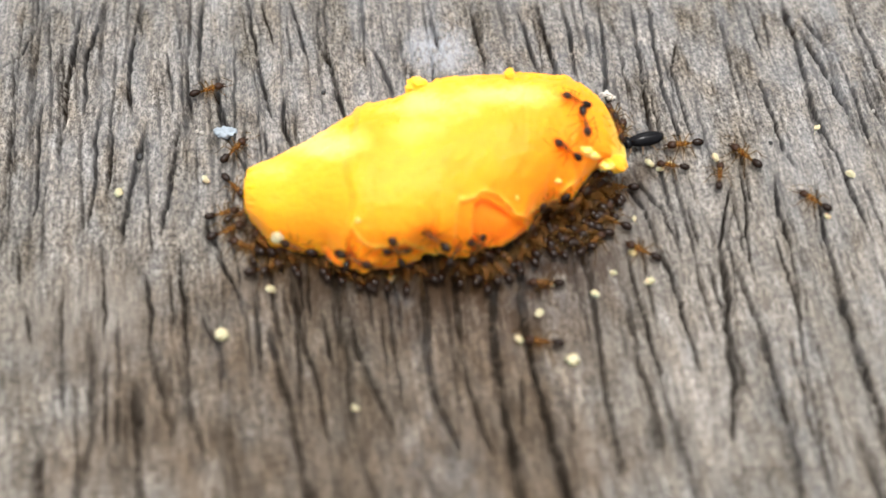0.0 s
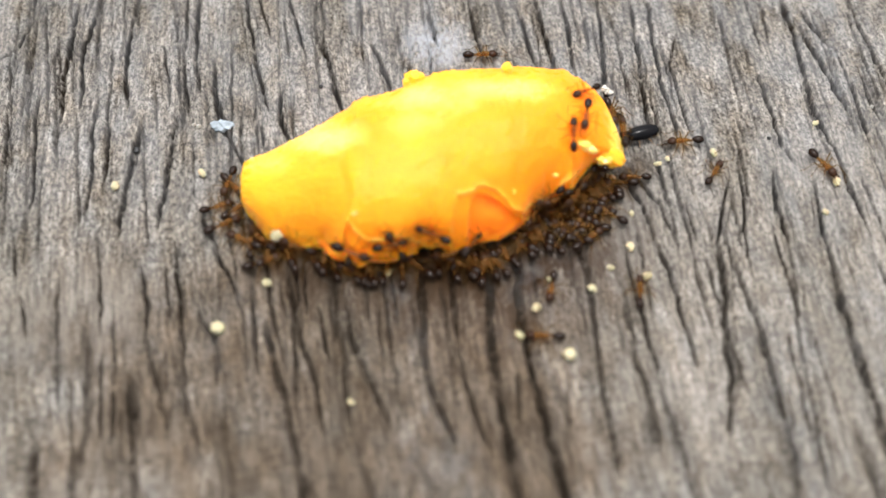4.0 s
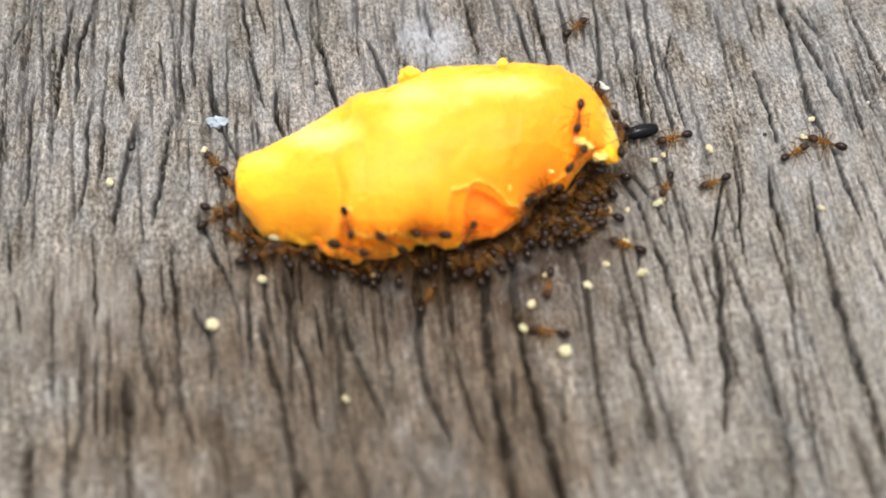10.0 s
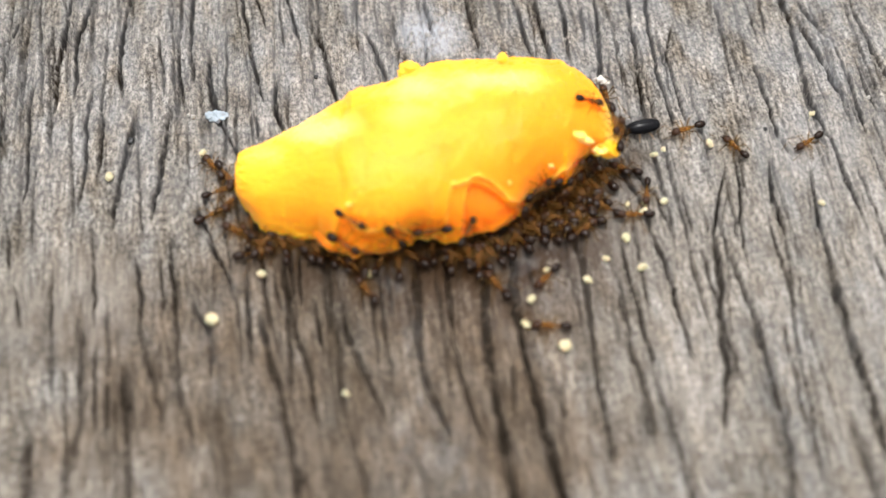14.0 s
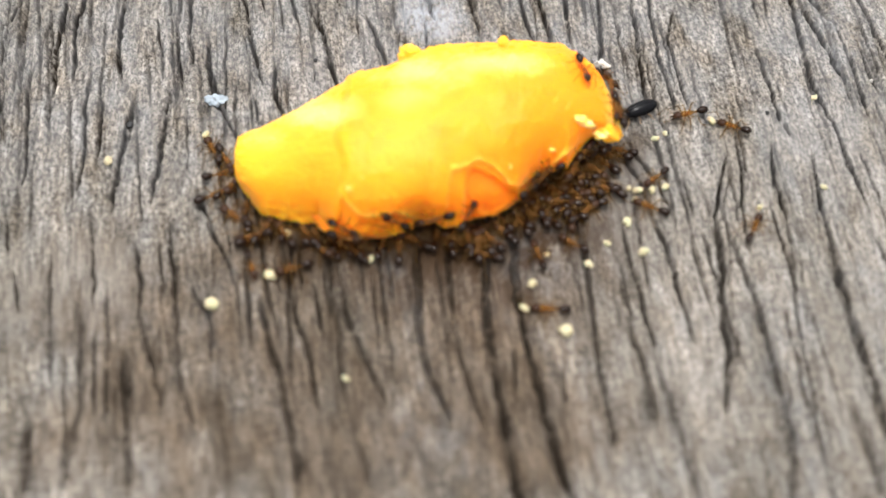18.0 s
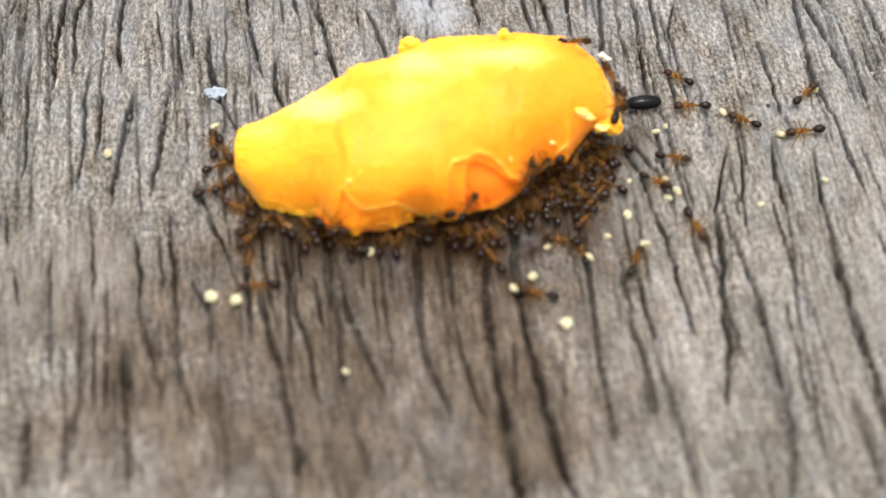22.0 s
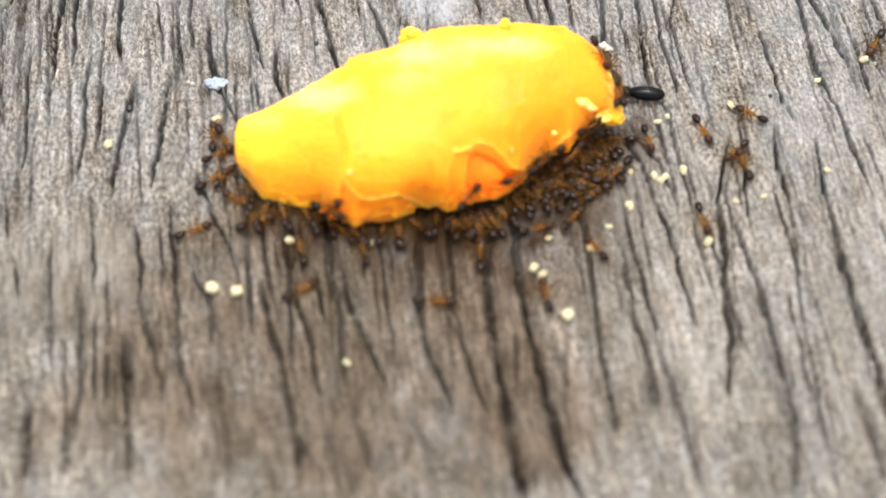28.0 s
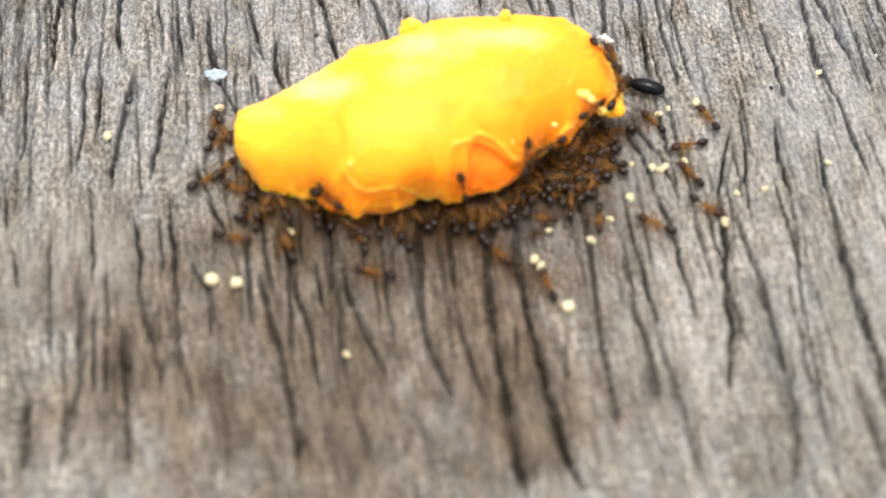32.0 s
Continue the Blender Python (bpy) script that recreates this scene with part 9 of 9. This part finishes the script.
    march([
        (0, 8.54, 2.76, 0.00, 37), (0.9, 8.57, 2.72, 0.00, 42), (3, 8.65, 2.75, 0.00, 27), (4.4, 8.59, 2.66, 0.00, 44), (6.6, 8.50, 2.74, 0.00, 46),
        (8.9, 8.52, 2.75, 0.00, 39), (11, 8.59, 2.74, 0.00, 32), (12.4, 8.53, 2.69, 0.00, 30), (13.9, 8.51, 2.86, 0.00, 38), (15.7, 8.53, 2.75, 0.00, 27),
        (18.5, 8.54, 2.88, 0.00, 41), (20.2, 8.66, 2.67, 0.00, 29), (21.7, 8.46, 2.67, 0.00, 47), (23.2, 8.54, 2.68, 0.00, 33), (24.6, 8.51, 2.71, 0.00, 43),
        (27.7, 8.47, 2.75, 0.00, 40), (30.9, 8.44, 2.80, 0.00, 35), (32, 8.44, 2.80, 0.00, 35),
    ])
    march([
        (0, 9.09, 3.56, 0.00, 24), (1.5, 9.06, 3.63, 0.00, 26), (3.2, 9.01, 3.48, 0.00, 31), (6.1, 9.00, 3.58, 0.00, 14), (7.5, 9.13, 3.57, 0.00, 22),
        (9.5, 9.07, 3.53, 0.00, 19), (12.6, 8.98, 3.58, 0.00, 16), (14.5, 8.98, 3.47, 0.00, 27), (15.8, 9.07, 3.58, 0.00, 26), (17.2, 9.07, 3.52, 0.00, 31),
        (20.1, 9.11, 3.63, 0.00, 22), (23.3, 9.14, 3.65, 0.00, 16), (25.9, 9.13, 3.60, 0.00, 33), (27.5, 8.99, 3.57, 0.00, 17), (30.7, 9.18, 3.55, 0.00, 31),
        (32, 9.18, 3.55, 0.00, 31),
    ])
    march([
        (0, 9.82, 3.77, 0.00, 43), (1.3, 9.75, 3.89, 0.00, 37), (2.8, 9.89, 3.81, 0.00, 51), (4.4, 9.92, 3.85, 0.00, 46), (5.6, 9.88, 3.74, 0.00, 34),
        (7.5, 9.93, 3.73, 0.00, 42), (10.5, 9.87, 3.74, 0.00, 39), (12.8, 9.83, 3.82, 0.00, 46), (14.3, 9.91, 3.84, 0.00, 43), (15.8, 9.81, 3.86, 0.00, 37),
        (17.7, 9.87, 3.83, 0.00, 51), (19.7, 9.87, 3.71, 0.00, 32), (22.2, 9.76, 3.86, 0.00, 38), (24.1, 9.90, 3.66, 0.00, 54), (26, 9.71, 3.73, 0.00, 34),
        (27.7, 9.82, 3.78, 0.00, 35), (30.9, 9.73, 3.68, 0.00, 37), (32, 9.73, 3.68, 0.00, 37),
    ])
    for n, (ob, size, rows) in enumerate(CARRIED):
        walk(ob, [(t, pose(x * mm, y * mm, (level(x, y) + 0.22 * size) * mm, 0, 0, 70 * n + 3 * (x + y))) for t, x, y in rows])
    crawl = [
        (0, 12.33, 7.75, 103), (3, 12.26, 7.86, 107), (6, 12.2, 7.8, 104), (9, 12.37, 7.67, 106), (14, 12.5, 7.59, 103), (17, 12.3, 7.77, 113), (20, 12.33, 7.6, 117),
        (22, 12.42, 7.64, 96), (25, 12.37, 7.45, 85), (29, 12.52, 7.6, 82), (30, 12.51, 7.45, 78), (31, 12.46, 7.53, 72), (32, 12.47, 7.5, 72),
    ]
    walk(beetle, [(t, pose(x * mm, y * mm, level(x, y) * mm, 0, 0, turn)) for t, x, y, turn in crawl])


motions()
